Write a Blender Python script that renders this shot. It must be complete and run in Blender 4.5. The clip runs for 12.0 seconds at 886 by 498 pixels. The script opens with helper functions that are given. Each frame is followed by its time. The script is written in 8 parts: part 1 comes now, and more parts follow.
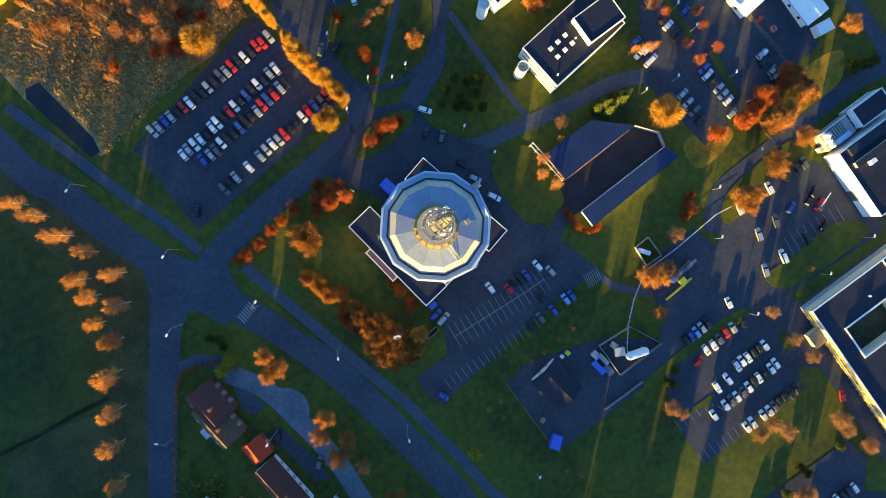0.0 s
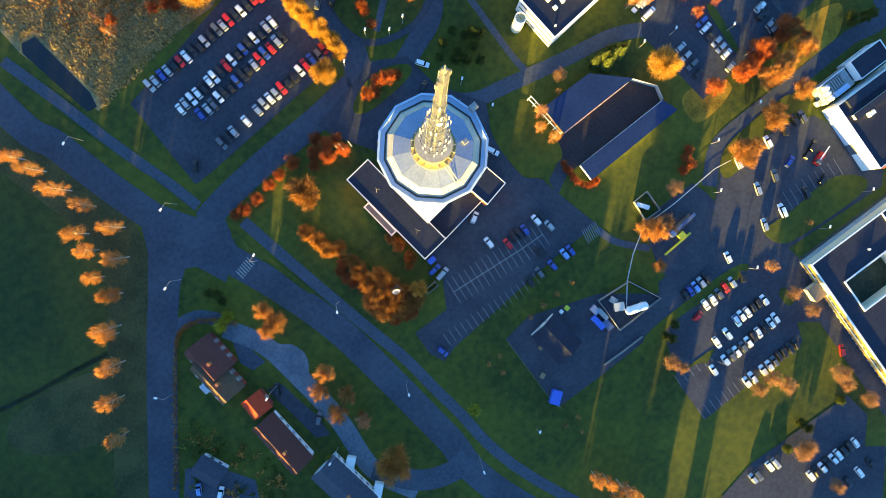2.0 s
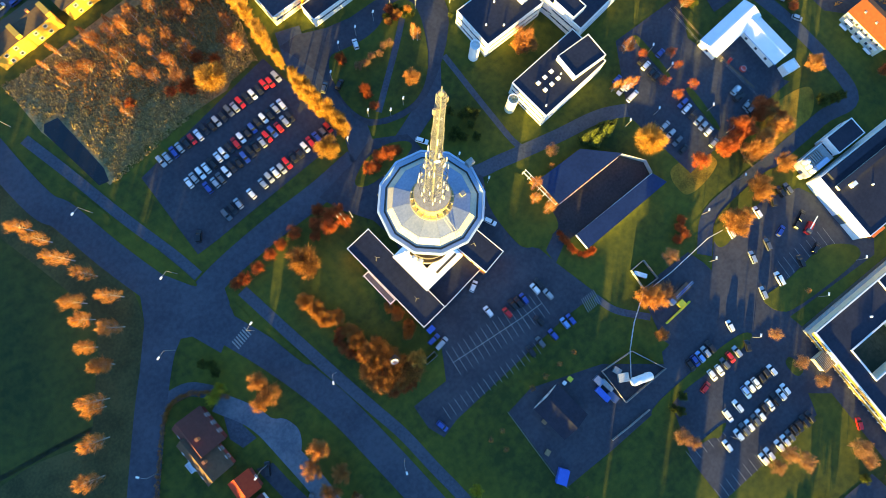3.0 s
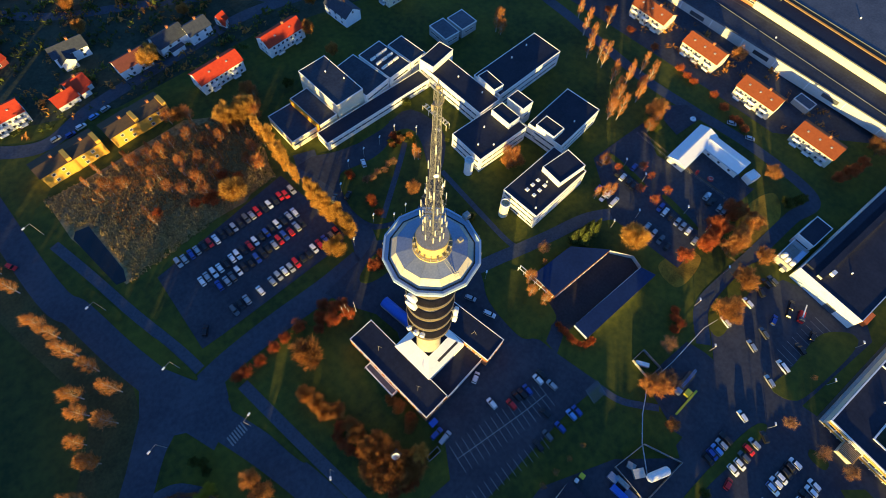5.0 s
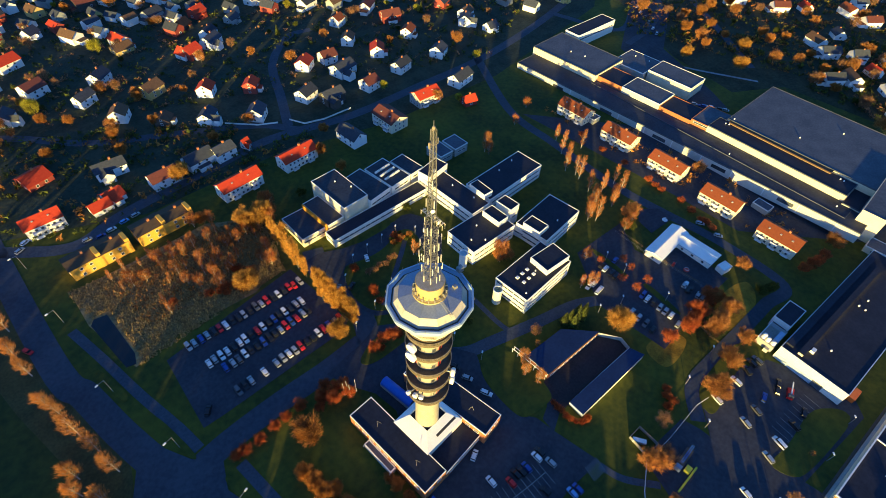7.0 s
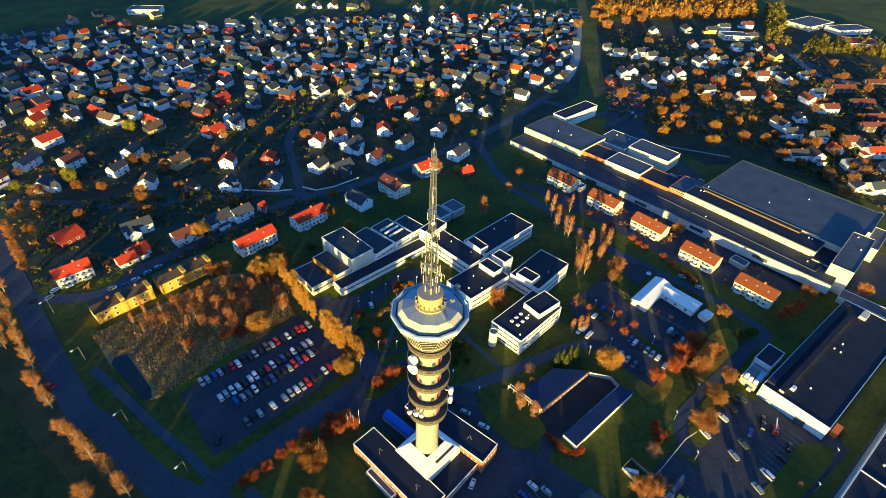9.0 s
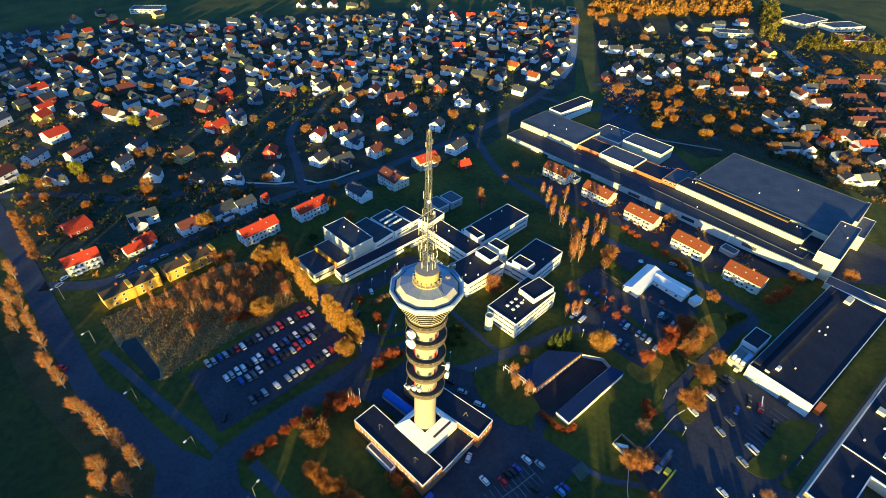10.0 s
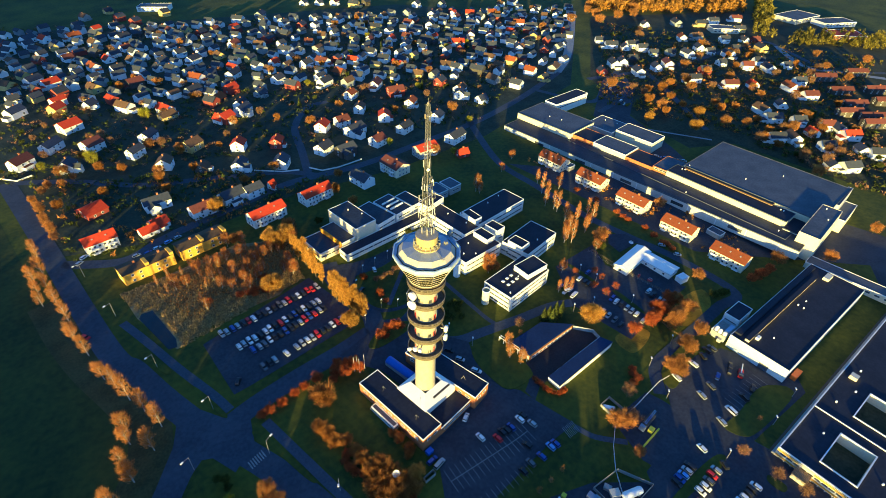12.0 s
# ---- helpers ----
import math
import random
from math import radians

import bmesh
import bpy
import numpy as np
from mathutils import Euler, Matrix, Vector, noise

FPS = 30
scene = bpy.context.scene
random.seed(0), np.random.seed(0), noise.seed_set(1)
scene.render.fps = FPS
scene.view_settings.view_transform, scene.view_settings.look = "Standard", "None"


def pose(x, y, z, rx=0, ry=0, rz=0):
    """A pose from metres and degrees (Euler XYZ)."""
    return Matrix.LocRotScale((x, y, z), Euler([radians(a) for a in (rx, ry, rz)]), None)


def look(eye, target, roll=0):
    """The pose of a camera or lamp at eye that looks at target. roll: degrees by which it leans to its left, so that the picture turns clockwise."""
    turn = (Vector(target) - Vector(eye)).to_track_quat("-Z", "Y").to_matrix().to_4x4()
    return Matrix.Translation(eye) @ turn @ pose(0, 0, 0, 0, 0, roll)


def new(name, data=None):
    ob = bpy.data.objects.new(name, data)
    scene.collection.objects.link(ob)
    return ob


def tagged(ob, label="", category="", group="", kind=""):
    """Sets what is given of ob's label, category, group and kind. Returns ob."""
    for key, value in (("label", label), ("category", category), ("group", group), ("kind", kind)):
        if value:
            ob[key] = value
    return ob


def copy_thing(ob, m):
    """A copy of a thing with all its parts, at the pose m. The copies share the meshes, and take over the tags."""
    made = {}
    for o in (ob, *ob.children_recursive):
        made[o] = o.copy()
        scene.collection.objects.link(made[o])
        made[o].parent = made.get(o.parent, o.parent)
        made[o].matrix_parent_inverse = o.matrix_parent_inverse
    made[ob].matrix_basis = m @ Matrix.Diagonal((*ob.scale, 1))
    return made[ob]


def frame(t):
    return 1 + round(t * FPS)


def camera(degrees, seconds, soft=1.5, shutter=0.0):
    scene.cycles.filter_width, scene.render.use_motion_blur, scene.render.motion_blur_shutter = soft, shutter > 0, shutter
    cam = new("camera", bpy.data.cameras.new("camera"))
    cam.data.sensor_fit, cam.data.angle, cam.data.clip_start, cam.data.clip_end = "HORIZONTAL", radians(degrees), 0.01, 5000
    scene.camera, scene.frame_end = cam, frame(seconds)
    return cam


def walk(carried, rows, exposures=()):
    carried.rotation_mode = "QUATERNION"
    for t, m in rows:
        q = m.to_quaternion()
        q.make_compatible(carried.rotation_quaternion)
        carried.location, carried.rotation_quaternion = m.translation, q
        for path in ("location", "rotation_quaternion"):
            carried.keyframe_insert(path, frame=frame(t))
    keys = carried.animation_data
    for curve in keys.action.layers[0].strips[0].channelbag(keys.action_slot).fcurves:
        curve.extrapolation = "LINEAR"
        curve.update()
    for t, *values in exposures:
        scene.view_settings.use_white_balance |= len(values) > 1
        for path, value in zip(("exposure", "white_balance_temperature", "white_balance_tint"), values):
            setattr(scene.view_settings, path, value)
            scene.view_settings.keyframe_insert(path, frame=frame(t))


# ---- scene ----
cam = camera(80.16, 12.0, soft=0.45)
PATH = [
    (0, -3.63, 0.18, 177.6, -1.247, -2.445, -38.072),
    (0.5, -5.62, -2.2, 177.62, -1.169, -2.493, -38.325),
    (1, -7.28, -4.71, 177.67, -1.329, -2.456, -38.37),
    (1.5, -9.6, -7.87, 177.71, -1.419, -2.457, -38.338),
    (2, -12.67, -11.91, 177.66, -1.312, -2.479, -38.442),
    (2.5, -15.59, -15.68, 177.52, 2.166, -2.532, -38.524),
    (3, -18.16, -19.05, 177.79, 9.059, -2.511, -38.757),
    (3.5, -20.78, -22.85, 178.35, 15.921, -2.402, -39.024),
    (3.7, -22.44, -24.75, 178.49, 18.863, -2.407, -38.95),
    (5.3, -37.27, -42.68, 176.84, 27.21, -2.014, -39.904),
    (5.5, -38.93, -44.6, 176.79, 27.22, -1.999, -39.978),
    (6, -42.85, -49.52, 176.87, 29.337, -1.939, -40.164),
    (6.5, -46.82, -54.4, 177.17, 35.14, -1.889, -40.278),
    (7, -51.09, -59.69, 177.51, 42.349, -1.866, -40.456),
    (7.2, -52.78, -61.79, 177.55, 45.198, -1.866, -40.501),
    (8.8, -66.87, -78.4, 177.22, 52.045, -1.91, -40.413),
    (9, -68.05, -80.15, 177.22, 52.056, -1.876, -40.42),
    (9.5, -70.44, -84.36, 177.54, 51.996, -1.749, -40.437),
    (10, -73.66, -88.6, 177.35, 52.108, -1.733, -40.514),
    (10.5, -76.86, -92.6, 177.54, 52.065, -1.716, -40.607),
    (11, -79.8, -96.61, 177.72, 52.048, -1.645, -40.592),
    (11.5, -82.57, -99.9, 177.97, 52.074, -1.645, -40.536),
    (12, -84.47, -102.45, 177.93, 52.128, -1.583, -40.521),
]
EXPOSURE = [(0.0, 3.03, 7500, 13), (1.0, 3.18, 7560, 12), (1.5, 3.3, 7600, 11), (2.0, 3.54, 7650, 10), (2.5, 3.67, 7650, 10), (3.0, 3.42, 7400, 11), (3.6, 3.17, 7200, 12), (5.4, 2.08, 6250, 22), (7.2, 2.1, 6150, 19), (9.0, 2.18, 6020, 13), (12.0, 2.3, 5980, 11)]
walk(cam, [(t, pose(*row)) for t, *row in PATH], EXPOSURE)

# ---- light ----
SUN_AZ, SUN_EL = (-0.76, -0.65), 3.9          # towards the sun on plan, degrees up
world = bpy.data.worlds.new("sky")
scene.world = world
world.use_nodes = True
wn = world.node_tree
sky = wn.nodes.new("ShaderNodeTexSky")
sky.sky_type, sky.sun_disc = "NISHITA", False
sky.sun_elevation = radians(SUN_EL)
sky.dust_density, sky.ozone_density, sky.air_density = 0.4, 4.6, 1.0
sky.sun_rotation = math.atan2(SUN_AZ[0], SUN_AZ[1])
wn.links.new(sky.outputs[0], wn.nodes["Background"].inputs[0])
wn.nodes["Background"].inputs[1].default_value = 0.125
sun = new("sun", bpy.data.lights.new("sun", "SUN"))
sun.data.energy, sun.data.angle, sun.data.color = 3.35, radians(0.6), (1.0, 0.74, 0.18)
el = radians(SUN_EL)
sun.matrix_world = look((0, 0, 300), Vector((0, 0, 300)) - Vector((SUN_AZ[0] * math.cos(el), SUN_AZ[1] * math.cos(el), math.sin(el))))


# ---- materials ----
def surf(name, a, b, scale=1.0, rough=0.8, bump=0.0, metal=0.0, big=0.0, rnd=0.0, spec=0.3, fine=8.0, isle=0.0, relief=0.0, thin=0.0):
    """Two colours mixed by noise at two scales, with relief; rnd varies the brightness from object to object; relief: the scale of the bumps; thin: the share of light let through."""
    m = bpy.data.materials.new(name)
    m.use_nodes = True
    n, l = m.node_tree.nodes, m.node_tree.links
    p = n["Principled BSDF"]
    p.inputs["Roughness"].default_value = rough
    p.inputs["Metallic"].default_value = metal
    p.inputs["Specular IOR Level"].default_value = spec
    g = n.new("ShaderNodeNewGeometry")
    t1 = n.new("ShaderNodeTexNoise")
    t1.inputs["Scale"].default_value, t1.inputs["Detail"].default_value = scale, 3
    l.new(g.outputs["Position"], t1.inputs["Vector"])
    t2 = n.new("ShaderNodeTexNoise")
    t2.inputs["Scale"].default_value, t2.inputs["Detail"].default_value = scale * fine, 4
    l.new(g.outputs["Position"], t2.inputs["Vector"])
    add = n.new("ShaderNodeMath")
    add.operation = "MULTIPLY_ADD"
    add.inputs[1].default_value = 0.6
    l.new(t2.outputs["Fac"], add.inputs[0])
    half = n.new("ShaderNodeMath")
    half.operation = "MULTIPLY"
    half.inputs[1].default_value = 0.4 + big
    l.new(t1.outputs["Fac"], half.inputs[0])
    l.new(half.outputs[0], add.inputs[2])
    ramp = n.new("ShaderNodeMapRange")
    ramp.inputs["From Min"].default_value, ramp.inputs["From Max"].default_value = 0.34 + big * 0.45, 0.66 + big * 0.55
    l.new(add.outputs[0], ramp.inputs["Value"])
    mix = n.new("ShaderNodeMix")
    mix.data_type = "RGBA"
    mix.inputs["A"].default_value, mix.inputs["B"].default_value = (*a, 1), (*b, 1)
    l.new(ramp.outputs[0], mix.inputs["Factor"])
    out = mix.outputs["Result"]
    if rnd:
        oi = n.new("ShaderNodeObjectInfo")
        mr = n.new("ShaderNodeMapRange")
        mr.inputs["To Min"].default_value, mr.inputs["To Max"].default_value = 1 - rnd, 1 + rnd
        l.new(oi.outputs["Random"], mr.inputs["Value"])
        hsv = n.new("ShaderNodeHueSaturation")
        l.new(mr.outputs[0], hsv.inputs["Value"])
        l.new(out, hsv.inputs["Color"])
        out = hsv.outputs[0]
    if isle:
        mi = n.new("ShaderNodeMapRange")
        mi.inputs["To Min"].default_value, mi.inputs["To Max"].default_value = 1 - isle, 1 + isle
        l.new(g.outputs["Random Per Island"], mi.inputs["Value"])
        hs = n.new("ShaderNodeHueSaturation")
        l.new(mi.outputs[0], hs.inputs["Value"])
        l.new(out, hs.inputs["Color"])
        out = hs.outputs[0]
    l.new(out, p.inputs["Base Color"])
    if bump:
        bp = n.new("ShaderNodeBump")
        bp.inputs["Strength"].default_value, bp.inputs["Distance"].default_value = 0.7, bump
        t3 = t2
        if relief:
            t3 = n.new("ShaderNodeTexNoise")
            t3.inputs["Scale"].default_value, t3.inputs["Detail"].default_value = relief, 2
            l.new(g.outputs["Position"], t3.inputs["Vector"])
        l.new(t3.outputs["Fac"], bp.inputs["Height"])
        l.new(bp.outputs[0], p.inputs["Normal"])
    if thin:
        tr, both = n.new("ShaderNodeBsdfTranslucent"), n.new("ShaderNodeMixShader")
        l.new(out, tr.inputs["Color"])
        both.inputs[0].default_value = thin
        l.new(p.outputs[0], both.inputs[1])
        l.new(tr.outputs[0], both.inputs[2])
        l.new(both.outputs[0], n["Material Output"].inputs["Surface"])
    return m


GRASS = surf("grass", (0.028, 0.044, 0.0075), (0.098, 0.102, 0.011), 0.03, 0.95, 0.09, big=0.5, fine=14, relief=4.5)
GARDEN = surf("garden_ground", (0.017, 0.03, 0.017), (0.05, 0.06, 0.036), 0.09, 0.95, 0.3, big=0.4)
FIELD = surf("rough_field", (0.09, 0.065, 0.03), (0.34, 0.24, 0.1), 0.12, 0.95, 0.25, fine=7, relief=1.6)
ASPHALT = surf("asphalt", (0.034, 0.043, 0.06), (0.062, 0.073, 0.093), 0.06, 0.85, 0.01, big=0.3, fine=12)
LOT = surf("asphalt_lot", (0.029, 0.033, 0.045), (0.053, 0.057, 0.07), 0.1, 0.88, 0.01, big=0.3)
PATHM = surf("path_asphalt", (0.04, 0.051, 0.07), (0.072, 0.086, 0.108), 0.15, 0.9, 0.01)
DRIVEM = surf("pale_worn_drive", (0.075, 0.098, 0.125), (0.135, 0.16, 0.185), 0.12, 0.85, 0.01, big=0.3)
KERB = surf("kerb_stone", (0.2, 0.2, 0.19), (0.3, 0.29, 0.27), 1.5, 0.85)
LINE = surf("road_paint", (0.12, 0.12, 0.12), (0.34, 0.34, 0.32), 1.2, 0.7)
WATER = surf("pond_water", (0.008, 0.01, 0.012), (0.014, 0.016, 0.018), 0.3, 0.12, spec=0.5)
WHITE = surf("white_render", (0.68, 0.67, 0.63), (0.82, 0.81, 0.78), 0.25, 0.8)
CREAM = surf("cream_render", (0.62, 0.56, 0.42), (0.74, 0.68, 0.52), 0.25, 0.8)
YELLOW = surf("yellow_render", (0.58, 0.31, 0.04), (0.7, 0.4, 0.065), 0.25, 0.8)
GREY = surf("grey_render", (0.3, 0.31, 0.31), (0.4, 0.41, 0.4), 0.25, 0.8)
BRICK = surf("brick_wall", (0.36, 0.12, 0.045), (0.48, 0.18, 0.075), 0.6, 0.85)
PANELWALL = surf("weathered_wall_panel", (0.48, 0.48, 0.46), (0.62, 0.61, 0.57), 0.3, 0.8)
CONCRETE = surf("concrete", (0.42, 0.4, 0.35), (0.56, 0.53, 0.46), 0.3, 0.85, 0.01)
NAVYROOF = surf("navy_sheet_roof", (0.005, 0.022, 0.072), (0.01, 0.034, 0.098), 0.12, 0.85, 0.005, big=0.3)
COURTM = surf("dark_court_paving", (0.022, 0.019, 0.022), (0.045, 0.038, 0.038), 0.15, 0.9, 0.01)
ROOFFELT = surf("roof_felt", (0.011, 0.014, 0.027), (0.021, 0.025, 0.042), 0.12, 0.8, 0.01, big=0.3)
ROOFSLATE = surf("slate_blue_felt", (0.024, 0.03, 0.043), (0.046, 0.055, 0.072), 0.12, 0.8, 0.01, big=0.3)
ROOFGREY = surf("roof_grey", (0.058, 0.07, 0.092), (0.098, 0.112, 0.138), 0.12, 0.8, 0.01, big=0.3)
MEMBRANE = surf("white_membrane", (0.78, 0.78, 0.76), (0.88, 0.88, 0.86), 0.3, 0.6)
TRIM = surf("white_metal_trim", (0.66, 0.67, 0.68), (0.8, 0.8, 0.8), 0.6, 0.5)
STEEL = surf("galvanised_steel", (0.24, 0.235, 0.22), (0.38, 0.37, 0.35), 1.0, 0.45, metal=0.4)
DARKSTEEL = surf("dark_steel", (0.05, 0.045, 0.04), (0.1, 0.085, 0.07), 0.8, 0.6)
SHAFTM = surf("weathered_shaft_concrete", (0.29, 0.26, 0.2), (0.4, 0.365, 0.28), 0.35, 0.85, 0.01)
GALLERYM = surf("gallery_cladding", (0.08, 0.066, 0.045), (0.15, 0.122, 0.085), 0.8, 0.75)
ROOFPANEL = surf("roof_panel", (0.2, 0.25, 0.34), (0.28, 0.33, 0.42), 0.3, 0.36, metal=0.3, rnd=0.08)
TERRACEROOF = surf("dark_brown_roof", (0.06, 0.04, 0.024), (0.1, 0.066, 0.038), 0.9, 0.85, 0.02)
ORANGEPANEL = surf("orange_panel", (0.6, 0.26, 0.02), (0.7, 0.32, 0.03), 0.6, 0.6)
RINGM = surf("pale_blue_coping", (0.28, 0.4, 0.55), (0.36, 0.48, 0.62), 0.5, 0.45)
OCHRE = surf("ochre_concrete", (0.36, 0.27, 0.11), (0.48, 0.37, 0.17), 0.5, 0.8)
FACET = surf("cream_roof_facet", (0.4, 0.37, 0.3), (0.5, 0.46, 0.38), 0.3, 0.5, rnd=0.08)
MASTM = surf("weathered_mast_steel", (0.08, 0.08, 0.078), (0.21, 0.21, 0.2), 0.8, 0.6)
RAILM = surf("brown_rail_steel", (0.2, 0.17, 0.12), (0.32, 0.27, 0.2), 0.8, 0.6)
GLASS = surf("window_glass", (0.04, 0.047, 0.058), (0.09, 0.1, 0.115), 0.5, 0.08, spec=0.6, rnd=0.3)
CONEGLASS = surf("bronze_tinted_glass", (0.018, 0.017, 0.012), (0.05, 0.046, 0.03), 0.5, 0.1, spec=0.35, rnd=0.4)
CARGLASS = surf("car_glass", (0.008, 0.009, 0.012), (0.016, 0.018, 0.022), 0.5, 0.25, spec=0.25)
RED = surf("red_roof_tile", (0.4, 0.03, 0.01), (0.52, 0.055, 0.016), 0.9, 0.8, 0.02, rnd=0.15)
ORANGE = surf("orange_roof_tile", (0.19, 0.046, 0.013), (0.28, 0.072, 0.02), 0.9, 0.8, 0.02, rnd=0.15)
BROWNROOF = surf("brown_roof_tile", (0.08, 0.045, 0.025), (0.14, 0.08, 0.045), 0.9, 0.8, 0.02, rnd=0.2)
DARKROOF = surf("dark_roof_tile", (0.024, 0.031, 0.046), (0.055, 0.064, 0.084), 0.9, 0.8, 0.02, rnd=0.3)
MAROON = surf("maroon_roof_tile", (0.1, 0.03, 0.022), (0.15, 0.045, 0.035), 0.9, 0.8, 0.02, rnd=0.2)
WOODWHITE = surf("white_weatherboard", (0.7, 0.71, 0.73), (0.84, 0.84, 0.84), 0.5, 0.75, rnd=0.1)
WOODRED = surf("red_weatherboard", (0.22, 0.04, 0.03), (0.3, 0.06, 0.045), 0.5, 0.8, rnd=0.15)
WOODYEL = surf("ochre_weatherboard", (0.5, 0.36, 0.13), (0.6, 0.45, 0.18), 0.5, 0.8, rnd=0.15)
WOODGREY = surf("grey_weatherboard", (0.22, 0.25, 0.27), (0.32, 0.34, 0.35), 0.5, 0.8, rnd=0.2)
WOODDARK = surf("dark_weatherboard", (0.05, 0.045, 0.04), (0.09, 0.08, 0.07), 0.5, 0.8, rnd=0.2)
BARK = surf("bark", (0.07, 0.055, 0.04), (0.16, 0.13, 0.1), 2.0, 0.9)
BIRCHBARK = surf("birch_bark", (0.3, 0.27, 0.23), (0.5, 0.46, 0.4), 2.0, 0.85)
RUBBER = surf("tyre_rubber", (0.015, 0.015, 0.015), (0.03, 0.03, 0.03), 3, 0.8)
BLUEM = surf("blue_sheet_metal", (0.02, 0.1, 0.45), (0.03, 0.14, 0.55), 0.8, 0.5)
LAMPWHITE = surf("lamp_enamel", (0.75, 0.75, 0.73), (0.85, 0.85, 0.83), 1.0, 0.4)
YPAINT = surf("yellow_paint", (0.6, 0.5, 0.03), (0.7, 0.6, 0.06), 1.0, 0.5)
PLAYRED = surf("red_play_plastic", (0.5, 0.03, 0.02), (0.6, 0.05, 0.03), 0.6, 0.45)
RPAINT = surf("red_paint", (0.5, 0.02, 0.02), (0.6, 0.04, 0.03), 1.0, 0.4)
HEDGEW = surf("timber_fence", (0.2, 0.13, 0.07), (0.3, 0.2, 0.11), 1.0, 0.85)
LEAF = {key: surf(nm, tuple(0.5 * v for v in a), tuple(1.12 * v for v in b), 1.0, 0.9, rnd=rn, isle=0.55, thin=0.35) for key, nm, a, b, rn in (
    ("gold", "gold_twigs", (0.46, 0.22, 0.04), (0.66, 0.36, 0.075), 0.15),
    ("tan", "tan_twigs", (0.26, 0.13, 0.06), (0.42, 0.22, 0.11), 0.15),
    ("orange", "orange_twigs", (0.4, 0.166, 0.046), (0.58, 0.262, 0.077), 0.18),
    ("wood", "woodland_twigs", (0.34, 0.15, 0.025), (0.52, 0.26, 0.05), 0.0),
    ("olive", "olive_leaves", (0.13, 0.115, 0.015), (0.26, 0.21, 0.03), 0.0),
    ("slim", "copper_twigs", (0.38, 0.13, 0.035), (0.55, 0.22, 0.06), 0.2),
    ("rusty", "rust_brown_twigs", (0.36, 0.12, 0.035), (0.52, 0.2, 0.06), 0.25),
    ("red", "russet_twigs", (0.42, 0.085, 0.025), (0.58, 0.16, 0.045), 0.15),
    ("brown", "brown_twigs", (0.37, 0.14, 0.033), (0.55, 0.245, 0.06), 0.15),
    ("green", "evergreen_needles", (0.03, 0.055, 0.012), (0.13, 0.15, 0.025), 0.2),
    ("lime", "yellow_green_leaves", (0.27, 0.26, 0.02), (0.46, 0.42, 0.04), 0.15))}
PAINT = {k: surf("car_paint_" + n, a, b, 1.0, 0.3, metal=mt, spec=0.5) for k, n, a, b, mt in (
    ("w", "white", (0.72, 0.72, 0.72), (0.8, 0.8, 0.8), 0), ("s", "silver", (0.36, 0.38, 0.4), (0.45, 0.47, 0.48), 0.3),
    ("k", "black", (0.012, 0.013, 0.015), (0.025, 0.026, 0.03), 0), ("g", "grey", (0.09, 0.1, 0.11), (0.14, 0.15, 0.16), 0.2),
    ("r", "red", (0.5, 0.015, 0.02), (0.6, 0.03, 0.03), 0), ("b", "blue", (0.02, 0.06, 0.25), (0.04, 0.1, 0.36), 0.1),
    ("c", "light blue", (0.12, 0.3, 0.6), (0.16, 0.36, 0.7), 0.1))}
CAR_WORD = {"w": "white", "s": "silver", "k": "black", "g": "dark grey", "r": "red", "b": "dark blue", "c": "light blue"}

# ---- geometry helpers ----
STEP = 10.0


def ground(x, y):
    """Height of the land: it falls gently towards -y, in straight facets of ten metres."""
    def f(v):
        return -1.2 + 3.2 * math.tanh((v + 10) / 70)
    k = math.floor(y / STEP)
    u = y / STEP - k
    return f(k * STEP) * (1 - u) + f((k + 1) * STEP) * u


def mesh_object(name, bm, material, parent=None, label=""):
    me = bpy.data.meshes.new(name)
    bm.to_mesh(me)
    bm.free()
    for m in material if isinstance(material, (list, tuple)) else [material]:
        me.materials.append(m)
    ob = new(name, me)
    ob.parent = parent
    if label:
        ob["label"] = label
    return ob


def part(name, bm, material, parent, label=""):
    return mesh_object(name, bm, material, parent, label)


def shared(name, mesh, parent, m=None, label=""):
    """Another object on a mesh that is there already."""
    ob = new(name, mesh)
    ob.parent = parent
    if m is not None:
        ob.matrix_basis = m
    if label:
        ob["label"] = label
    return ob


def thing(name, x, y, turn=0.0, label="", category="", group="", kind="", z=0.0):
    e = new(name)
    e.matrix_world = pose(x, y, ground(x, y) + z, 0, 0, turn)
    return tagged(e, label, category, group, kind)


def add_box(bm, x0, x1, y0, y1, z0, z1, mi=0, taper=0.0):
    t = taper
    vs = [bm.verts.new(p) for p in ((x0, y0, z0), (x1, y0, z0), (x1, y1, z0), (x0, y1, z0),
                                    (x0 + t, y0 + t, z1), (x1 - t, y0 + t, z1), (x1 - t, y1 - t, z1), (x0 + t, y1 - t, z1))]
    for f in ((3, 2, 1, 0), (4, 5, 6, 7), (0, 1, 5, 4), (1, 2, 6, 5), (2, 3, 7, 6), (3, 0, 4, 7)):
        bm.faces.new([vs[i] for i in f]).material_index = mi
    return vs


def box(x0, x1, y0, y1, z0, z1, taper=0.0):
    bm = bmesh.new()
    add_box(bm, x0, x1, y0, y1, z0, z1, 0, taper)
    return bm


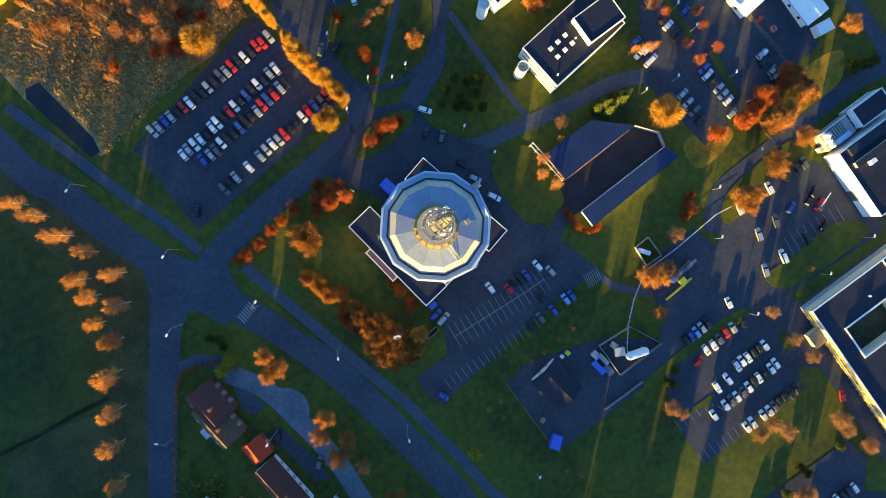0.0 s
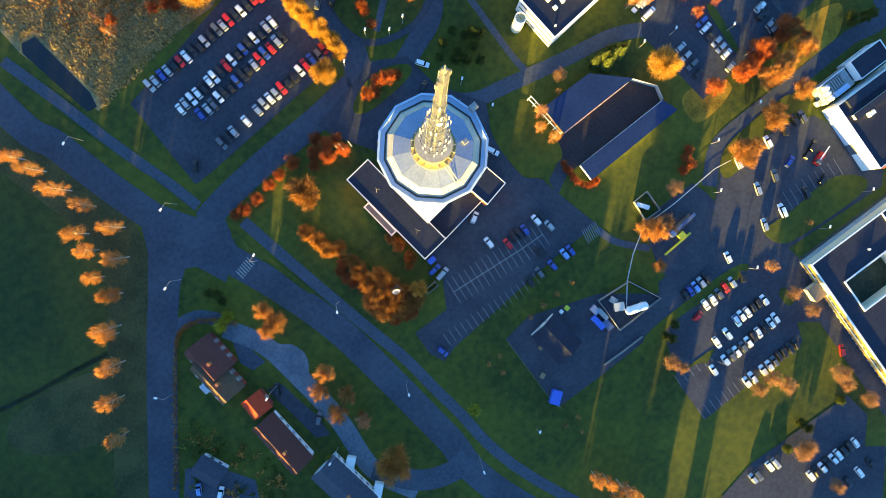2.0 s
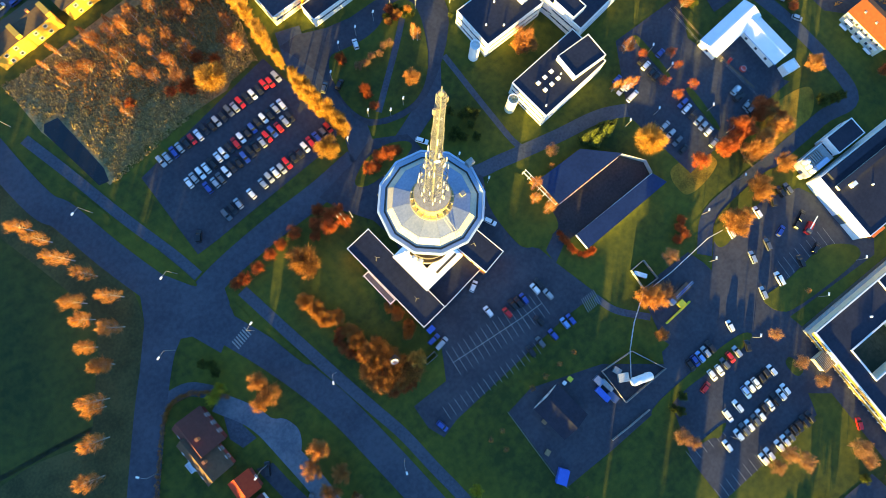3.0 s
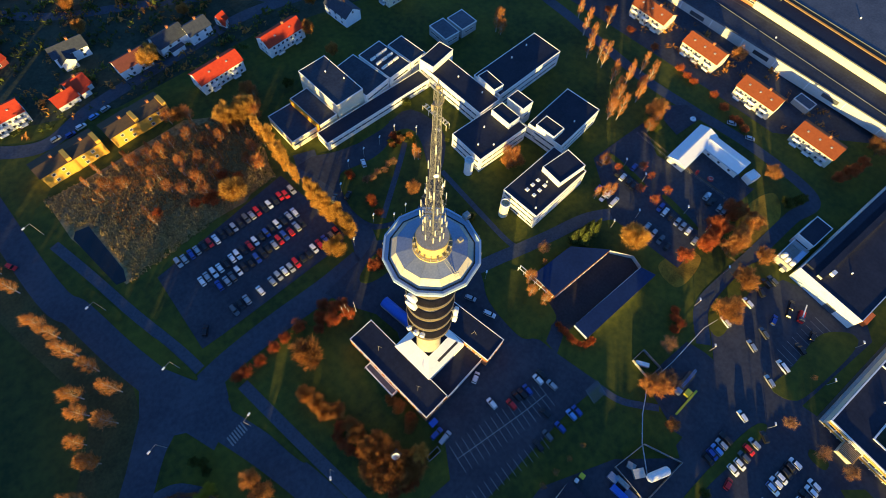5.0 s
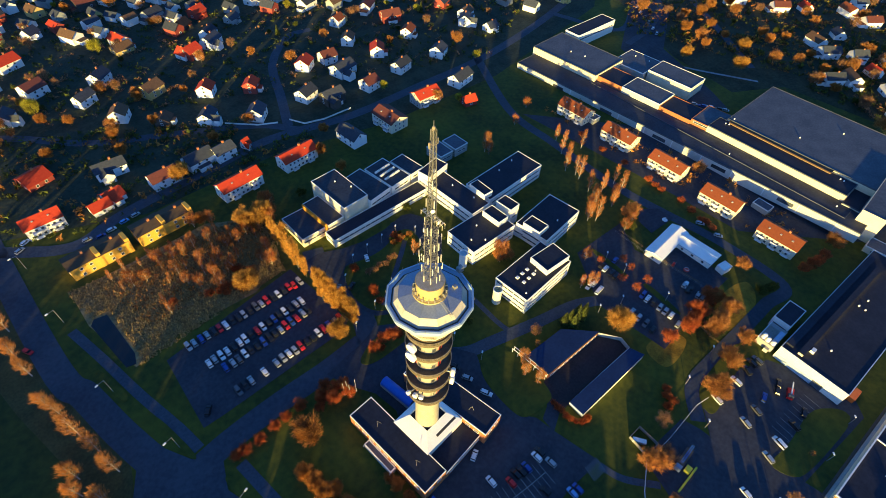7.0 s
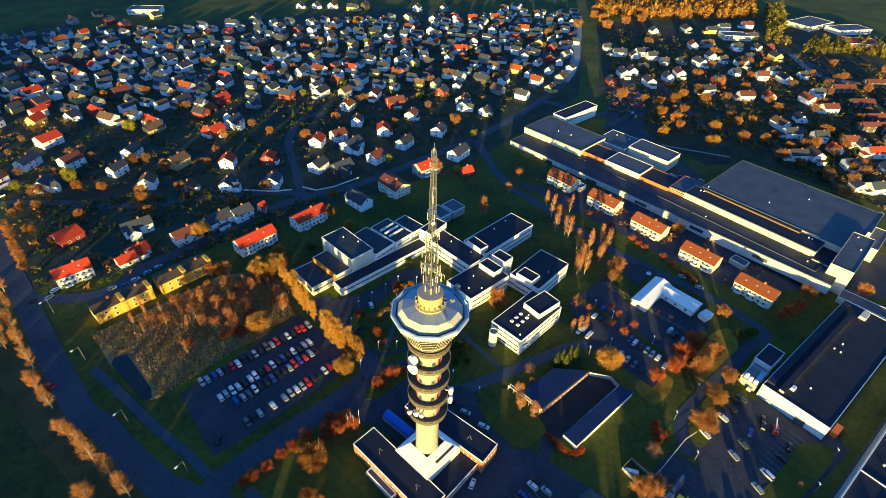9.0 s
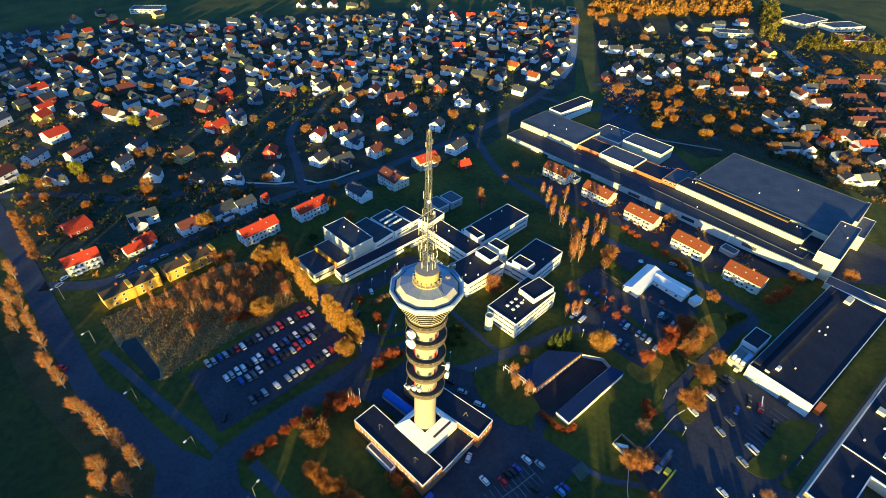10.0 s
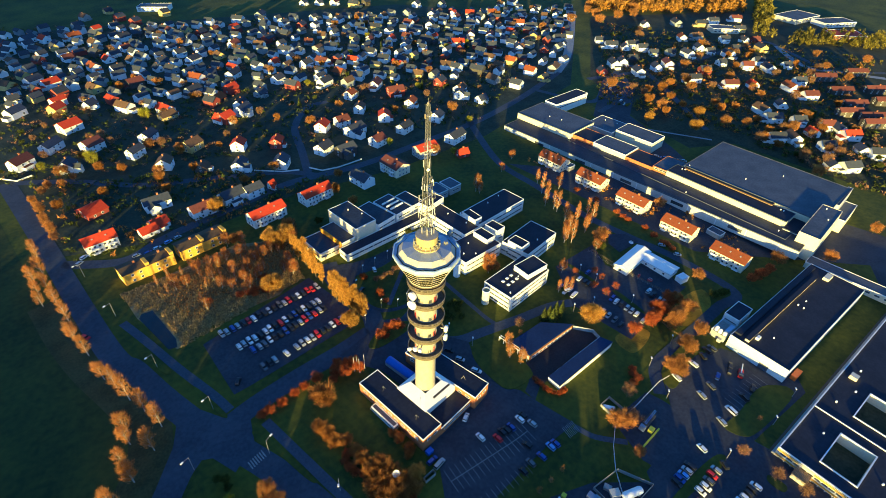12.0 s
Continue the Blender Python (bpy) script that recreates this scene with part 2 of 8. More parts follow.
def add_rod(bm, a, b, r0, r1=None, n=5, cap=False, mi=0):
    a, b = Vector(a), Vector(b)
    r1 = r0 if r1 is None else r1
    q = (b - a).to_track_quat("Z", "Y")
    ra = [bm.verts.new(a + q @ Vector((r0 * math.cos(k * math.tau / n), r0 * math.sin(k * math.tau / n), 0))) for k in range(n)]
    rb = [bm.verts.new(b + q @ Vector((r1 * math.cos(k * math.tau / n), r1 * math.sin(k * math.tau / n), 0))) for k in range(n)]
    for k in range(n):
        bm.faces.new((ra[k], ra[(k + 1) % n], rb[(k + 1) % n], rb[k])).material_index = mi
    if cap:
        bm.faces.new(rb).material_index = mi
        bm.faces.new(ra[::-1]).material_index = mi


def rod(a, b, r0, r1=None, n=8, cap=True):
    bm = bmesh.new()
    add_rod(bm, a, b, r0, r1, n, cap)
    return bm


def lathe(profile, n=24, turn=0.0, close=False):
    """A body of revolution from (radius, height) pairs."""
    bm = bmesh.new()
    rings = [[bm.verts.new((r * math.cos(turn + k * math.tau / n), r * math.sin(turn + k * math.tau / n), z)) for k in range(n)] for r, z in profile]
    pairs = list(zip(rings, rings[1:])) + ([(rings[-1], rings[0])] if close else [])
    for a, b in pairs:
        for k in range(n):
            bm.faces.new((a[k], a[(k + 1) % n], b[(k + 1) % n], b[k]))
    return bm


def rounded(pts):
    """A closed outline with its corners cut twice."""
    for _ in range(2):
        pts = [(a[0] * (1 - u) + b[0] * u, a[1] * (1 - u) + b[1] * u) for a, b in zip(pts, pts[1:] + pts[:1]) for u in (0.22, 0.78)]
    return pts


def drape(name, pts, material, dz, label="", category="", skirt=0.0, kind="structure"):
    """A sheet over a plan outline, laid on the land; skirt: the height of its kerb."""
    bm = bmesh.new()
    f = bm.faces.new([bm.verts.new((x, y, 0)) for x, y in pts])
    bmesh.ops.recalc_face_normals(bm, faces=[f])
    if f.normal.z < 0:
        f.normal_flip()
    if skirt:
        r = bmesh.ops.extrude_face_region(bm, geom=list(bm.faces))
        low = [v for v in bm.verts if v not in r["geom"]]
        for v in r["geom"]:
            if isinstance(v, bmesh.types.BMVert):
                v.co.z = 0.0
        for v in low:
            v.co.z = -skirt
    bmesh.ops.triangulate(bm, faces=list(bm.faces))
    ys = [p[1] for p in pts]
    for k in range(math.ceil(min(ys) / STEP), math.floor(max(ys) / STEP) + 1):
        bmesh.ops.bisect_plane(bm, geom=list(bm.verts) + list(bm.edges) + list(bm.faces), plane_co=(0, k * STEP, 0), plane_no=(0, 1, 0))
    for v in bm.verts:
        v.co.z += ground(v.co.x, v.co.y) + dz
    bmesh.ops.recalc_face_normals(bm, faces=list(bm.faces))
    if sum(q.normal.z * q.calc_area() for q in bm.faces) < 0:
        bmesh.ops.reverse_faces(bm, faces=list(bm.faces))
    return tagged(mesh_object(name, bm, material), label, category, "", kind)


def smooth(pts, n=6):
    """Catmull-Rom through the points."""
    p = [Vector(q) for q in pts]
    p = [2 * p[0] - p[1]] + p + [2 * p[-1] - p[-2]]
    out = []
    for a, b, c, d in zip(p, p[1:], p[2:], p[3:]):
        for k in range(n):
            u = k / n
            out.append(0.5 * (2 * b + (c - a) * u + (2 * a - 5 * b + 4 * c - d) * u * u + (3 * b - a - 3 * c + d) * u ** 3))
    return out + [p[-2]]


def ribbon(name, pts, width, material, dz, label="", category="road", kind="structure", n=6):
    bm = bmesh.new()
    line = smooth(pts, n)
    prev = None
    for i, q in enumerate(line):
        d = (line[min(i + 1, len(line) - 1)] - line[max(i - 1, 0)]).normalized()
        s = Vector((-d.y, d.x)) * width / 2
        row = [bm.verts.new((*(q + s * u), 0)) for u in (1, 0, -1)]
        if prev:
            for k in (0, 1):
                bm.faces.new((prev[k + 1], row[k + 1], row[k], prev[k])[::-1])
        prev = row
    ys = [q.y for q in line]
    for k in range(math.ceil(min(ys) / STEP) - 1, math.floor(max(ys) / STEP) + 2):
        bmesh.ops.bisect_plane(bm, geom=list(bm.verts) + list(bm.edges) + list(bm.faces), plane_co=(0, k * STEP, 0), plane_no=(0, 1, 0))
    for v in bm.verts:
        v.co.z = ground(v.co.x, v.co.y) + dz
    for f in bm.faces:
        f.normal_update()
        if f.normal.z < 0:
            f.normal_flip()
    return tagged(mesh_object(name, bm, material), label, category, "", kind)


def frame_of(a, b, c):
    """Centre, length along b-c, width along b-a and turn of a right-angled plan with the corners a, b, c."""
    a, b, c = Vector(a), Vector(b), Vector(c)
    d = (c - b).normalized()
    s = Vector((-d.y, d.x))
    w = (a - b).dot(s)
    mid = b + (c - b) / 2 + s * w / 2
    return mid.x, mid.y, (c - b).length, abs(w), math.degrees(math.atan2(d.y, d.x))


def fence(name, pts, h, label, gap=2.5, rail=0.05, material=None, board=False):
    """Posts and rails along a line."""
    e = tagged(new(name), label, "fence")
    m = material or STEEL
    post = None
    for a, b in zip(pts, pts[1:]):
        a, b = Vector(a), Vector(b)
        n = max(1, round((b - a).length / gap))
        za, zb = ground(*a), ground(*b)
        for k in range(n):
            p = a.lerp(b, k / n)
            if post is None:
                o = part("post", rod((0, 0, -0.4), (0, 0, h), 0.06, n=5), m, e)
                post = o.data
                o.matrix_basis = pose(p.x, p.y, ground(p.x, p.y))
            else:
                shared("post", post, e, pose(p.x, p.y, ground(p.x, p.y)))
        for z in ((h, h * 0.5) if not board else ()):
            part("rail", rod((a.x, a.y, za + z), (b.x, b.y, zb + z), rail, n=5), m, e)
        if board:
            d = (b - a).normalized()
            s = Vector((-d.y, d.x)) * 0.06
            bm = bmesh.new()
            vs = [bm.verts.new((*q, z)) for z, w in ((-0.3, 0), (h, 1)) for q, z in ((a - s, za + (h if w else 0)), (b - s, zb + (h if w else 0)), (b + s, zb + (h if w else 0)), (a + s, za + (h if w else 0)))]
            for f in ((0, 1, 5, 4), (1, 2, 6, 5), (2, 3, 7, 6), (3, 0, 4, 7), (4, 5, 6, 7)):
                bm.faces.new([vs[i] for i in f])
            part("board", bm, m, e)
    return e


def garden_frame(a, b, width, h, n, material, slats, label):
    """A row of post-and-beam frames between two places on plan."""
    a, b = Vector(a), Vector(b)
    d = b - a
    e = thing("pergola", a.x, a.y, math.degrees(math.atan2(d.y, d.x)), label, "pergola")
    L, w = d.length, width / 2
    for s in (-w, w):
        part("beam", box(-0.3, L + 0.3, s - 0.1, s + 0.1, h - 0.25, h, 0.02), material, e)
    post = box(-0.1, 0.1, -0.1, 0.1, -0.6, h - 0.25)
    me = None
    for k in range(n):
        for s in (-w, w):
            if me is None:
                me = part("post", post, material, e)
                me.matrix_basis = pose(0, s, 0)
                me = me.data
            else:
                shared("post", me, e, pose(k * L / (n - 1), s, 0))
    me = None
    for k in range(slats):
        m = pose((k + 0.5) * L / slats, 0, 0)
        if me is None:
            ob = part("slat", box(-0.3, 0.3, -w - 0.3, w + 0.3, h + 0.004, h + 0.12), material, e)
            ob.matrix_basis = m
            me = ob.data
        else:
            shared("slat", me, e, m)
    return e


# ---- the land ----
def make_ground():
    bm = bmesh.new()
    xs = [-4000, -1500, -600, -300, -100, 100, 300, 600, 900, 1200, 2000, 4000]
    ys = [-4000, -1500, -700] + [k * STEP for k in range(-40, 41)] + [700, 1500, 4000]
    grid = [[bm.verts.new((x, y, ground(x, y))) for x in xs] for y in ys]
    for r0, r1 in zip(grid, grid[1:]):
        for k in range(len(xs) - 1):
            bm.faces.new((r0[k], r0[k + 1], r1[k + 1], r1[k]))
    return tagged(mesh_object("ground", bm, GRASS), "dark green mown grass land sloping gently", "ground", "", "structure")


make_ground()

drape("field", [(-77.3, 135.3), (-76.4, 113.8), (-68.8, 84.5), (-51.6, 89.3), (-18.6, 88.7), (-2.4, 98.5), (-0.2, 129.1), (-18.4, 139.4), (-56.8, 136.1)], FIELD, 0.03, "rough straw-coloured field with dry tufts", "field")
ribbon("pavement", [(-156.1, 29.3), (-144.4, 26.7), (-130, 24.4), (-110.6, 20.7)], 1.6, GARDEN, 0.02, "worn earth track across the meadow", "track")
drape("water", [(-74.1, 115.8), (-69.4, 115), (-67.1, 90.7), (-68.3, 85.9), (-71.6, 86.6), (-75.8, 113.3)], WATER, 0.06, "narrow dark drainage pond in the field", "pond")
drape("garden_ground", [(-106.5, 284.1), (-92.6, 184.2), (-37.1, 162.2), (29.5, 165.5), (98, 152.8), (182.9, 152.8), (320.4, 181.5), (519, 330.7), (363.4, 511.9), (-60.6, 643.4)], GARDEN, 0.02, "dark garden ground between the houses", "ground")
drape("garden_ground", [(347.7, 179.5), (300.8, 96.2), (291.8, 46.3), (327.5, 28.6), (344.6, -69.7), (788.1, 55.5), (750.9, 208.4), (534.6, 320.1)], surf("brown_garden_ground", (0.016, 0.024, 0.011), (0.055, 0.055, 0.026), 0.07, 0.95, 0.4, big=0.4), 0.02, "dark garden ground between the houses", "ground")

# roads
ribbon("road", [(-103.4, 285.9), (-98.1, 210.5), (-91.7, 105.1), (-86.3, 84.2), (-81.3, 62.4), (-75.1, 41.8), (-67.2, 22.9), (-59.8, 2.9), (-54, -19.2), (-50.9, -46.1), (-48.6, -71.7), (-45.2, -102.6), (-10, -190), (20, -300)], 9.6, ASPHALT, 0.07, "grey asphalt main road with worn wheel tracks", n=8)
ribbon("road", [(-69.8, 36.9), (-83.2, 32.1), (-95.7, 20.5), (-112.9, 0.2), (-131.2, -22.4), (-160, -58), (-230, -145)], 9.8, ASPHALT, 0.075, "grey asphalt side road beside the meadow")
drape("road", [(-80.3, 62.2), (-80.4, 56.2), (-81.9, 47.7), (-85.9, 39.5), (-99.3, 23.4), (-92.6, 18), (-86.7, 23.6), (-79.9, 28.1), (-76.6, 26.4), (-72.6, 16.4), (-62.5, 22.8), (-58.5, 35.8), (-66.7, 39.2)], ASPHALT, 0.068, "flared asphalt junction of the main road", "road")
ribbon("road", [(-70.3, 34.9), (-55, 37.8), (-34.7, 39.4), (-15.4, 39.8), (1.4, 41.4)], 8.5, ASPHALT, 0.08, "asphalt access road to the tower")
ribbon("road", [(3.6, 39.7), (7.7, 49.3), (10.1, 62.5), (7.2, 80.2), (11.5, 94.9)], 9.0, ASPHALT, 0.08, "asphalt access road beside the poplars")
ribbon("road", [(11, 34), (25.8, 39.1), (37.8, 45.1), (50.2, 64.7), (52, 86.4)], 7.0, ASPHALT, 0.082, "asphalt access road to the campus")
ribbon("road", [(16.7, 26.2), (28.8, 13.9), (42.7, 9.8), (63.4, 4.8), (82.4, 0.6), (98.3, -8.1), (90.8, -4.2)], 5.0, PATHM, 0.085, "narrow curving asphalt lane")
ribbon("pavement", [(50.1, 53.1), (49.6, 28), (50, 11.3), (54.1, 7.1)], 2.2, PATHM, 0.06, "narrow asphalt footpath across the lawn", "path")
ribbon("pavement", [(-82.2, 115.2), (-77, 95.3), (-71.9, 73.7), (-66.1, 52.6), (-63.7, 41.4)], 3.6, PATHM, 0.06, "asphalt footway along the main road", "path")
ribbon("pavement", [(-55.4, 28.6), (-51.7, 6.9), (-48.2, -12.6), (-45.2, -28.5), (-42.6, -41.9), (-40.3, -64.3), (-33.8, -104.3), (5, -190)], 3.8, PATHM, 0.06, "asphalt footway along the main road", "path")
ribbon("pavement", [(36.9, -47.6), (39.7, -55.6), (47.7, -65)], 2.4, PATHM, 0.06, "asphalt footpath from the car park", "path")
ribbon("road", [(-82.7, 4.7), (-76.3, -8), (-74.4, -23.4), (-73.4, -43.4), (-75.3, -64.4), (-68.3, -80.7)], 6.5, DRIVEM, 0.085, "pale worn asphalt drive to the houses")
drape("pavement", rounded([(-74.7, -5), (-72.2, -11), (-69, -13), (-67.4, -18.4), (-69.2, -22.6), (-73, -26.5), (-76.8, -22.5), (-77, -13)]), DRIVEM, 0.09, "pale asphalt turning place", "pavement")
ribbon("road", [(-81.6, 7.5), (-87.4, 13.4), (-95.5, 15.1), (-100, 16.8)], 4.5, PATHM, 0.07, "asphalt drive with a curved hedge")
ribbon("road", [(-75.5, -64.7), (-65.8, -77.6), (-54.9, -82.8), (-47.2, -82.7)], 7.5, PATHM, 0.088, "asphalt side street at the junction")
ribbon("road", [(-94, 176.6), (-69, 161.3), (-43.9, 168.9), (1.1, 175.5), (36.9, 179.5), (83.5, 171.8), (133.3, 172.9), (199.2, 176.1), (289.3, 195.6), (375.8, 229.4), (492.3, 316.9)], 6.5, PATHM, 0.07, "asphalt residential street", n=8)
ribbon("road", [(-100.7, 283.9), (-70.8, 263.2), (-39.4, 233.6), (-0.4, 214.8), (37, 195.1), (52.6, 178.3)], 5.5, PATHM, 0.065, "asphalt residential street")
ribbon("road", [(50.1, 185), (60.7, 211.9), (76.3, 251.9), (102.5, 279.1), (121.4, 279.7)], 5.5, PATHM, 0.06, "asphalt residential street")
ribbon("road", [(189.8, 179.2), (161.3, 119.2), (157.8, 81.9), (156.3, 38.2), (160.1, 9.8), (165.5, -18.6), (165.1, -50.8), (148.3, -50.9), (122.4, -50.9), (104.6, -50.7), (88.4, -51.8), (77.7, -60.9)], 5.5, ASPHALT, 0.07, "asphalt lane past the apartment houses", n=8)
ribbon("road", [(284, 191), (304.3, 143.8), (361.2, 169.7), (414.3, 170.1), (332.2, 54.2)], 5.5, PATHM, 0.065, "asphalt street behind the shopping hall")
ribbon("road", [(290, 127), (306, 129), (320, 131.2), (346.7, 140.5), (370.3, 154.8), (376.8, 166.7), (365.7, 174.8)], 5.0, PATHM, 0.095, "curved asphalt drive behind the shopping hall")
ribbon("road", [(620.5, 8.3), (575.8, 46.4), (602.7, 102.8), (607.8, 136.8), (456, 150.4), (345.5, 181.1)], 6.0, PATHM, 0.065, "asphalt street by the far apartment blocks")

# paler than other asphalt: sky reflected at a low angle, put into the colour
SKYSTREET = surf("sky_sheen_street", (0.2, 0.215, 0.235), (0.3, 0.315, 0.33), 0.1, 0.8)
ribbon("road", [(335.7, 211), (382.1, 236), (451.7, 286.3), (537.7, 352.1)], 9.0, SKYSTREET, 0.08, "street between the gardens with sky sheen in its pale colour")
ribbon("road", [(611.9, 116), (584.4, 92.4), (563.9, 64.2), (575.5, 40.9), (601.4, 2.9)], 7.0, SKYSTREET, 0.08, "street below the woodland with sky sheen in its pale colour")
ribbon("pavement", [(290.5, 89.5), (300.9, 70.7), (318.9, 42.5)], 2.0, SKYSTREET, 0.05, "pale footpath behind the shopping hall", "path")

# paved yards
drape("pavement", [(-16.5, 38.4), (1.4, 41.4), (9.7, 44.4), (21.3, 37.9), (23, 24.9), (32.9, 9.8), (28, -0.3), (27.9, -17.1), (32.4, -22.5), (33.9, -30.3), (38.1, -46.8), (24.1, -46.2), (-26.6, -49), (-32.9, -50.7), (-35, -45.1), (-34.5, -36.7), (-21.1, -37), (-13.2, -23.9), (-16, -18.7), (-5, 11), (-6.9, 20.8), (-13.4, 30.5)], LOT, 0.09, "dark asphalt forecourt and car park of the tower", "pavement")
drape("pavement", [(-59.3, 80.3), (-59.6, 47.3), (-52.2, 47.4), (-0.8, 50.5), (2.9, 53.7), (-0, 77.3), (-1.8, 90.9)], LOT, 0.092, "dark asphalt car park beside the field", "car park")
drape("pavement", [(-11.3, -58.1), (-12, -84.5), (-11.5, -88.8), (8.4, -89.6), (33.9, -89.7), (42.8, -81.4), (23.9, -66.2), (-0.4, -56.8)], LOT, 0.092, "dark asphalt service yard", "pavement")
drape("pavement", [(26.6, -109.9), (26.1, -125.7), (71, -126.2), (73.7, -119.2), (80.2, -124.5), (78.5, -167.9), (95.9, -145), (89.6, -108.6), (87.1, -96.3), (127.6, -100.1), (136.1, -91.5), (122.6, -64.7), (103.5, -57.4), (84.5, -58.7), (66.9, -75.2), (42.9, -76.4), (35.1, -88.1)], LOT, 0.094, "worn dark asphalt car park and drive", "car park")
drape("pavement", [(104.8, 19.3), (136.4, 18.7), (127.9, 3.7), (133.4, -15.7), (147.9, -32.8), (127.8, -32.9), (93.9, -35.6), (89.7, -5.1)], LOT, 0.094, "dark asphalt car park by the campus", "car park")
drape("pavement", [(13.2, -151.9), (29.8, -149.1), (72.3, -152.2), (73.7, -162.6), (66, -171), (72.2, -176.1), (60, -190), (30, -190)], LOT, 0.093, "dark asphalt car park", "car park")
drape("pavement", [(5.2, 90.9), (12.9, 91.1), (22.7, 87), (32, 85), (43.6, 85), (50.8, 86.5), (56.3, 87.5), (60.1, 86), (62.5, 81.9), (63.7, 76.2), (64, 70.3), (62.4, 65.8), (59.1, 61.5), (53.7, 56.2), (48.4, 52.1), (42.6, 48.3), (35.8, 44.8), (29.6, 43.3), (23.6, 43.7), (17.9, 45.3), (12.7, 48.2), (10.3, 53.9), (10.6, 63), (10.5, 75.1), (7.7, 83.7)], LOT, 0.09, "dark asphalt drive loop of the campus", "pavement")
drape("pavement", [(279.7, 125.5), (331.2, 156.3), (367.9, 164.8), (370.6, 144.7), (304.7, 106.9), (281.1, 54.1), (271.5, 37.1), (254.3, 49.5)], LOT, 0.09, "asphalt yard behind the shopping hall", "pavement")
drape("pavement", [(249.1, -88.6), (223.9, -103.4), (287.9, -85.5), (267.1, -0.9), (164.7, 111.6), (179.6, -20.3)], LOT, 0.04, "asphalt strip in front of the shopping hall", "pavement")

# planted islands with kerbs
drape("pavement", [(50.7, -57), (58, -55.7), (73.7, -56.4), (75.6, -62.9), (76.3, -69.6), (66.3, -79.3), (48.5, -82.8), (45.8, -73.1)], LOT, 0.097, "dark asphalt yard where lorries stand", "pavement")
# leaf litter on grass, with the low sun's gold put into the colour
SUNLITTER = surf("sunlit_leaf_litter", (0.13, 0.085, 0.008), (0.33, 0.2, 0.02), 0.25, 0.95, 0.06, big=0.4, relief=3)
DEADGRASS = surf("dead_grass", (0.034, 0.038, 0.012), (0.085, 0.074, 0.024), 0.08, 0.95, 0.09, big=0.5, fine=14, relief=4)
drape("ground", rounded([(119.4, -45.1), (124, -39.5), (129.4, -36.9), (140.5, -35.6), (149, -36.8), (154.2, -39.2), (151.5, -44), (146.6, -47.6), (136, -50.2), (125.2, -49.5)]), SUNLITTER, 0.03, "golden fallen leaves and painted sunlit grass under the maples", "fallen leaves")
drape("ground", rounded([(88.5, -29.8), (95, -30.1), (101.2, -31.1), (104.6, -34.8), (105.2, -39), (98.5, -41.2), (90.5, -41.8), (86.5, -40.5), (86.2, -34)]), SUNLITTER, 0.03, "golden fallen leaves and painted sunlit grass on the lawn", "fallen leaves")
drape("ground", rounded([(-148, 25), (-138, 24.6), (-129.2, 22.1), (-120, 18.6), (-112.4, 13.5), (-115.5, 6.5), (-122, 1.5), (-131, -0.2), (-139.3, 0.8), (-147.5, 3.6), (-154.5, 8.3), (-159.8, 14), (-160.8, 20.8), (-156, 24.6)]), DEADGRASS, 0.034, "dull brown patch of dead grass on the meadow", "grass")
ribbon("ground", [(-106, 150), (-103.5, 120), (-99.5, 96), (-95, 78), (-91.2, 62), (-90.5, 50), (-95, 38.5), (-103, 28), (-113, 15), (-126, -2.5), (-141, -21), (-160, -44)], 15.0, DEADGRASS, 0.042, "dull brown grass verge under the birches", "grass")


drape("field", [(-94, 50), (-100, 95), (-107, 150), (-110, 200), (-118, 330), (-420, 330), (-420, -200), (-260, -170), (-170, -55), (-128, 0)], surf("meadow_grass", (0.02, 0.036, 0.008), (0.065, 0.073, 0.012), 0.03, 0.95, 0.12, big=0.5, fine=14, relief=4.5), 0.02, "dark rough meadow beside the roads", "meadow")


def island(pts, label, dz=0.2):
    return drape("island", rounded(pts), GRASS, dz, label, "traffic island", 0.14)


island([(31.1, 6.9), (38.3, 5.7), (44, 3.6), (45.6, -5.4), (44, -20.4), (39.3, -21.6), (30.1, -20.7), (27.1, -17.2), (27.1, -1.4)], "kerbed grass island with birches")
island([(-5.2, 34.8), (3.6, 39.7), (13.2, 39.8), (20.2, 35.9), (20.2, 32.9), (14, 31.3), (-1.1, 30.9)], "kerbed grass island with russet shrubs")
island([(27.9, -92.5), (25.1, -87.7), (57.2, -87.9), (70.3, -89.4), (72.9, -92.7), (64.5, -93.7), (56.4, -92.3), (39.7, -90.5)], "kerbed grass strip between parked cars")
island([(82.9, -84.8), (84.3, -91.5), (88.9, -95.7), (123.6, -98.3), (125, -93), (115.1, -85.2), (95.8, -86.6)], "kerbed lawn strip beside parking bays")
island([(84, -58.4), (89.7, -53.4), (103.4, -52.3), (121.3, -52.5), (124.1, -59.1), (103.1, -59.6), (87.3, -63.5), (83.5, -62.5)], "kerbed grass strip with bare trees")
island([(37.7, -108.3), (29.7, -106.9), (32.5, -106.6), (46.2, -107.4), (38.7, -110.4)], "narrow kerbed grass strip")
island([(74.1, -106.6), (74.3, -113.2), (78.6, -112.8), (77.6, -105.5)], "small kerbed island with a shrub")
island([(113.1, -10.1), (112.4, -29.9), (114.6, -30.3), (116.4, -11.4)], "kerbed grass strip between parking rows")
island([(-61.7, 28.1), (-59.2, 26.9), (-58.5, 19.1), (-61.4, 20.7)], "kerbed grass verge beside the crossing")
island([(-58.3, 15.8), (-55.7, 13.7), (-51.9, -5.1), (-54.1, -3.4)], "kerbed grass verge beside the road")
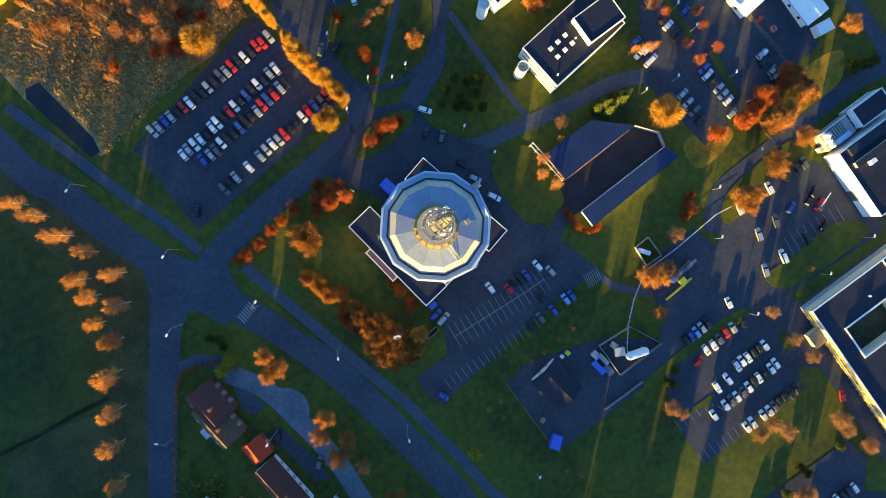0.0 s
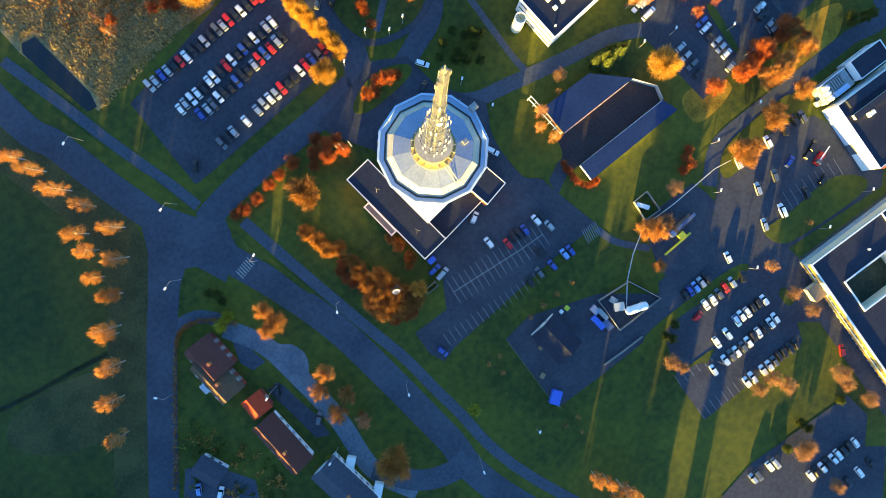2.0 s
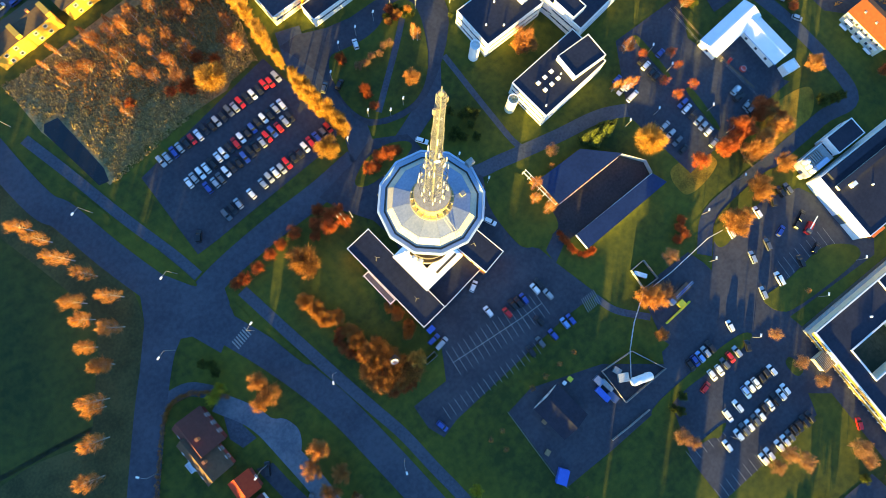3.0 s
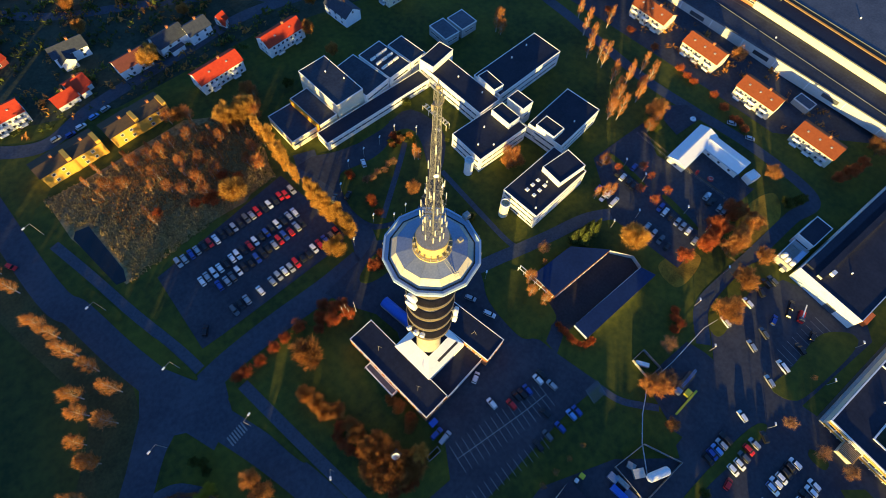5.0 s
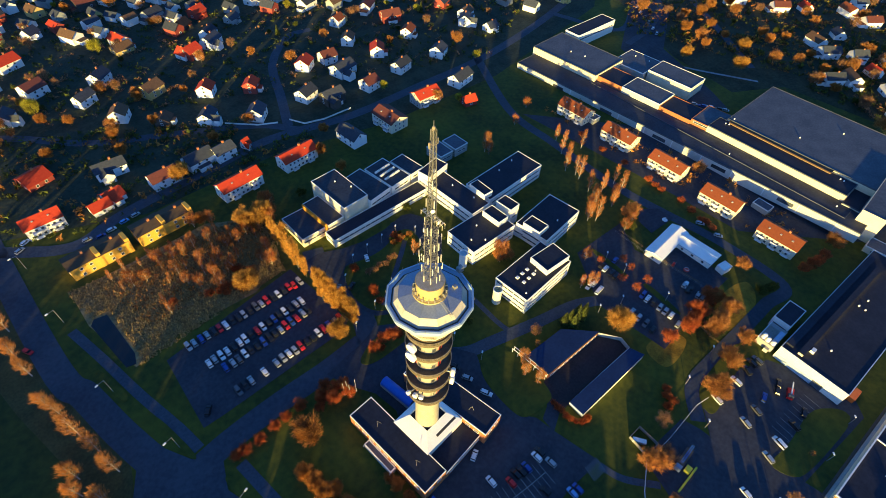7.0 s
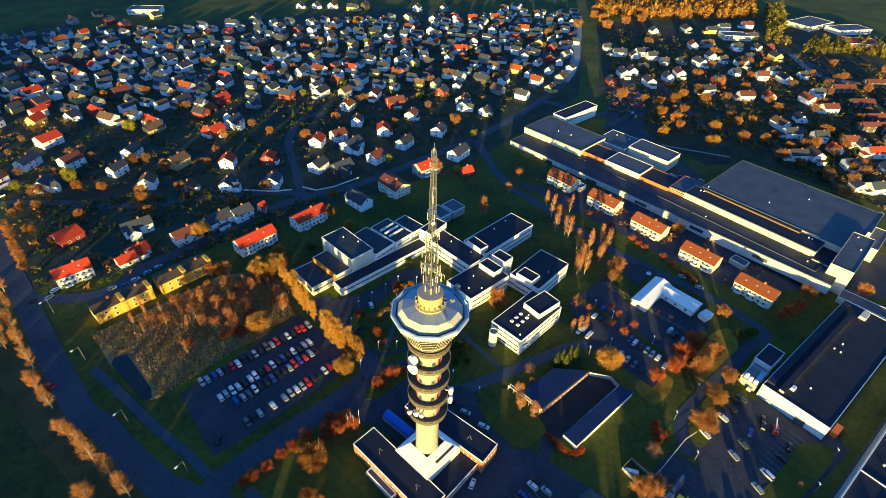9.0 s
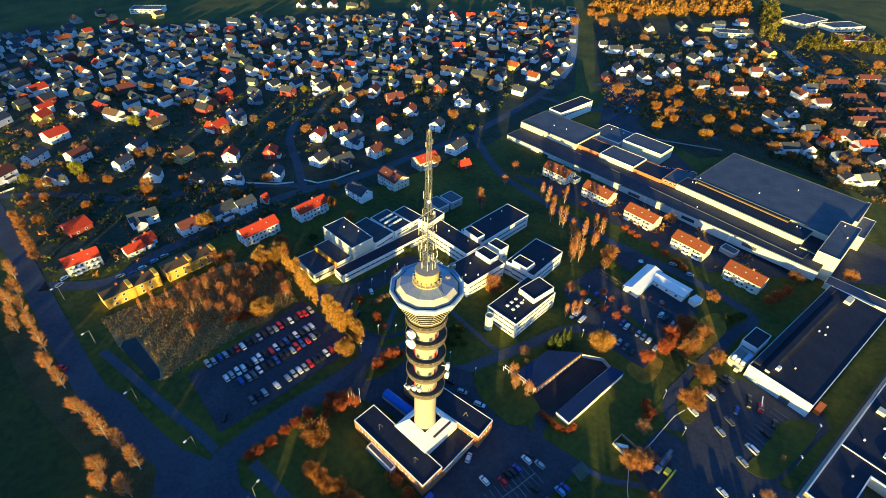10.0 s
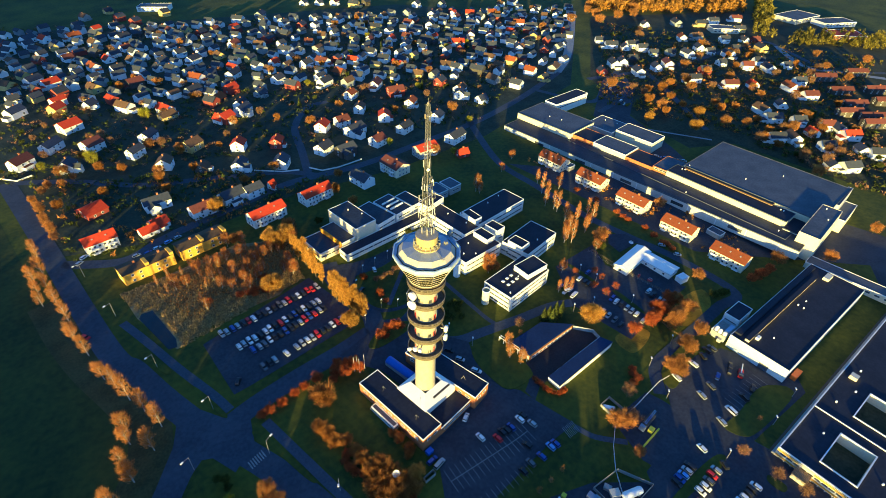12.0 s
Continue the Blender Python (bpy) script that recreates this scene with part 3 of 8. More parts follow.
island([(-81.6, 93.9), (-78.7, 90.5), (-74.2, 73.8), (-77.1, 73.1), (-81, 87.7)], "kerbed grass verge beside the road")
island([(17.5, 77.7), (22, 76.7), (30.7, 75.1), (38.7, 76), (44.9, 79.6), (48.8, 80.4), (52.6, 78.9), (54.1, 75.2), (52.8, 70), (49.6, 63.2), (46, 56.9), (41.7, 51.9), (37.3, 48.3), (32.2, 45.9), (27.1, 45.5), (22, 46.3), (16.7, 48.2), (13.3, 51.1), (11.7, 55.1), (11, 61), (12.2, 67.5), (14.2, 73.8)], "kerbed green court inside the campus drive loop")
ribbon("pavement", [(48.4, 74.8), (42.8, 69.8), (36.2, 64.4), (28.6, 58.4), (18.3, 50.3)], 2.2, PATHM, 0.215, "asphalt footpath across the green court", "path")
island([(110.5, 17.1), (113.4, 16.5), (113.1, -3.8), (110.8, -3.5)], "narrow kerbed grass strip with small red trees")
drape("pavement", [(133.7, -5.9), (148.8, -8.8), (149.3, -21.8), (147, -30.8), (148.4, -32.9), (132.4, -31), (128.8, -10.7)], LOT, 0.13, "dark asphalt play yard of the pavilion", "play yard")
drape("pavement", [(152.1, 19), (160.2, 13.1), (160.8, 4.5), (143.3, 5.3), (144.9, 14)], LOT, 0.13, "dark asphalt play corner behind the pavilion", "play yard")
island([(-71.6, 63), (-69.4, 59.4), (-64.9, 39.4), (-67.1, 38.8)], "kerbed grass verge beside the road")


def stripes(parent, starts, length, width, way, z=0.115):
    """Painted lines on the asphalt."""
    for x, y in starts:
        bm = bmesh.new()
        d = Vector(way).normalized()
        s = Vector((-d.y, d.x)) * width / 2
        a, b = Vector((x, y)), Vector((x, y)) + d * length
        bm.faces.new([bm.verts.new((*p, ground(*p) + z)) for p in (a - s, b - s, b + s, a + s)])
        ob = part("stripe", bm, LINE, parent)


def bays(label, a, b, n, length, both=False, rail=True):
    """A row of parking bays from a to b."""
    e = tagged(new("bay_marking"), label, "parking lines", "", "structure")
    a, b = Vector(a), Vector(b)
    d = (b - a).normalized()
    s = Vector((-d.y, d.x)) + d * 0.0
    starts = [a + (b - a) * k / n for k in range(n + 1)]
    stripes(e, starts, length, 0.14, s)
    if both:
        stripes(e, starts, length, 0.14, -s)
    if rail:
        stripes(e, [a], (b - a).length, 0.22, d, 0.12)
    return e


crossing = tagged(new("zebra_crossing"), "worn white zebra crossing on grey asphalt", "crossing", "", "structure")
c0, c1 = Vector((-67.6, 17.2)), Vector((-62, 18.5))
stripes(crossing, [c0 + (c1 - c0) * k / 6 for k in range(7)], 3.4, 0.5, (0.09, -1), 0.13)
bays("white parking bay lines on asphalt", (-15.4, -33.8), (12.5, -36.9), 12, 4.6, True)
bays("white parking bay lines on asphalt", (12.5, -36.9), (20.9, -37.4), 4, 4.6, True)
bays("white parking bay lines along the kerb", (-27.6, -47.4), (9.6, -50.4), 16, 4.4, False, False)
bays("white parking bay lines along the kerb", (26.3, -125.4), (47.2, -126.5), 8, 4.6, False, False)
bays("white parking bay lines on asphalt", (27, -110.5), (41.2, -111.1), 5, 4.6, False, False)
bays("white parking bay lines beside the lawn", (84.1, -90.1), (111.5, -90), 9, 4.6, False, False)
bays("white parking bay lines by the workshop", (97.1, -83.8), (118.9, -85.6), 8, 4.6, True, False)
hatch = tagged(new("hatched_marking"), "white hatched marking on asphalt", "parking lines", "", "structure")
h0, h1 = Vector((32.6, -45)), Vector((38, -45.2))
stripes(hatch, [h0 + (h1 - h0) * k / 7 for k in range(8)], 5.0, 0.2, (-0.2, -1), 0.12)


# ---- buildings ----
PANE_CACHE = {}


def pane_mesh(w, h, material, depth=0.12):
    """A window of that size: a recessed pane in a frame that stands proud of the wall."""
    key = (round(w, 2), round(h, 2), material.name)
    if key not in PANE_CACHE:
        bm = bmesh.new()
        add_box(bm, -w / 2, w / 2, -0.02, depth * 0.3, -h / 2, h / 2, 0)
        f = min(0.12, w * 0.12)
        for x0, x1, z0, z1 in ((-w / 2 - f, w / 2 + f, h / 2, h / 2 + f), (-w / 2 - f, w / 2 + f, -h / 2 - f, -h / 2),
                               (-w / 2 - f, -w / 2, -h / 2, h / 2), (w / 2, w / 2 + f, -h / 2, h / 2)):
            add_box(bm, x0, x1, -0.02, depth, z0, z1, 1)
        me = bpy.data.meshes.new("window")
        bm.to_mesh(me)
        bm.free()
        me.materials.append(GLASS)
        me.materials.append(material)
        PANE_CACHE[key] = me
    return PANE_CACHE[key]


def windows(parent, L, W, z, w, h, gap, sides="snew", trim=None, skip=0.8):
    """Rows of windows round a box of L by W; the walls' outside faces lie at L / 2 and W / 2."""
    me = pane_mesh(w, h, trim or TRIM)
    for side in sides:
        run = L if side in "sn" else W
        n = max(1, int((run - skip) / gap))
        for k in range(n):
            u = (k - (n - 1) / 2) * gap
            m = {"n": pose(u, W / 2, z, 0, 0, 0), "s": pose(u, -W / 2, z, 0, 0, 180),
                 "e": pose(L / 2, u, z, 0, 0, -90), "w": pose(-L / 2, u, z, 0, 0, 90)}[side]
            shared("window", me, parent, m)


def parapet(L, W, z0, z1, t=0.35):
    bm = bmesh.new()
    add_box(bm, -L / 2, L / 2, -W / 2, -W / 2 + t, z0, z1)
    add_box(bm, -L / 2, L / 2, W / 2 - t, W / 2, z0, z1)
    add_box(bm, -L / 2, -L / 2 + t, -W / 2 + t, W / 2 - t, z0, z1)
    add_box(bm, L / 2 - t, L / 2, -W / 2 + t, W / 2 - t, z0, z1)
    return bm


def block(name, corners, h, label, wall=None, roof=None, bands=(), category="building", trim=None, vents=0, z=0.0, win=(2.84, 0.9, 3.0), sides="snew", edge=0.24):
    """A flat-roofed block over three plan corners: walls, roof sheet, coping and rows of windows at the heights in bands."""
    x, y, L, W, turn = frame_of(*corners)
    e = thing(name, x, y, turn, label, category, z=z)
    low = -1.5 if z == 0 else 0.0
    part("wall", box(-L / 2, L / 2, -W / 2, W / 2, low, h - 0.3), wall or WHITE, e)
    part("roof", box(-L / 2 + 0.3, L / 2 - 0.3, -W / 2 + 0.3, W / 2 - 0.3, h - 0.3, h), roof or ROOFFELT, e, "dark roofing felt")
    part("coping", parapet(L + 0.12, W + 0.12, h - 0.4, h + 0.2, edge), trim or TRIM, e, "pale metal roof coping")
    for zb in bands:
        windows(e, L, W, zb, *win, sides=sides)
    rr = random.Random(int(abs(x * 7 + y * 3)))
    for k in range(vents):
        px, py = rr.uniform(-L / 2 + 2, L / 2 - 2), rr.uniform(-W / 2 + 2, W / 2 - 2)
        part("roof_vent", rod((px, py, h), (px, py, h + 0.7), 0.35, 0.3, 8), LAMPWHITE, e)
    return e


# campus blocks
camp = "white flat-roofed campus block with dark felt roof"
A = block("office_building", ((57.7, 27.7), (61.1, 11.4), (91.1, 13.9)), 8.5, "white three-storey office block with skylights on its roof", bands=(1.5, 4.3, 7.0), vents=3)
block("roof_house", ((75.9, 25), (77, 15.4), (90.8, 15.1)), 3.0, "white plant room on the office roof", z=8.4)
block("campus_building", ((29.6, 123.2), (31.6, 97.9), (45.2, 98.9)), 11, "cream campus hall with dark felt roof", CREAM, ROOFSLATE, vents=2)
block("campus_building", ((46, 118.6), (45.5, 97.2), (58.7, 99.5)), 8, "white campus block with blue-grey felt roof", None, ROOFSLATE, bands=(5.5,))
B3 = block("campus_building", ((59.6, 118.7), (59.3, 99.1), (71.6, 100.8)), 8, "white campus block with rows of roof lights", None, ROOFSLATE, bands=(5.5,))
block("campus_building", ((72.6, 116.2), (72.6, 101.2), (81.1, 102.3)), 7.5, "white campus block with rows of roof lights", None, ROOFSLATE, bands=(5.5,))
block("campus_wing", ((19.6, 96.4), (20.2, 89.3), (74.5, 91.2)), 4.5, "long low white wing with a window band", bands=(2.6,))
block("campus_building", ((11.1, 115.5), (9.4, 98.1), (22.6, 98.6)), 5, "low cream block with dark felt roof", CREAM, ROOFSLATE, bands=(2.6,))
block("campus_building", ((21, 117.2), (22.4, 97.6), (31.2, 98.4)), 6, "low cream block with an orange lit parapet", CREAM, ROOFSLATE)
block("screen_wall", ((19.9, 116.3), (19.5, 115.3), (21.2, 97.1)), 7.6, "orange panelled screen wall on the low block", ORANGEPANEL, ORANGEPANEL, category="wall", trim=ORANGEPANEL)
block("campus_building", ((74.5, 97.5), (76.9, 61.2), (88.6, 61.9)), 8, camp, bands=(2.2, 5.4), vents=2)
block("campus_building", ((75.7, 98.2), (75.9, 90.6), (89.5, 93.5)), 11, "white stair tower of the campus", bands=(5.4,))
block("campus_building", ((87.4, 78.7), (90.3, 63.3), (129.4, 66)), 8, camp, bands=(2.2, 5.4), vents=3)
block("roof_house", ((87.2, 75.6), (88.1, 65.2), (93.4, 65.2)), 3, "white plant room on the campus roof", z=7.9)
block("campus_building", ((60.5, 60.3), (61.7, 43.7), (87.6, 44.3)), 8, camp, bands=(2.2, 5.4), vents=3)
block("roof_house", ((79.4, 58.1), (80.9, 48), (87, 48.3)), 3, "white plant room on the campus roof", z=7.9)
block("campus_building", ((88.8, 58.8), (90.7, 50.3), (96.9, 50.8)), 11, "white stair block of the campus", bands=(5.4,))
block("campus_building", ((91.1, 45.4), (92, 28.6), (118.7, 32.1)), 8, camp, bands=(2.2, 5.4), vents=3)
block("roof_house", ((88.9, 41.4), (90.9, 32.5), (97.4, 33.2)), 3, "white plant room on the campus roof", z=7.9)
block("link_corridor", ((89.1, 49.8), (89.1, 47.3), (92.9, 28.9)), 6, "narrow glazed link corridor", bands=(3,))
block("annexe_building", ((94.2, 116.6), (95.4, 105.2), (103.8, 105.4)), 5, "low blue-grey annexe with a square flat roof", GREY, ROOFGREY, bands=(2.6,))
block("annexe_building", ((105.2, 115.6), (105.6, 105.4), (114.8, 105.8)), 5, "low blue-grey annexe with a square flat roof", GREY, ROOFGREY, bands=(2.6,))

for bx, by in [(u, v) for u in (-3.4, 0, 3.4) for v in (-3.5, 0.0, 3.5)]:
    bm = bmesh.new()
    for k in range(4):
        add_box(bm, bx - 1.4 + k * 0.75, bx - 0.85 + k * 0.75, by - 0.5, by + 0.5, 8.0, 8.9, 0, 0.1)
    part("roof_light", bm, LAMPWHITE, B3)
for k in range(6):
    part("roof_light", box(-9.2 + (k % 3) * 3.2, -7.8 + (k % 3) * 3.2, -2.1 + (k // 3) * 3.4, -0.7 + (k // 3) * 3.4, 8.5, 8.95, 0.12), LAMPWHITE, A)
# drum-shaped fire stair at the corner of the office block
# the second drum's yellow sunlight is put into its cream and ochre
for (cx, cy), dm in (((58.3, 46.3), WHITE), ((56.3, 23.1), CREAM)):
    st = thing("stair_drum", cx, cy, 0, "pale round stair drum beside the office block", "stair tower")
    part("drum", lathe([(1.85, -1), (1.85, 8), (1.6, 8.0), (1.6, 7.4), (0.01, 7.4)], 20), dm, st)
    part("rim", lathe([(1.95, 7.9), (1.95, 8.3), (1.6, 8.3), (1.6, 7.9)], 20, 0, True), TRIM, st)
    for k in range(4):
        rib = box(-1.6, 1.6, -0.07, 0.07, 7.9, 8.1)
        bmesh.ops.rotate(rib, verts=rib.verts, matrix=Matrix.Rotation(k * math.pi / 4, 3, "Z"))
        part("top_rib", rib, OCHRE if dm is CREAM else TRIM, st)

# horseshoe shed
def poly_block(name, pts, h, label, wall, roof, fascia, category="shed"):
    """A flat-roofed shed over any plan outline: wall, roof slab and fascia."""
    mx, my = sum(p[0] for p in pts) / len(pts), sum(p[1] for p in pts) / len(pts)
    e = thing(name, mx, my, 0, label, category)
    loc = [Vector((x - mx, y - my)) for x, y in pts]
    if sum(a.cross(b) for a, b in zip(loc, loc[1:] + loc[:1])) < 0:
        loc = loc[::-1]
    for nm, f, z0, z1, mat in (("wall", 0.97, -2.0, h - 0.4, wall), ("fascia", 1.0, h - 0.4, h, fascia), ("roof", 0.992, h, h + 0.1, roof)):
        bm = bmesh.new()
        lo = [bm.verts.new((*(p * f), z0)) for p in loc]
        hi = [bm.verts.new((*(p * f), z1)) for p in loc]
        bm.faces.new(hi)
        bm.faces.new(lo[::-1])
        for k in range(len(loc)):
            q = (k + 1) % len(loc)
            bm.faces.new((lo[k], lo[q], hi[q], hi[k]))
        part(nm, bm, mat, e)
    return e


poly_block("shed", [(46.4, -3.6), (65.9, -4.1), (76.9, -14.7), (46.7, -14.5)], 3.2, "brick shed with a wide navy flat roof", BRICK, NAVYROOF, DARKSTEEL)
lowshed = poly_block("shed", [(45.0, -26.6), (81.0, -26.8), (83.0, -32.4), (44.9, -32.9)], 3.0, "long shed with a navy flat roof and white fascia", WHITE, NAVYROOF, DARKSTEEL)
part("gutter", box(-18.4, 17.4, 2.92, 3.06, 2.75, 3.06), TRIM, lowshed, "pale gutter along the court")
part("end_fascia", box(-18.75, -18.52, -3.0, 2.9, 2.2, 3.08), TRIM, lowshed, "white end fascia")
frontm = pane_mesh(1.9, 1.2, TRIM)
cw = thing("court_front", 61.6, -14.62, 0, "brick shed front with a strip of windows facing the court", "wall")
part("panel", box(-14.6, 14.6, -0.08, 0.02, -0.4, 2.6), BRICK, cw)
for k in range(11):
    shared("window", frontm, cw, pose(-12.5 + k * 2.5, -0.08, 1.5, 0, 0, 180))
drape("court_floor", [(46.8, -14.5), (76.9, -14.8), (82.6, -21.8), (81.2, -26.9), (45.0, -26.6), (40.2, -26.4), (42.0, -14.9)], COURTM, 0.11, "dark paved court between the sheds", "court")
fence("court_wall", [(77.2, -14.6), (82.7, -21.8), (81.6, -26.6)], 2.2, "dark wall with a pale cap closing the shed court", 3.0, 0.05, GREY, True)
drape("pavement", [(45.0, -26.2), (45.6, -15.2), (42.0, -14.9), (39.0, -21.8), (33.9, -24.2), (33.4, -30.0), (40.2, -26.6)], LOT, 0.1, "dark asphalt approach of the shed court", "pavement")
garden_frame((45.1, 1.8), (46.4, -14.0), 1.2, 2.6, 7, LAMPWHITE, 0, "white open timber frame in front of the shed")

# workshop hall with white wall
hall = block("workshop_hall", ((125.4, -65.1), (125.0, -91.3), (210.3, -94.3)), 7.4, "large workshop hall with white walls and dark roof", vents=4)
hx0, hy0, hL, hW, hT = frame_of((125.4, -65.1), (125.0, -91.3), (210.3, -94.3))
ridge_bm = box(-hL / 2 + 2, hL / 2 - 12, hW / 2 - 7.4, hW / 2 - 5.6, 7.4, 8.7)
part("roof_monitor", ridge_bm, CREAM, hall, "long raised cream roof monitor")
part("roof_monitor_lid", box(-hL / 2 + 1.8, hL / 2 - 11.8, hW / 2 - 7.6, hW / 2 - 5.4, 8.7, 8.85), ROOFFELT, hall)
deck = thing("plant_deck", 132.6, -60.6, -1, "raised grey plant deck with fans, ducts and white tanks", "plant deck")
part("platform", box(-6.0, 5.8, -3.2, 3.6, -1.2, 3.4), GREY, deck)
part("parapet", box(-6.0, 5.8, 3.4, 3.7, 3.4, 4.0), TRIM, deck)
for k in range(6):
    part("fan_unit", box(-2.8 + k * 0.95, -2.2 + k * 0.95, -0.6, 3.0, 3.4, 4.5, 0.05), STEEL, deck, "grey cooling fan unit")
part("duct_box", box(-3.0, 3.0, -3.0, -1.0, 3.4, 4.7, 0.08), surf("pale_blue_duct", (0.3, 0.42, 0.6), (0.4, 0.52, 0.68), 0.6, 0.5), deck, "pale blue air duct")
for k, (u, v) in enumerate(((-4.6, -2.0), (-4.8, 0.2), (-4.4, 2.0))):
    part("tank_drum", lathe([(0.9, 3.4), (0.9, 4.7 + 0.3 * k), (0.6, 5.1 + 0.3 * k), (0.05, 5.2 + 0.3 * k)], 16), LAMPWHITE, deck).matrix_basis = pose(u, v, 0)
part("stair", box(-7.6, -6.05, -2.4, -0.6, -1.0, 1.8), CONCRETE, deck)
block("workshop_annexe", ((138.6, -56.3), (138.9, -63.4), (152, -63.8)), 6, "white annexe with plant on its roof", bands=(3,))
part("gate", box(-hL / 2 - 0.12, -hL / 2, -6, -2, -0.5, 3.0), ROOFGREY, hall, "grey roller gate")
part("plinth_wall", box(-hL / 2 - 0.1, -hL / 2 - 0.003, -1.9, hW / 2 - 0.4, -1.0, 3.1), surf("pale_blue_panel", (0.4, 0.5, 0.6), (0.5, 0.6, 0.68), 0.5, 0.7), hall, "pale blue lower wall panels")
part("roof_edge_strip", box(-hL / 2 + 3, hL / 2 - 3, hW / 2 - 3.2, hW / 2 - 0.4, 7.4, 8.3), ROOFFELT, hall, "raised dark strip along the roof edge")
part("cowl", box(-hL / 2 + 6.5, -hL / 2 + 9.0, hW / 2 - 9.6, hW / 2 - 8.0, 7.4, 8.6, 0.1), LAMPWHITE, hall, "white roof cowl")
part("cowl", box(hL / 2 - 9, hL / 2 - 3, hW / 2 - 12, hW / 2 - 9, 7.4, 8.8, 0.1), CREAM, hall, "cream plant on the roof end")
# courtyard building
court = thing("courtyard_building", 87.3, -103.6, -2.2, "low dark-roofed complex with white copings and two courtyards", "building")
CH = 4.7
cells = [(0, 64, -12.2, 0), (64, 130, -12.2, -0.2), (0, 6.4, -24.7, -12.2), (25.5, 38, -24.7, -12.2), (56, 130, -24.7, -12.2), (0, 130, -62, -24.7)]
for x0, x1, y0, y1 in cells:
    part("wall", box(x0, x1, y0, y1, -2.5, CH - 0.3), CREAM, court)
    part("roof", box(x0, x1, y0, y1, CH - 0.3, CH), ROOFFELT, court)
for x0, x1, y0, y1 in ((0, 130, -62, 0), (6.2, 25.7, -24.9, -12.0), (37.8, 56.2, -24.9, -12.0)):
    bm = parapet(x1 - x0, y1 - y0, CH - 0.2, CH + 0.45, 0.45)
    bmesh.ops.translate(bm, verts=bm.verts, vec=((x0 + x1) / 2, (y0 + y1) / 2, 0))
    part("coping", bm, TRIM, court)
part("coping", box(30.8, 31.2, -61.5, -0.5, CH, CH + 0.4), TRIM, court)
me = pane_mesh(2.1, 1.0, LAMPWHITE)
for k in range(24):
    for z in (0.1, 2.8):
        shared("window", me, court, pose(0, -2.5 - k * 2.45, z, 0, 0, 90))
for x0, y0 in ((6.4, -24.7), (38, -24.7)):
    part("court_floor", box(x0, x0 + 18.5, y0, y0 + 12.5, -1.0, 0.3), GARDEN, court)
for px, py in ((40, -5), (52, -8), (66, -5), (20, -8), (15, -30), (30, -36), (70, -30)):
    part("roof_vent", rod((px, py, CH), (px, py, CH + 0.8), 0.4, 0.35), LAMPWHITE, court)
part("plant_box", box(58, 61, -6, -3, CH, CH + 1.6), CREAM, court)
part("entrance_porch", box(-4.5, -0.05, -13, -8, -2.0, 2.6), CREAM, court)
for k in range(8):
    part("porch_slat", box(-4.8 + k * 0.6, -4.45 + k * 0.6, -13.3, -7.7, 2.6, 2.8), HEDGEW, court)
for z in (-1.4, 1.25, 3.9):
    part("spandrel", box(-0.3, -0.05, -61.5, -13.4, z - 0.3, z + 0.3), YELLOW, court, "ochre yellow spandrel band")
    part("spandrel", box(-0.3, -0.05, -7.6, -0.3, z - 0.3, z + 0.3), YELLOW, court, "ochre yellow spandrel band")
for k, y in enumerate((0.5, 1.5, 2.5)):
    part("ledge", box(0, 128, y - 0.45, y + 0.45, -2.2, CH - 3.6 - k * 0.9), (GREY, DARKSTEEL, DARKSTEEL)[k], court, "stepped pale ledge along the wall")

# white tent-like building
block("white_shed", ((147.7, -26), (147.3, -30), (152.7, -30.9)), 3, "small white shed with a blue door", WHITE, MEMBRANE, category="shed")

# shopping hall: stepped tiers along one front
f0, f1 = Vector((202.6, 151.8)), Vector((215.8, -60.1))
md = (f1 - f0).normalized()
mlen = (f1 - f0).length


def tier(name, u0, u1, v0, v1, h, label, wall=WHITE, roof=ROOFFELT, lean=0.0, **kw):
    """A block in the frame of the shopping hall: u along the front, v back from it; lean: how much v shifts from u0 to u1."""
    s = Vector((-md.y, md.x))
    a = f0 + md * u0 + s * v1
    b = f0 + md * u0 + s * v0
    c = f0 + md * u1 + s * (v0 + lean)
    return block(name, (a, b, c), h, label, wall, roof, **kw)


front = tier("shopping_hall", 0, mlen, -1.2, 18, 4.6, "long low shopping hall front with pale panels", PANELWALL, ROOFSLATE, trim=ROOFGREY)
for k in range(12):
    part("pilaster", box(-mlen / 2 + 8 + k * 17.6, -mlen / 2 + 8.5 + k * 17.6, -9.78, -9.62, -1.0, 4.0), TRIM, front)
for k in range(5):
    part("shop_window", box(-mlen / 2 + 30 + k * 36, -mlen / 2 + 38 + k * 36, -9.7, -9.62, 0.6, 2.6), GLASS, front)
tier("store_hall", 46, 203, 14.6, 34, 5.3, "second dark-roofed tier of the shopping hall", PANELWALL, ROOFSLATE, lean=-10.3, vents=5, trim=ROOFGREY)
tier("store_hall", -2, 48, 16.8, 48, 8.2, "raised pale block of the shopping hall", CREAM, ROOFGREY, vents=2, trim=ROOFGREY)
tier("store_hall", 44, 66, 20, 37, 6.9, "brick-red fronted tier of the shopping hall", BRICK, ROOFFELT, trim=BRICK)
tier("store_hall", 66, 92, 19.5, 37, 7.7, "blue-grey roofed block of the shopping hall", PANELWALL, ROOFGREY)
tier("store_hall", 92, 112, 20, 37, 6.8, "brick-red fronted tier of the shopping hall", BRICK, ROOFFELT, trim=BRICK)
tier("store_hall", 112, 127, 21, 42, 8.2, "orange brick block of the shopping hall", BRICK, ROOFGREY, bands=(7.1,), sides="s", trim=BRICK)
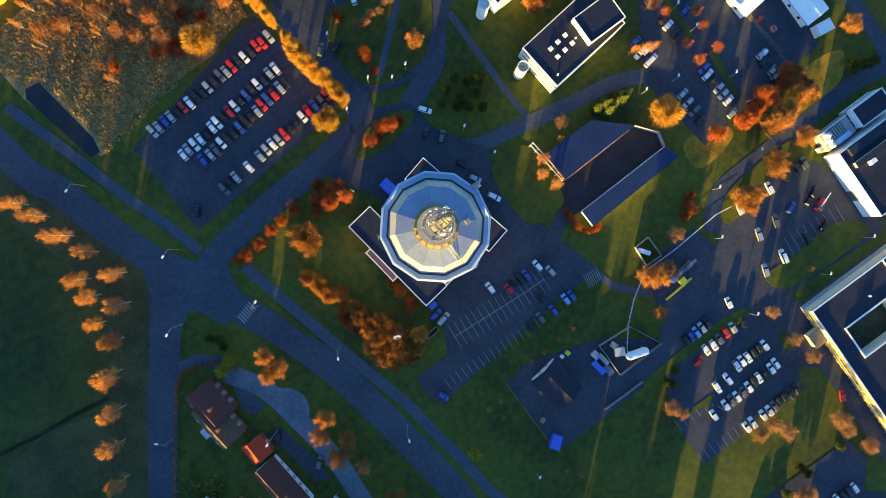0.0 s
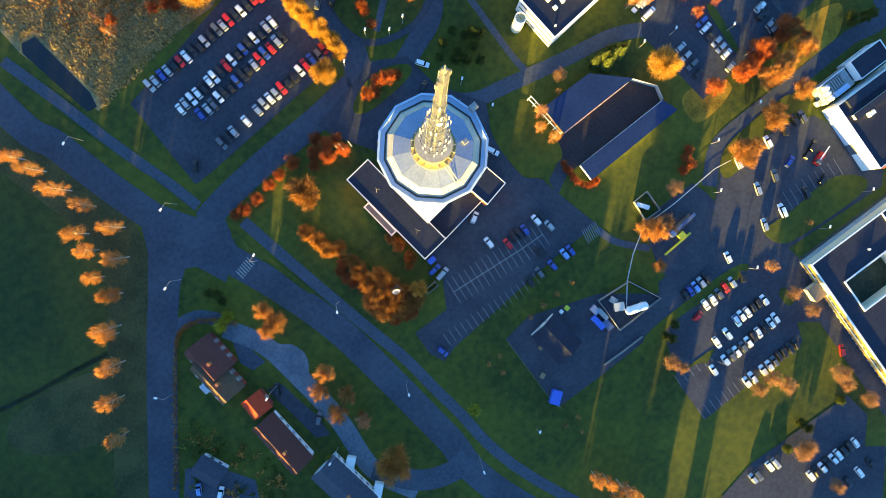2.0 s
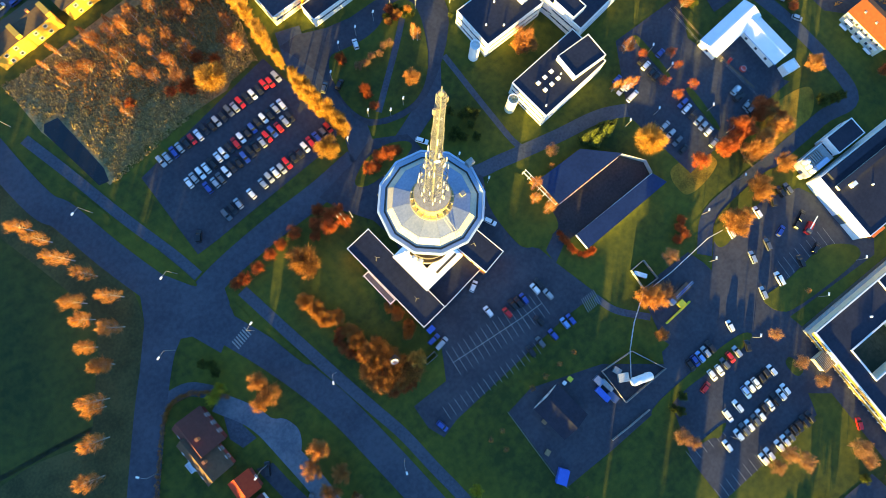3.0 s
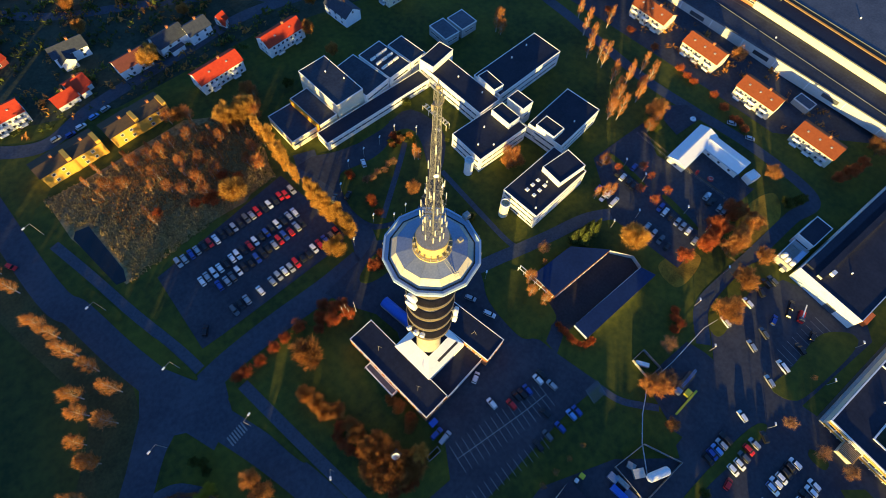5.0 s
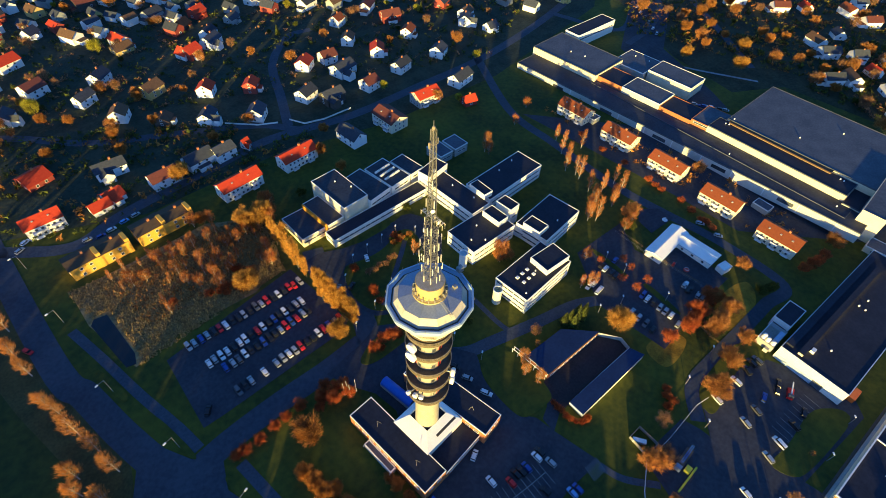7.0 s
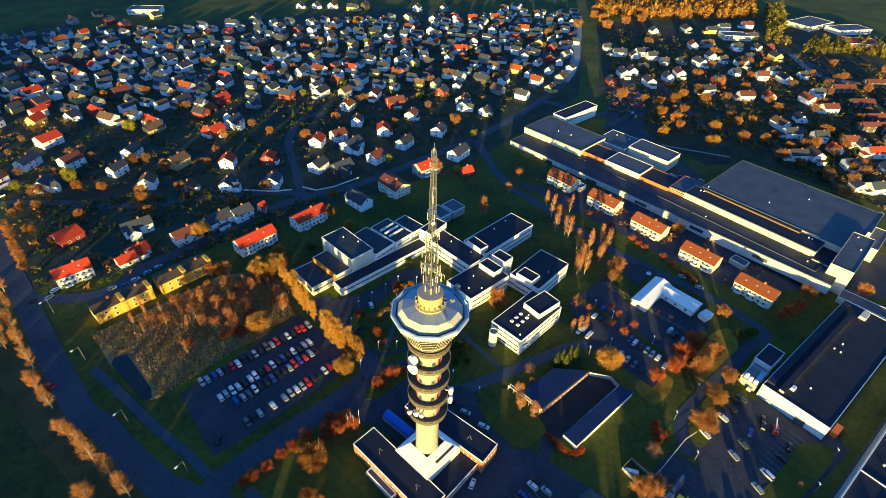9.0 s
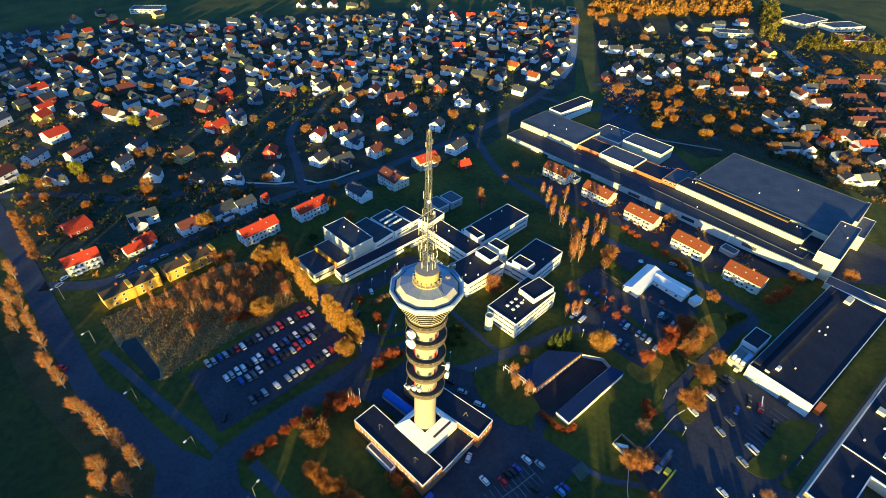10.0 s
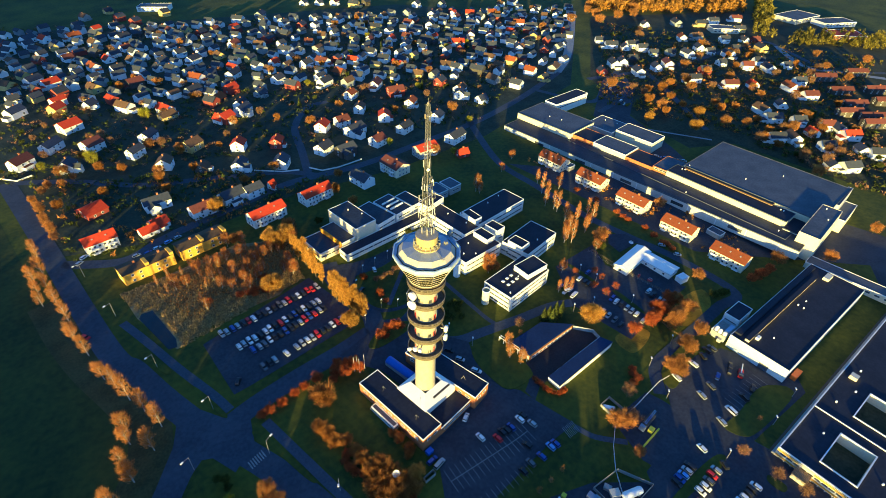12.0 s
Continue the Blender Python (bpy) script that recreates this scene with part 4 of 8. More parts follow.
tier("store_hall", 122, 198, 20.8, 34, 10.6, "long upper tier with a bright pale wall", CREAM, ROOFFELT, lean=-4.4, vents=4, trim=ROOFGREY)
tier("store_hall", 129, 186, 31.5, 36, 11.3, "brown timber edged tier of the shopping hall", HEDGEW, BROWNROOF, lean=-3.6, trim=BROWNROOF)
tier("store_hall", 127, 211, 34, 90, 12.0, "vast flat grey roof of the shopping hall", CREAM, ROOFGREY, lean=-4.0, vents=3, trim=ROOFGREY)
tier("store_hall", 206.8, 217.5, 7.5, 49, 15.0, "tall cream end block of the shopping hall", CREAM, ROOFGREY, vents=2, trim=CREAM)
tier("store_hall", 198.2, 206.7, 14, 35.4, 9.3, "low dark-roofed corner of the shopping hall", PANELWALL, ROOFFELT, trim=ROOFGREY)
tier("store_hall", 211.2, 214, 58, 88, 13.4, "pale end wall of the big hall roof", PANELWALL, ROOFGREY, trim=PANELWALL)
tier("store_hall", 214.2, 221, 52, 78, 8.5, "lean-to at the end of the shopping hall", CREAM, ROOFGREY)
tier("store_hall", 217, 300, 0.5, 9, 4.2, "low pale store row beyond the shopping hall", CREAM, ROOFGREY, bands=(2.4,), sides="s", win=(2.4, 1.1, 4.4))
tier("long_store", 66, 96, 50, 68, 8, "pale store building with grey flat roof", CREAM, ROOFGREY)
tier("long_store", 42, 65, 46, 69, 6, "low blue-grey flat-roofed store", GREY, ROOFGREY, vents=2)
block("garage_row", ((206.8, -14.3), (201.1, -15.2), (200.6, -23.5)), 3.0, "low pale garage row behind the apartment houses", GREY, ROOFGREY, category="garage")
block("garage_row", ((195.8, 88.2), (189.7, 86.2), (189.8, 78.7)), 3.0, "low pale garage row behind the apartment houses", GREY, ROOFGREY, category="garage")
block("white_office", ((256, 156.8), (254.2, 145), (295.8, 145.6)), 9, "white flat-roofed office building beside the street", WHITE, ROOFFELT, bands=(5.5,))

# ---- pitched-roof houses ----
def gable_roof(bm, L, W, z, rise, over=0.45, thick=0.22, off=0.0):
    """Two roof slabs with overhang; the ridge runs along x."""
    x = L / 2 + over
    for s in (1, -1):
        y1 = s * (W / 2 + over)
        z1 = z - over * rise / (W / 2 - s * off)
        lo = [bm.verts.new(p) for p in ((-x, y1, z1), (x, y1, z1), (x, off, z + rise), (-x, off, z + rise))]
        hi = [bm.verts.new((v.co.x, v.co.y, v.co.z + thick)) for v in lo]
        for f in ((0, 1, 2, 3), (4, 5, 6, 7), (0, 1, 5, 4), (1, 2, 6, 5), (2, 3, 7, 6), (3, 0, 4, 7)):
            v = lo + hi
            bm.faces.new([v[i] for i in f])
    bmesh.ops.recalc_face_normals(bm, faces=list(bm.faces))
    return bm


def gable_wall(L, W, z, rise, off=0.0):
    bm = bmesh.new()
    base = [bm.verts.new(p) for p in ((-L / 2, -W / 2, -1.5), (L / 2, -W / 2, -1.5), (L / 2, W / 2, -1.5), (-L / 2, W / 2, -1.5))]
    top = [bm.verts.new((v.co.x, v.co.y, z)) for v in base]
    r = [bm.verts.new((-L / 2, off, z + rise)), bm.verts.new((L / 2, off, z + rise))]
    bm.faces.new((base[0], base[1], top[1], top[0]))
    bm.faces.new((base[2], base[3], top[3], top[2]))
    bm.faces.new((base[1], base[2], top[2], r[1], top[1]))
    bm.faces.new((base[3], base[0], top[0], r[0], top[3]))
    bmesh.ops.recalc_face_normals(bm, faces=list(bm.faces))
    return bm


def house(x, y, turn, L, W, z, rise, wall, roof, label, name="house", floors=2, gap=2.6, chimney=True, wing=False, balcony=0, dormer=0, group="", category="house", porch=False, off=0.0, party=False):
    e = thing(name, x, y, turn, label, category, group)
    part("wall", gable_wall(L, W, z, rise, off), wall, e)
    part("roof", gable_roof(bmesh.new(), L, W, z, rise, off=off), roof, e)
    if chimney:
        cb = box(-0.45, 0.45, -0.35, 0.35, z + rise * 0.5, z + rise + 1.1)
        add_box(cb, -0.55, 0.55, -0.45, 0.45, z + rise + 1.1, z + rise + 1.3)
        bmesh.ops.translate(cb, verts=cb.verts, vec=(L * 0.12, 0.2, 0))
        part("chimney", cb, BRICK, e)
    for k in range(floors):
        windows(e, L, W, 1.5 + k * (z - 0.4) / floors, 1.1, 1.2, gap, "s" if "suburb" in group else "sn")
        windows(e, L, W, 1.5 + k * (z - 0.4) / floors, 1.1, 1.2, gap * 1.2, "w" if "suburb" in group else "ew")
    if rise > 2.2:
        me = pane_mesh(1.0, 1.1, TRIM)
        shared("window", me, e, pose(L / 2, 0, z + rise * 0.35, 0, 0, -90))
        shared("window", me, e, pose(-L / 2, 0, z + rise * 0.35, 0, 0, 90))
    if wing:
        wb = gable_wall(W * 0.55, L * 0.4, z * 0.8, rise * 0.7)
        bmesh.ops.rotate(wb, verts=wb.verts, matrix=Matrix.Rotation(math.pi / 2, 3, "Z"))
        bmesh.ops.translate(wb, verts=wb.verts, vec=(-L * 0.2, -W / 2 - W * 0.2, 0))
        part("side_wing", wb, wall, e)
        rb = gable_roof(bmesh.new(), W * 0.6, L * 0.4, z * 0.8, rise * 0.7)
        bmesh.ops.rotate(rb, verts=rb.verts, matrix=Matrix.Rotation(math.pi / 2, 3, "Z"))
        bmesh.ops.translate(rb, verts=rb.verts, vec=(-L * 0.2, -W / 2 - W * 0.17, 0))
        part("side_roof", rb, roof, e)
    for k in range(balcony):
        bx = (k - (balcony - 1) / 2) * L / max(balcony, 1)
        for zz in (0.4, 3.1)[:floors]:
            bm = box(bx - 1.7, bx + 1.7, -W / 2 - 1.5, -W / 2, zz, zz + 0.15)
            add_box(bm, bx - 1.7, bx + 1.7, -W / 2 - 1.5, -W / 2 - 1.42, zz + 0.15, zz + 1.1)
            add_box(bm, bx - 1.7, bx - 1.62, -W / 2 - 1.42, -W / 2, zz + 0.15, zz + 1.1)
            add_box(bm, bx + 1.62, bx + 1.7, -W / 2 - 1.42, -W / 2, zz + 0.15, zz + 1.1)
            part("balcony", bm, WOODWHITE, e)
    for k in range(dormer):
        bx = (k - (dormer - 1) / 2) * L / (dormer + 0.4)
        part("roof_window", box(bx - 0.4, bx + 0.4, -W * 0.27, -W * 0.19, z + rise * 0.5, z + rise * 0.68), GREY, e)
    if party:
        part("party_wall", box(L / 2 - 1.3, L / 2 + 0.5, -W / 2 - 0.35, 0.6, -1.0, z + rise + 0.5), wall, e, "yellow party wall rising above the roof")
    if porch:
        part("porch", box(-L * 0.25, L * 0.2, -W / 2 - 2.4, -W / 2 - 0.03, -1, 2.6), WOODWHITE, e)
        part("porch_roof", box(-L * 0.27, L * 0.22, -W / 2 - 2.6, -W / 2 - 0.03, 2.6, 2.8), roof, e)
    return e


# apartment houses in a row beside the shopping hall
for (x, y), rt in zip(((188.3, 91.4), (188.9, 59.4), (189.2, 27.9), (188, -4.5), (187.2, -36)), (ORANGE,) * 5):
    house(x, y, -89, 19, 10.5, 5.7, 2.9, CREAM, rt, "cream apartment house with orange tiled roof and balconies", "apartment_house", 2, 2.6, True, False, 3, 3, "apartment houses in a row")

# apartment houses by the field
for (x, y), (u, v), L, W, wl, rf, lab in (
        ((5.4, 151.6), (16.0, 152.9), 21, 9.0, WHITE, RED, "white apartment house with bright red tiled roof"),
        ((38.2, 153.4), (48, 154.6), 19.5, 9.0, WHITE, RED, "white apartment house with red tiled roof"),
        ((-74.4, 180.6), (-67, 181.0), 15.5, 9, WHITE, RED, "white row house with red tiled roof and roof windows"),
        ((96.6, 151.5), (97.2, 142), 17, 12, CREAM, MAROON, "cream house with dark red hipped roof"),
        ((127.5, 157.5), (136.6, 157.4), 16, 10, GREY, RED, "grey-green house with red roof")):
    house(x, y, math.degrees(math.atan2(v - y, u - x)), L, W, 6.0, 2.8, wl, rf, lab, "apartment_house", 2, 2.4, True, False, 2, 2)
for (x, y), (u, v) in (((-39.9, 147.4), (-33.5, 148.2)), ((-27.6, 148.5), (-20.8, 149.3)), ((-68.0, 145.2), (-61.6, 146.0)), ((-56.0, 146.4), (-50.0, 147.1))):
    house(x, y, math.degrees(math.atan2(v - y, u - x)), 12.2, 9.0, 6.4, 1.2, YELLOW, TERRACEROOF, "yellow rendered terrace house with low brown roof", "terrace_house", 2, 3.9, True, False, 0, 0, "yellow terrace houses", party=True)

# single houses near the field and streets: place, a point along the ridge, length, width, wall, roof
NEAR = [
    ((-70, 218), (-66, 219.4), 12, 12, WOODRED, RED, "single-storey house with a broad red roof"),
    ((-44.6, 182), (-40.8, 182.8), 8.5, 8.5, WOODWHITE, RED, "white house with bright red roof"),
    ((-51.6, 177.5), (-47.5, 178.2), 9, 6.5, WOODWHITE, RED, "low white annexe with red roof"),
    ((-39.2, 202), (-31.9, 202), 14.5, 8, WOODWHITE, DARKROOF, "long white house with dark roof"),
    ((-21, 178.9), (-15.1, 179.6), 14, 8, WOODWHITE, MAROON, "white house with brown-red roof"),
    ((-2.2, 182.1), (5.5, 183.5), 14, 9, WOODWHITE, DARKROOF, "white house with dark roof and terraces"),
    ((10.4, 180.6), (15.6, 181.5), 11, 8, WOODWHITE, DARKROOF, "white house with dark roof"),
    ((70.6, 151.5), (71.6, 142.9), 15, 9, WOODWHITE, DARKROOF, "white house with dark blue roof"),
    ((22.8, 181), (25.1, 181.8), 4, 4, WOODWHITE, RED, "tiny white shed with red roof"),
    ((-91.6, 302.3), (-86.8, 305.4), 13, 9, WOODWHITE, MAROON, "white house with brown-red roof"),
    ((-71.8, 317.2), (-65.8, 322.3), 14, 8, WOODWHITE, DARKROOF, "white house with dark roof"),
    ((-55.4, 344.3), (-48.1, 347.3), 14, 11, WOODWHITE, RED, "white house with broad red roof"),
    ((-50.1, 302.8), (-43.8, 305.6), 12, 11, WOODWHITE, MAROON, "white house with brown-red roof"),
    ((-69.3, 279.4), (-65.3, 285.9), 9, 9, WOODWHITE, DARKROOF, "white house with dark roof"),
    ((-16.1, 293.4), (-9.1, 299.7), 11, 9, WOODWHITE, DARKROOF, "white house with black roof"),
    ((-30.2, 274.3), (-25.7, 277.1), 11, 7, WOODWHITE, DARKROOF, "white house with grey roof"),
    ((-20, 246.6), (-16.8, 251.9), 9, 9, WOODWHITE, BROWNROOF, "white house with brown roof and veranda"),
    ((-2.2, 229), (0.6, 232.6), 8, 8, WOODDARK, BROWNROOF, "dark timber house with veranda"),
    ((17.3, 214.9), (21, 218.9), 10, 8, WOODWHITE, DARKROOF, "white house with blue-grey roof"),
    ((28.5, 242.8), (33.4, 249), 9, 9, WOODWHITE, RED, "white house with steep orange-red roof"),
    ((40.6, 202.4), (46.1, 208.3), 10, 9, WOODWHITE, DARKROOF, "white house with dark roof"),
    ((51.5, 230.7), (55.7, 235.5), 9, 8, WOODRED, RED, "dark red house with red roof"),
    ((3.4, 261.9), (10.6, 265.3), 12, 9, WOODYEL, BROWNROOF, "ochre house with grey-brown roof"),
    ((56.2, 297.7), (63, 302.4), 13, 9, WOODWHITE, DARKROOF, "white house with dark roof"),
    ((7.1, 325), (14, 326.6), 12, 9, WOODYEL, BROWNROOF, "yellow house with brown roof"),
    ((39.8, 291.3), (46.4, 294.2), 11, 9, WOODRED, RED, "red timber house with red roof"),
    ((90.1, 234.4), (96.5, 239.6), 10, 9, WOODWHITE, RED, "white house with red roof"),
    ((106.6, 233.2), (110.1, 233.2), 10, 9, WOODWHITE, MAROON, "pale house with maroon hipped roof"),
    ((106.3, 214.7), (113.6, 216.6), 14, 11, WOODWHITE, DARKROOF, "white modern house with dark roof and terrace"),
    ((138, 221.5), (142.4, 227.7), 10, 9, WOODWHITE, RED, "white house with red roof"),
    ((109.5, 190), (114.2, 191), 10, 9, WOODWHITE, MAROON, "white house with maroon roof"),
    ((138.2, 195.5), (144, 197.4), 12, 8, WOODWHITE, DARKROOF, "white house with dark roof"),
    ((72.8, 202.8), (78.3, 205.1), 11, 9, WOODWHITE, DARKROOF, "white house with dark roof"),
    ((83.6, 191.3), (87.5, 191.6), 13, 9, WOODDARK, DARKROOF, "dark flat-pitched house with pale balconies"),
    ((158.7, 160.7), (165.9, 162.4), 15, 9, WOODWHITE, DARKROOF, "white house with dark roof and gables"),
    ((146.8, 140), (150.5, 139.3), 8, 7, WOODRED, RED, "small dark house with bright red roof"),
    ((170.3, 195.9), (177.8, 199.8), 10, 9, WOODWHITE, DARKROOF, "white house with dark roof"),
    ((171.2, 230.5), (178.7, 235.4), 10, 8, WOODWHITE, ORANGE, "white house with orange roof"),
    ((216.5, 219.9), (225.1, 226.5), 10, 9, WOODWHITE, DARKROOF, "white house with dark roof"),
    ((131, 246), (137.5, 252.6), 9, 8, WOODWHITE, BROWNROOF, "white house with brown roof"),
    ((140.6, 274.4), (147.1, 277.5), 9, 8, WOODWHITE, ORANGE, "white house with orange roof"),
    ((175.8, 257.9), (182.1, 256.5), 14, 9, WOODRED, MAROON, "dark red timber house"),
]
for k, ((x, y), (u, v), L, W, wl, rf, lab) in enumerate(NEAR):
    low = L < 9 or "single" in lab or "low" in lab
    house(x, y, math.degrees(math.atan2(v - y, u - x)), L, W, 3.0 if low else 5.2, 2.6 if W < 9 else 3.0, wl, rf, lab, "house",
          1 if low else 2, 4.4, L > 5, k % 5 == 3, 0, 0, "houses of the suburb", porch=k % 4 == 1)

# two houses by the drive
def house_on(a, b, c, z, rise, wall, roof, label, off=0.0, **kw):
    """A house over three eaves corners, its ridge along b-c, moved by off towards a."""
    x, y, L, W, turn = frame_of(a, b, c)
    return house(x, y, turn, L, W, z, rise, wall, roof, label, off=off, **kw)


house_on((-86.6, 6.7), (-96.7, 5.8), (-96.3, -6.6), 3.6, 3.0, WOODRED, MAROON, "brown-red roofed house block with an orange lit gable edge", -2.1, gap=3.2)
house_on((-89.6, 1.5), (-98.7, 0.7), (-97.9, -14.6), 3.4, 3.2, WOODRED, BROWNROOF, "dark roofed house block with chimney and pale terrace", -1.6, gap=3.2, balcony=1)
house_on((-86.2, -17.9), (-93.1, -18.6), (-93.2, -25), 3.8, 2.4, WOODRED, RED, "small crimson roofed house block", -0.5, gap=3.2, chimney=False)
house_on((-87.6, -27.4), (-96, -27.6), (-95.3, -47.3), 3.8, 3.4, WOODWHITE, MAROON, "long house with dark roof and bright orange lower slope", -1.2, gap=3.2, dormer=2)
pav = dict(gap=5.2, chimney=False, name="pavilion", floors=1, category="pavilion")
for a, b, c in (((130.2, -8.4), (129, -0.6), (153.2, 1.2)), ((145.2, -6.6), (153.6, -6.4), (153.9, -23.8))):
    wing = house_on(a, b, c, 3.3, 1.1, WHITE, MEMBRANE, "bright white pavilion wing with pale membrane roof", **pav)
    _, _, pl, pw, _ = frame_of(a, b, c)
    part("eaves_board", parapet(pl + 1.1, pw + 1.1, 2.95, 3.12, 0.12), surf("sky_blue_board", (0.1, 0.35, 0.6), (0.14, 0.42, 0.68), 0.6, 0.6), wing, "sky blue eaves board")
    part("ridge_cap", box(-pl / 2 - 0.4, pl / 2 + 0.4, -0.25, 0.25, 4.55, 4.72), MEMBRANE, wing)
house(*(-116.3, -29.4), -70, 9, 7, 3.0, 2.0, WOODWHITE, DARKROOF, "small garage with dark blue roof", "garage", 1, 3.0, False, category="garage")
house(*(-85, -62), -83, 20, 10, 4.6, 2.6, WOODWHITE, DARKROOF, "house with dark roof and pale ridge", "house", 2, 2.7)
# service hut and yard
house(*(2.2, -68.3), -84, 13, 10.5, 3.2, 1.8, WHITE, ROOFFELT, "white service hut with dark ridged roof", "hut", 1, 2.8, False, category="hut")

# ---- the tower ----
GZ = ground(0, 0)
tower = thing("tower", 0, 0, 0, "round concrete telecommunication tower with galleries, glazed restaurant and lattice mast", "tower")
RISE = 1.034
tower.matrix_basis = pose(0, 0, GZ) @ Matrix.Diagonal((1, 1, RISE, 1))
part("shaft", lathe([(4.3, -2), (3.95, 10), (3.85, 62.5)], 48), SHAFTM, tower, "pale smooth concrete shaft")
DT = math.radians(3.0)
POSTS = {}


def rail_post(parent, x, y, z, material):
    """One thin railing post, all on one mesh."""
    if material.name not in POSTS:
        o = part("railing_post", rod((0, 0, 0), (0, 0, 0.85), 0.045, n=5), material, parent)
        POSTS[material.name] = o.data
    else:
        o = shared("railing_post", POSTS[material.name], parent)
    o.matrix_basis = pose(x, y, z)


for z in (27.7, 35.8, 43.7, 51.9, 59.2):
    g = part("gallery", lathe([(3.7, z - 0.9), (5.8, z - 0.6), (6.45, z), (6.55, z + 0.3), (6.55, z + 1.25), (6.45, z + 1.25), (6.4, z + 0.4), (3.7, z + 0.4)], 44), GALLERYM, tower, "brown clad gallery drum with open rail")
    for k in range(20):
        a = k * math.tau / 20
        rail_post(g, 6.5 * math.cos(a), 6.5 * math.sin(a), z + 1.2, RAILM)
    for zz in (1.55, 1.98):
        part("rail", lathe([(6.45, z + zz), (6.6, z + zz), (6.6, z + zz + 0.1), (6.45, z + zz + 0.1)], 44, 0, True), RAILM, g)
    for k in range(12):
        a = k * math.tau / 12 + 0.2
        m = pose(3.86 * math.cos(a), 3.86 * math.sin(a), z + 1.9, 0, 0, math.degrees(a) - 90)
        if k % 4 == 1:
            shared("door", pane_mesh(0.9, 2.0, RPAINT), tower, m, "red gallery door")
        elif k % 2 == 0:
            shared("window", pane_mesh(1.0, 1.4, STEEL), tower, m)
# window cone of the restaurant
N = 12
part("soffit", lathe([(3.85, 61.2), (5.7, 61.4), (6.3, 61.7), (6.3, 62.1), (5.7, 62.2), (3.9, 62.2)], 48), GALLERYM, tower, "dark underside of the restaurant")


def cone_point(k, r, z):
    a = DT + k * math.tau / N
    return Vector((r * math.cos(a), r * math.sin(a), z))


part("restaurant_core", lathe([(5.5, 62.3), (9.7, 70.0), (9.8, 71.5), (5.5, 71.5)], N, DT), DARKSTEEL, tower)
LEV = [(6.2 + 0.86 * k, 62.2 + 1.6 * k) for k in range(6)]
for k in range(N):
    for (r0, z0), (r1, z1) in zip(LEV, LEV[1:]):
        for s in range(4):
            u0, u1 = s / 4, (s + 1) / 4
            q = [cone_point(k, r0, z0).lerp(cone_point(k + 1, r0, z0), u0), cone_point(k, r0, z0).lerp(cone_point(k + 1, r0, z0), u1),
                 cone_point(k, r1, z1).lerp(cone_point(k + 1, r1, z1), u1), cone_point(k, r1, z1).lerp(cone_point(k + 1, r1, z1), u0)]
            bm = bmesh.new()
            bm.faces.new([bm.verts.new(p) for p in q])
            part("window_pane", bm, CONEGLASS, tower)
frame_bm = bmesh.new()
for k in range(N):
    for s in range(4):
        u = s / 4
        for (r0, z0), (r1, z1) in zip(LEV, LEV[1:]):
            add_rod(frame_bm, cone_point(k, r0, z0).lerp(cone_point(k + 1, r0, z0), u) * 1.005, cone_point(k, r1, z1).lerp(cone_point(k + 1, r1, z1), u) * 1.005, 0.13 if s == 0 else 0.055, n=4)
    for r, z in LEV:
        add_rod(frame_bm, cone_point(k, r, z), cone_point(k + 1, r, z), 0.055 if 63 < z < 70 else 0.15, n=4)
part("window_frame", frame_bm, CREAM, tower, "pale glazing bars of the restaurant cone")
part("ring_soffit", lathe([(10.5, 70.2), (10.75, 70.6), (10.7, 70.8), (10.3, 70.8)], N, DT), GREY, tower, "grey panels under the roof ring")
part("ring", lathe([(10.6, 70.7), (11.1, 71.3), (11.2, 72.3), (10.75, 72.4), (10.7, 71.9), (9.9, 71.7)], N, DT), RINGM, tower, "pale blue-white roof ring of twelve sides")
part("gutter", lathe([(9.4, 71.6), (10.35, 71.6), (10.35, 71.7), (9.4, 71.7)], N, DT, True), DARKSTEEL, tower)
# roof panels: steep outer facets and flatter inner ones
for k in range(N):
    for (r0, z0), (r1, z1), nm in (((9.5, 71.8), (8.0, 73.8), "roof_facet"), ((8.0, 73.8), (4.2, 74.6), "roof_panel")):
        bm = bmesh.new()
        q = [cone_point(k, r0, z0), cone_point(k + 1, r0, z0), cone_point(k + 1, r1, z1), cone_point(k, r1, z1)]
        mid = sum(q, Vector()) / 4
        q = [mid + (p - mid) * 0.993 for p in q]
        lowq = [p - Vector((0, 0, 0.1)) for p in q]
        v = [bm.verts.new(p) for p in q + lowq]
        for f in ((0, 1, 2, 3), (0, 4, 5, 1), (1, 5, 6, 2), (2, 6, 7, 3), (3, 7, 4, 0)):
            bm.faces.new([v[i] for i in f])
        bmesh.ops.recalc_face_normals(bm, faces=list(bm.faces))
        part(nm, bm, ROOFPANEL if nm == "roof_panel" else FACET, tower)
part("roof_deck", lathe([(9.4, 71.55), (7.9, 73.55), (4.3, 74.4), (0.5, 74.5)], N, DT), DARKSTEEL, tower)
part("plinth", lathe([(4.4, 74.2), (4.4, 74.9), (3.6, 75.0), (3.5, 75.1), (3.5, 78.15), (3.65, 78.25), (3.65, 78.6), (0.05, 78.6)], 32), OCHRE, tower, "round ochre concrete mast plinth")
part("plinth_deck", lathe([(3.5, 78.6), (3.5, 78.64), (0.05, 78.66)], 32), surf("stained_deck", (0.3, 0.25, 0.18), (0.5, 0.43, 0.34), 1.2, 0.85), tower, "stained concrete deck round the mast")
part("plinth_rail", lathe([(4.3, 75.7), (4.4, 75.7), (4.4, 75.8), (4.3, 75.8)], 32, 0, True), STEEL, tower)
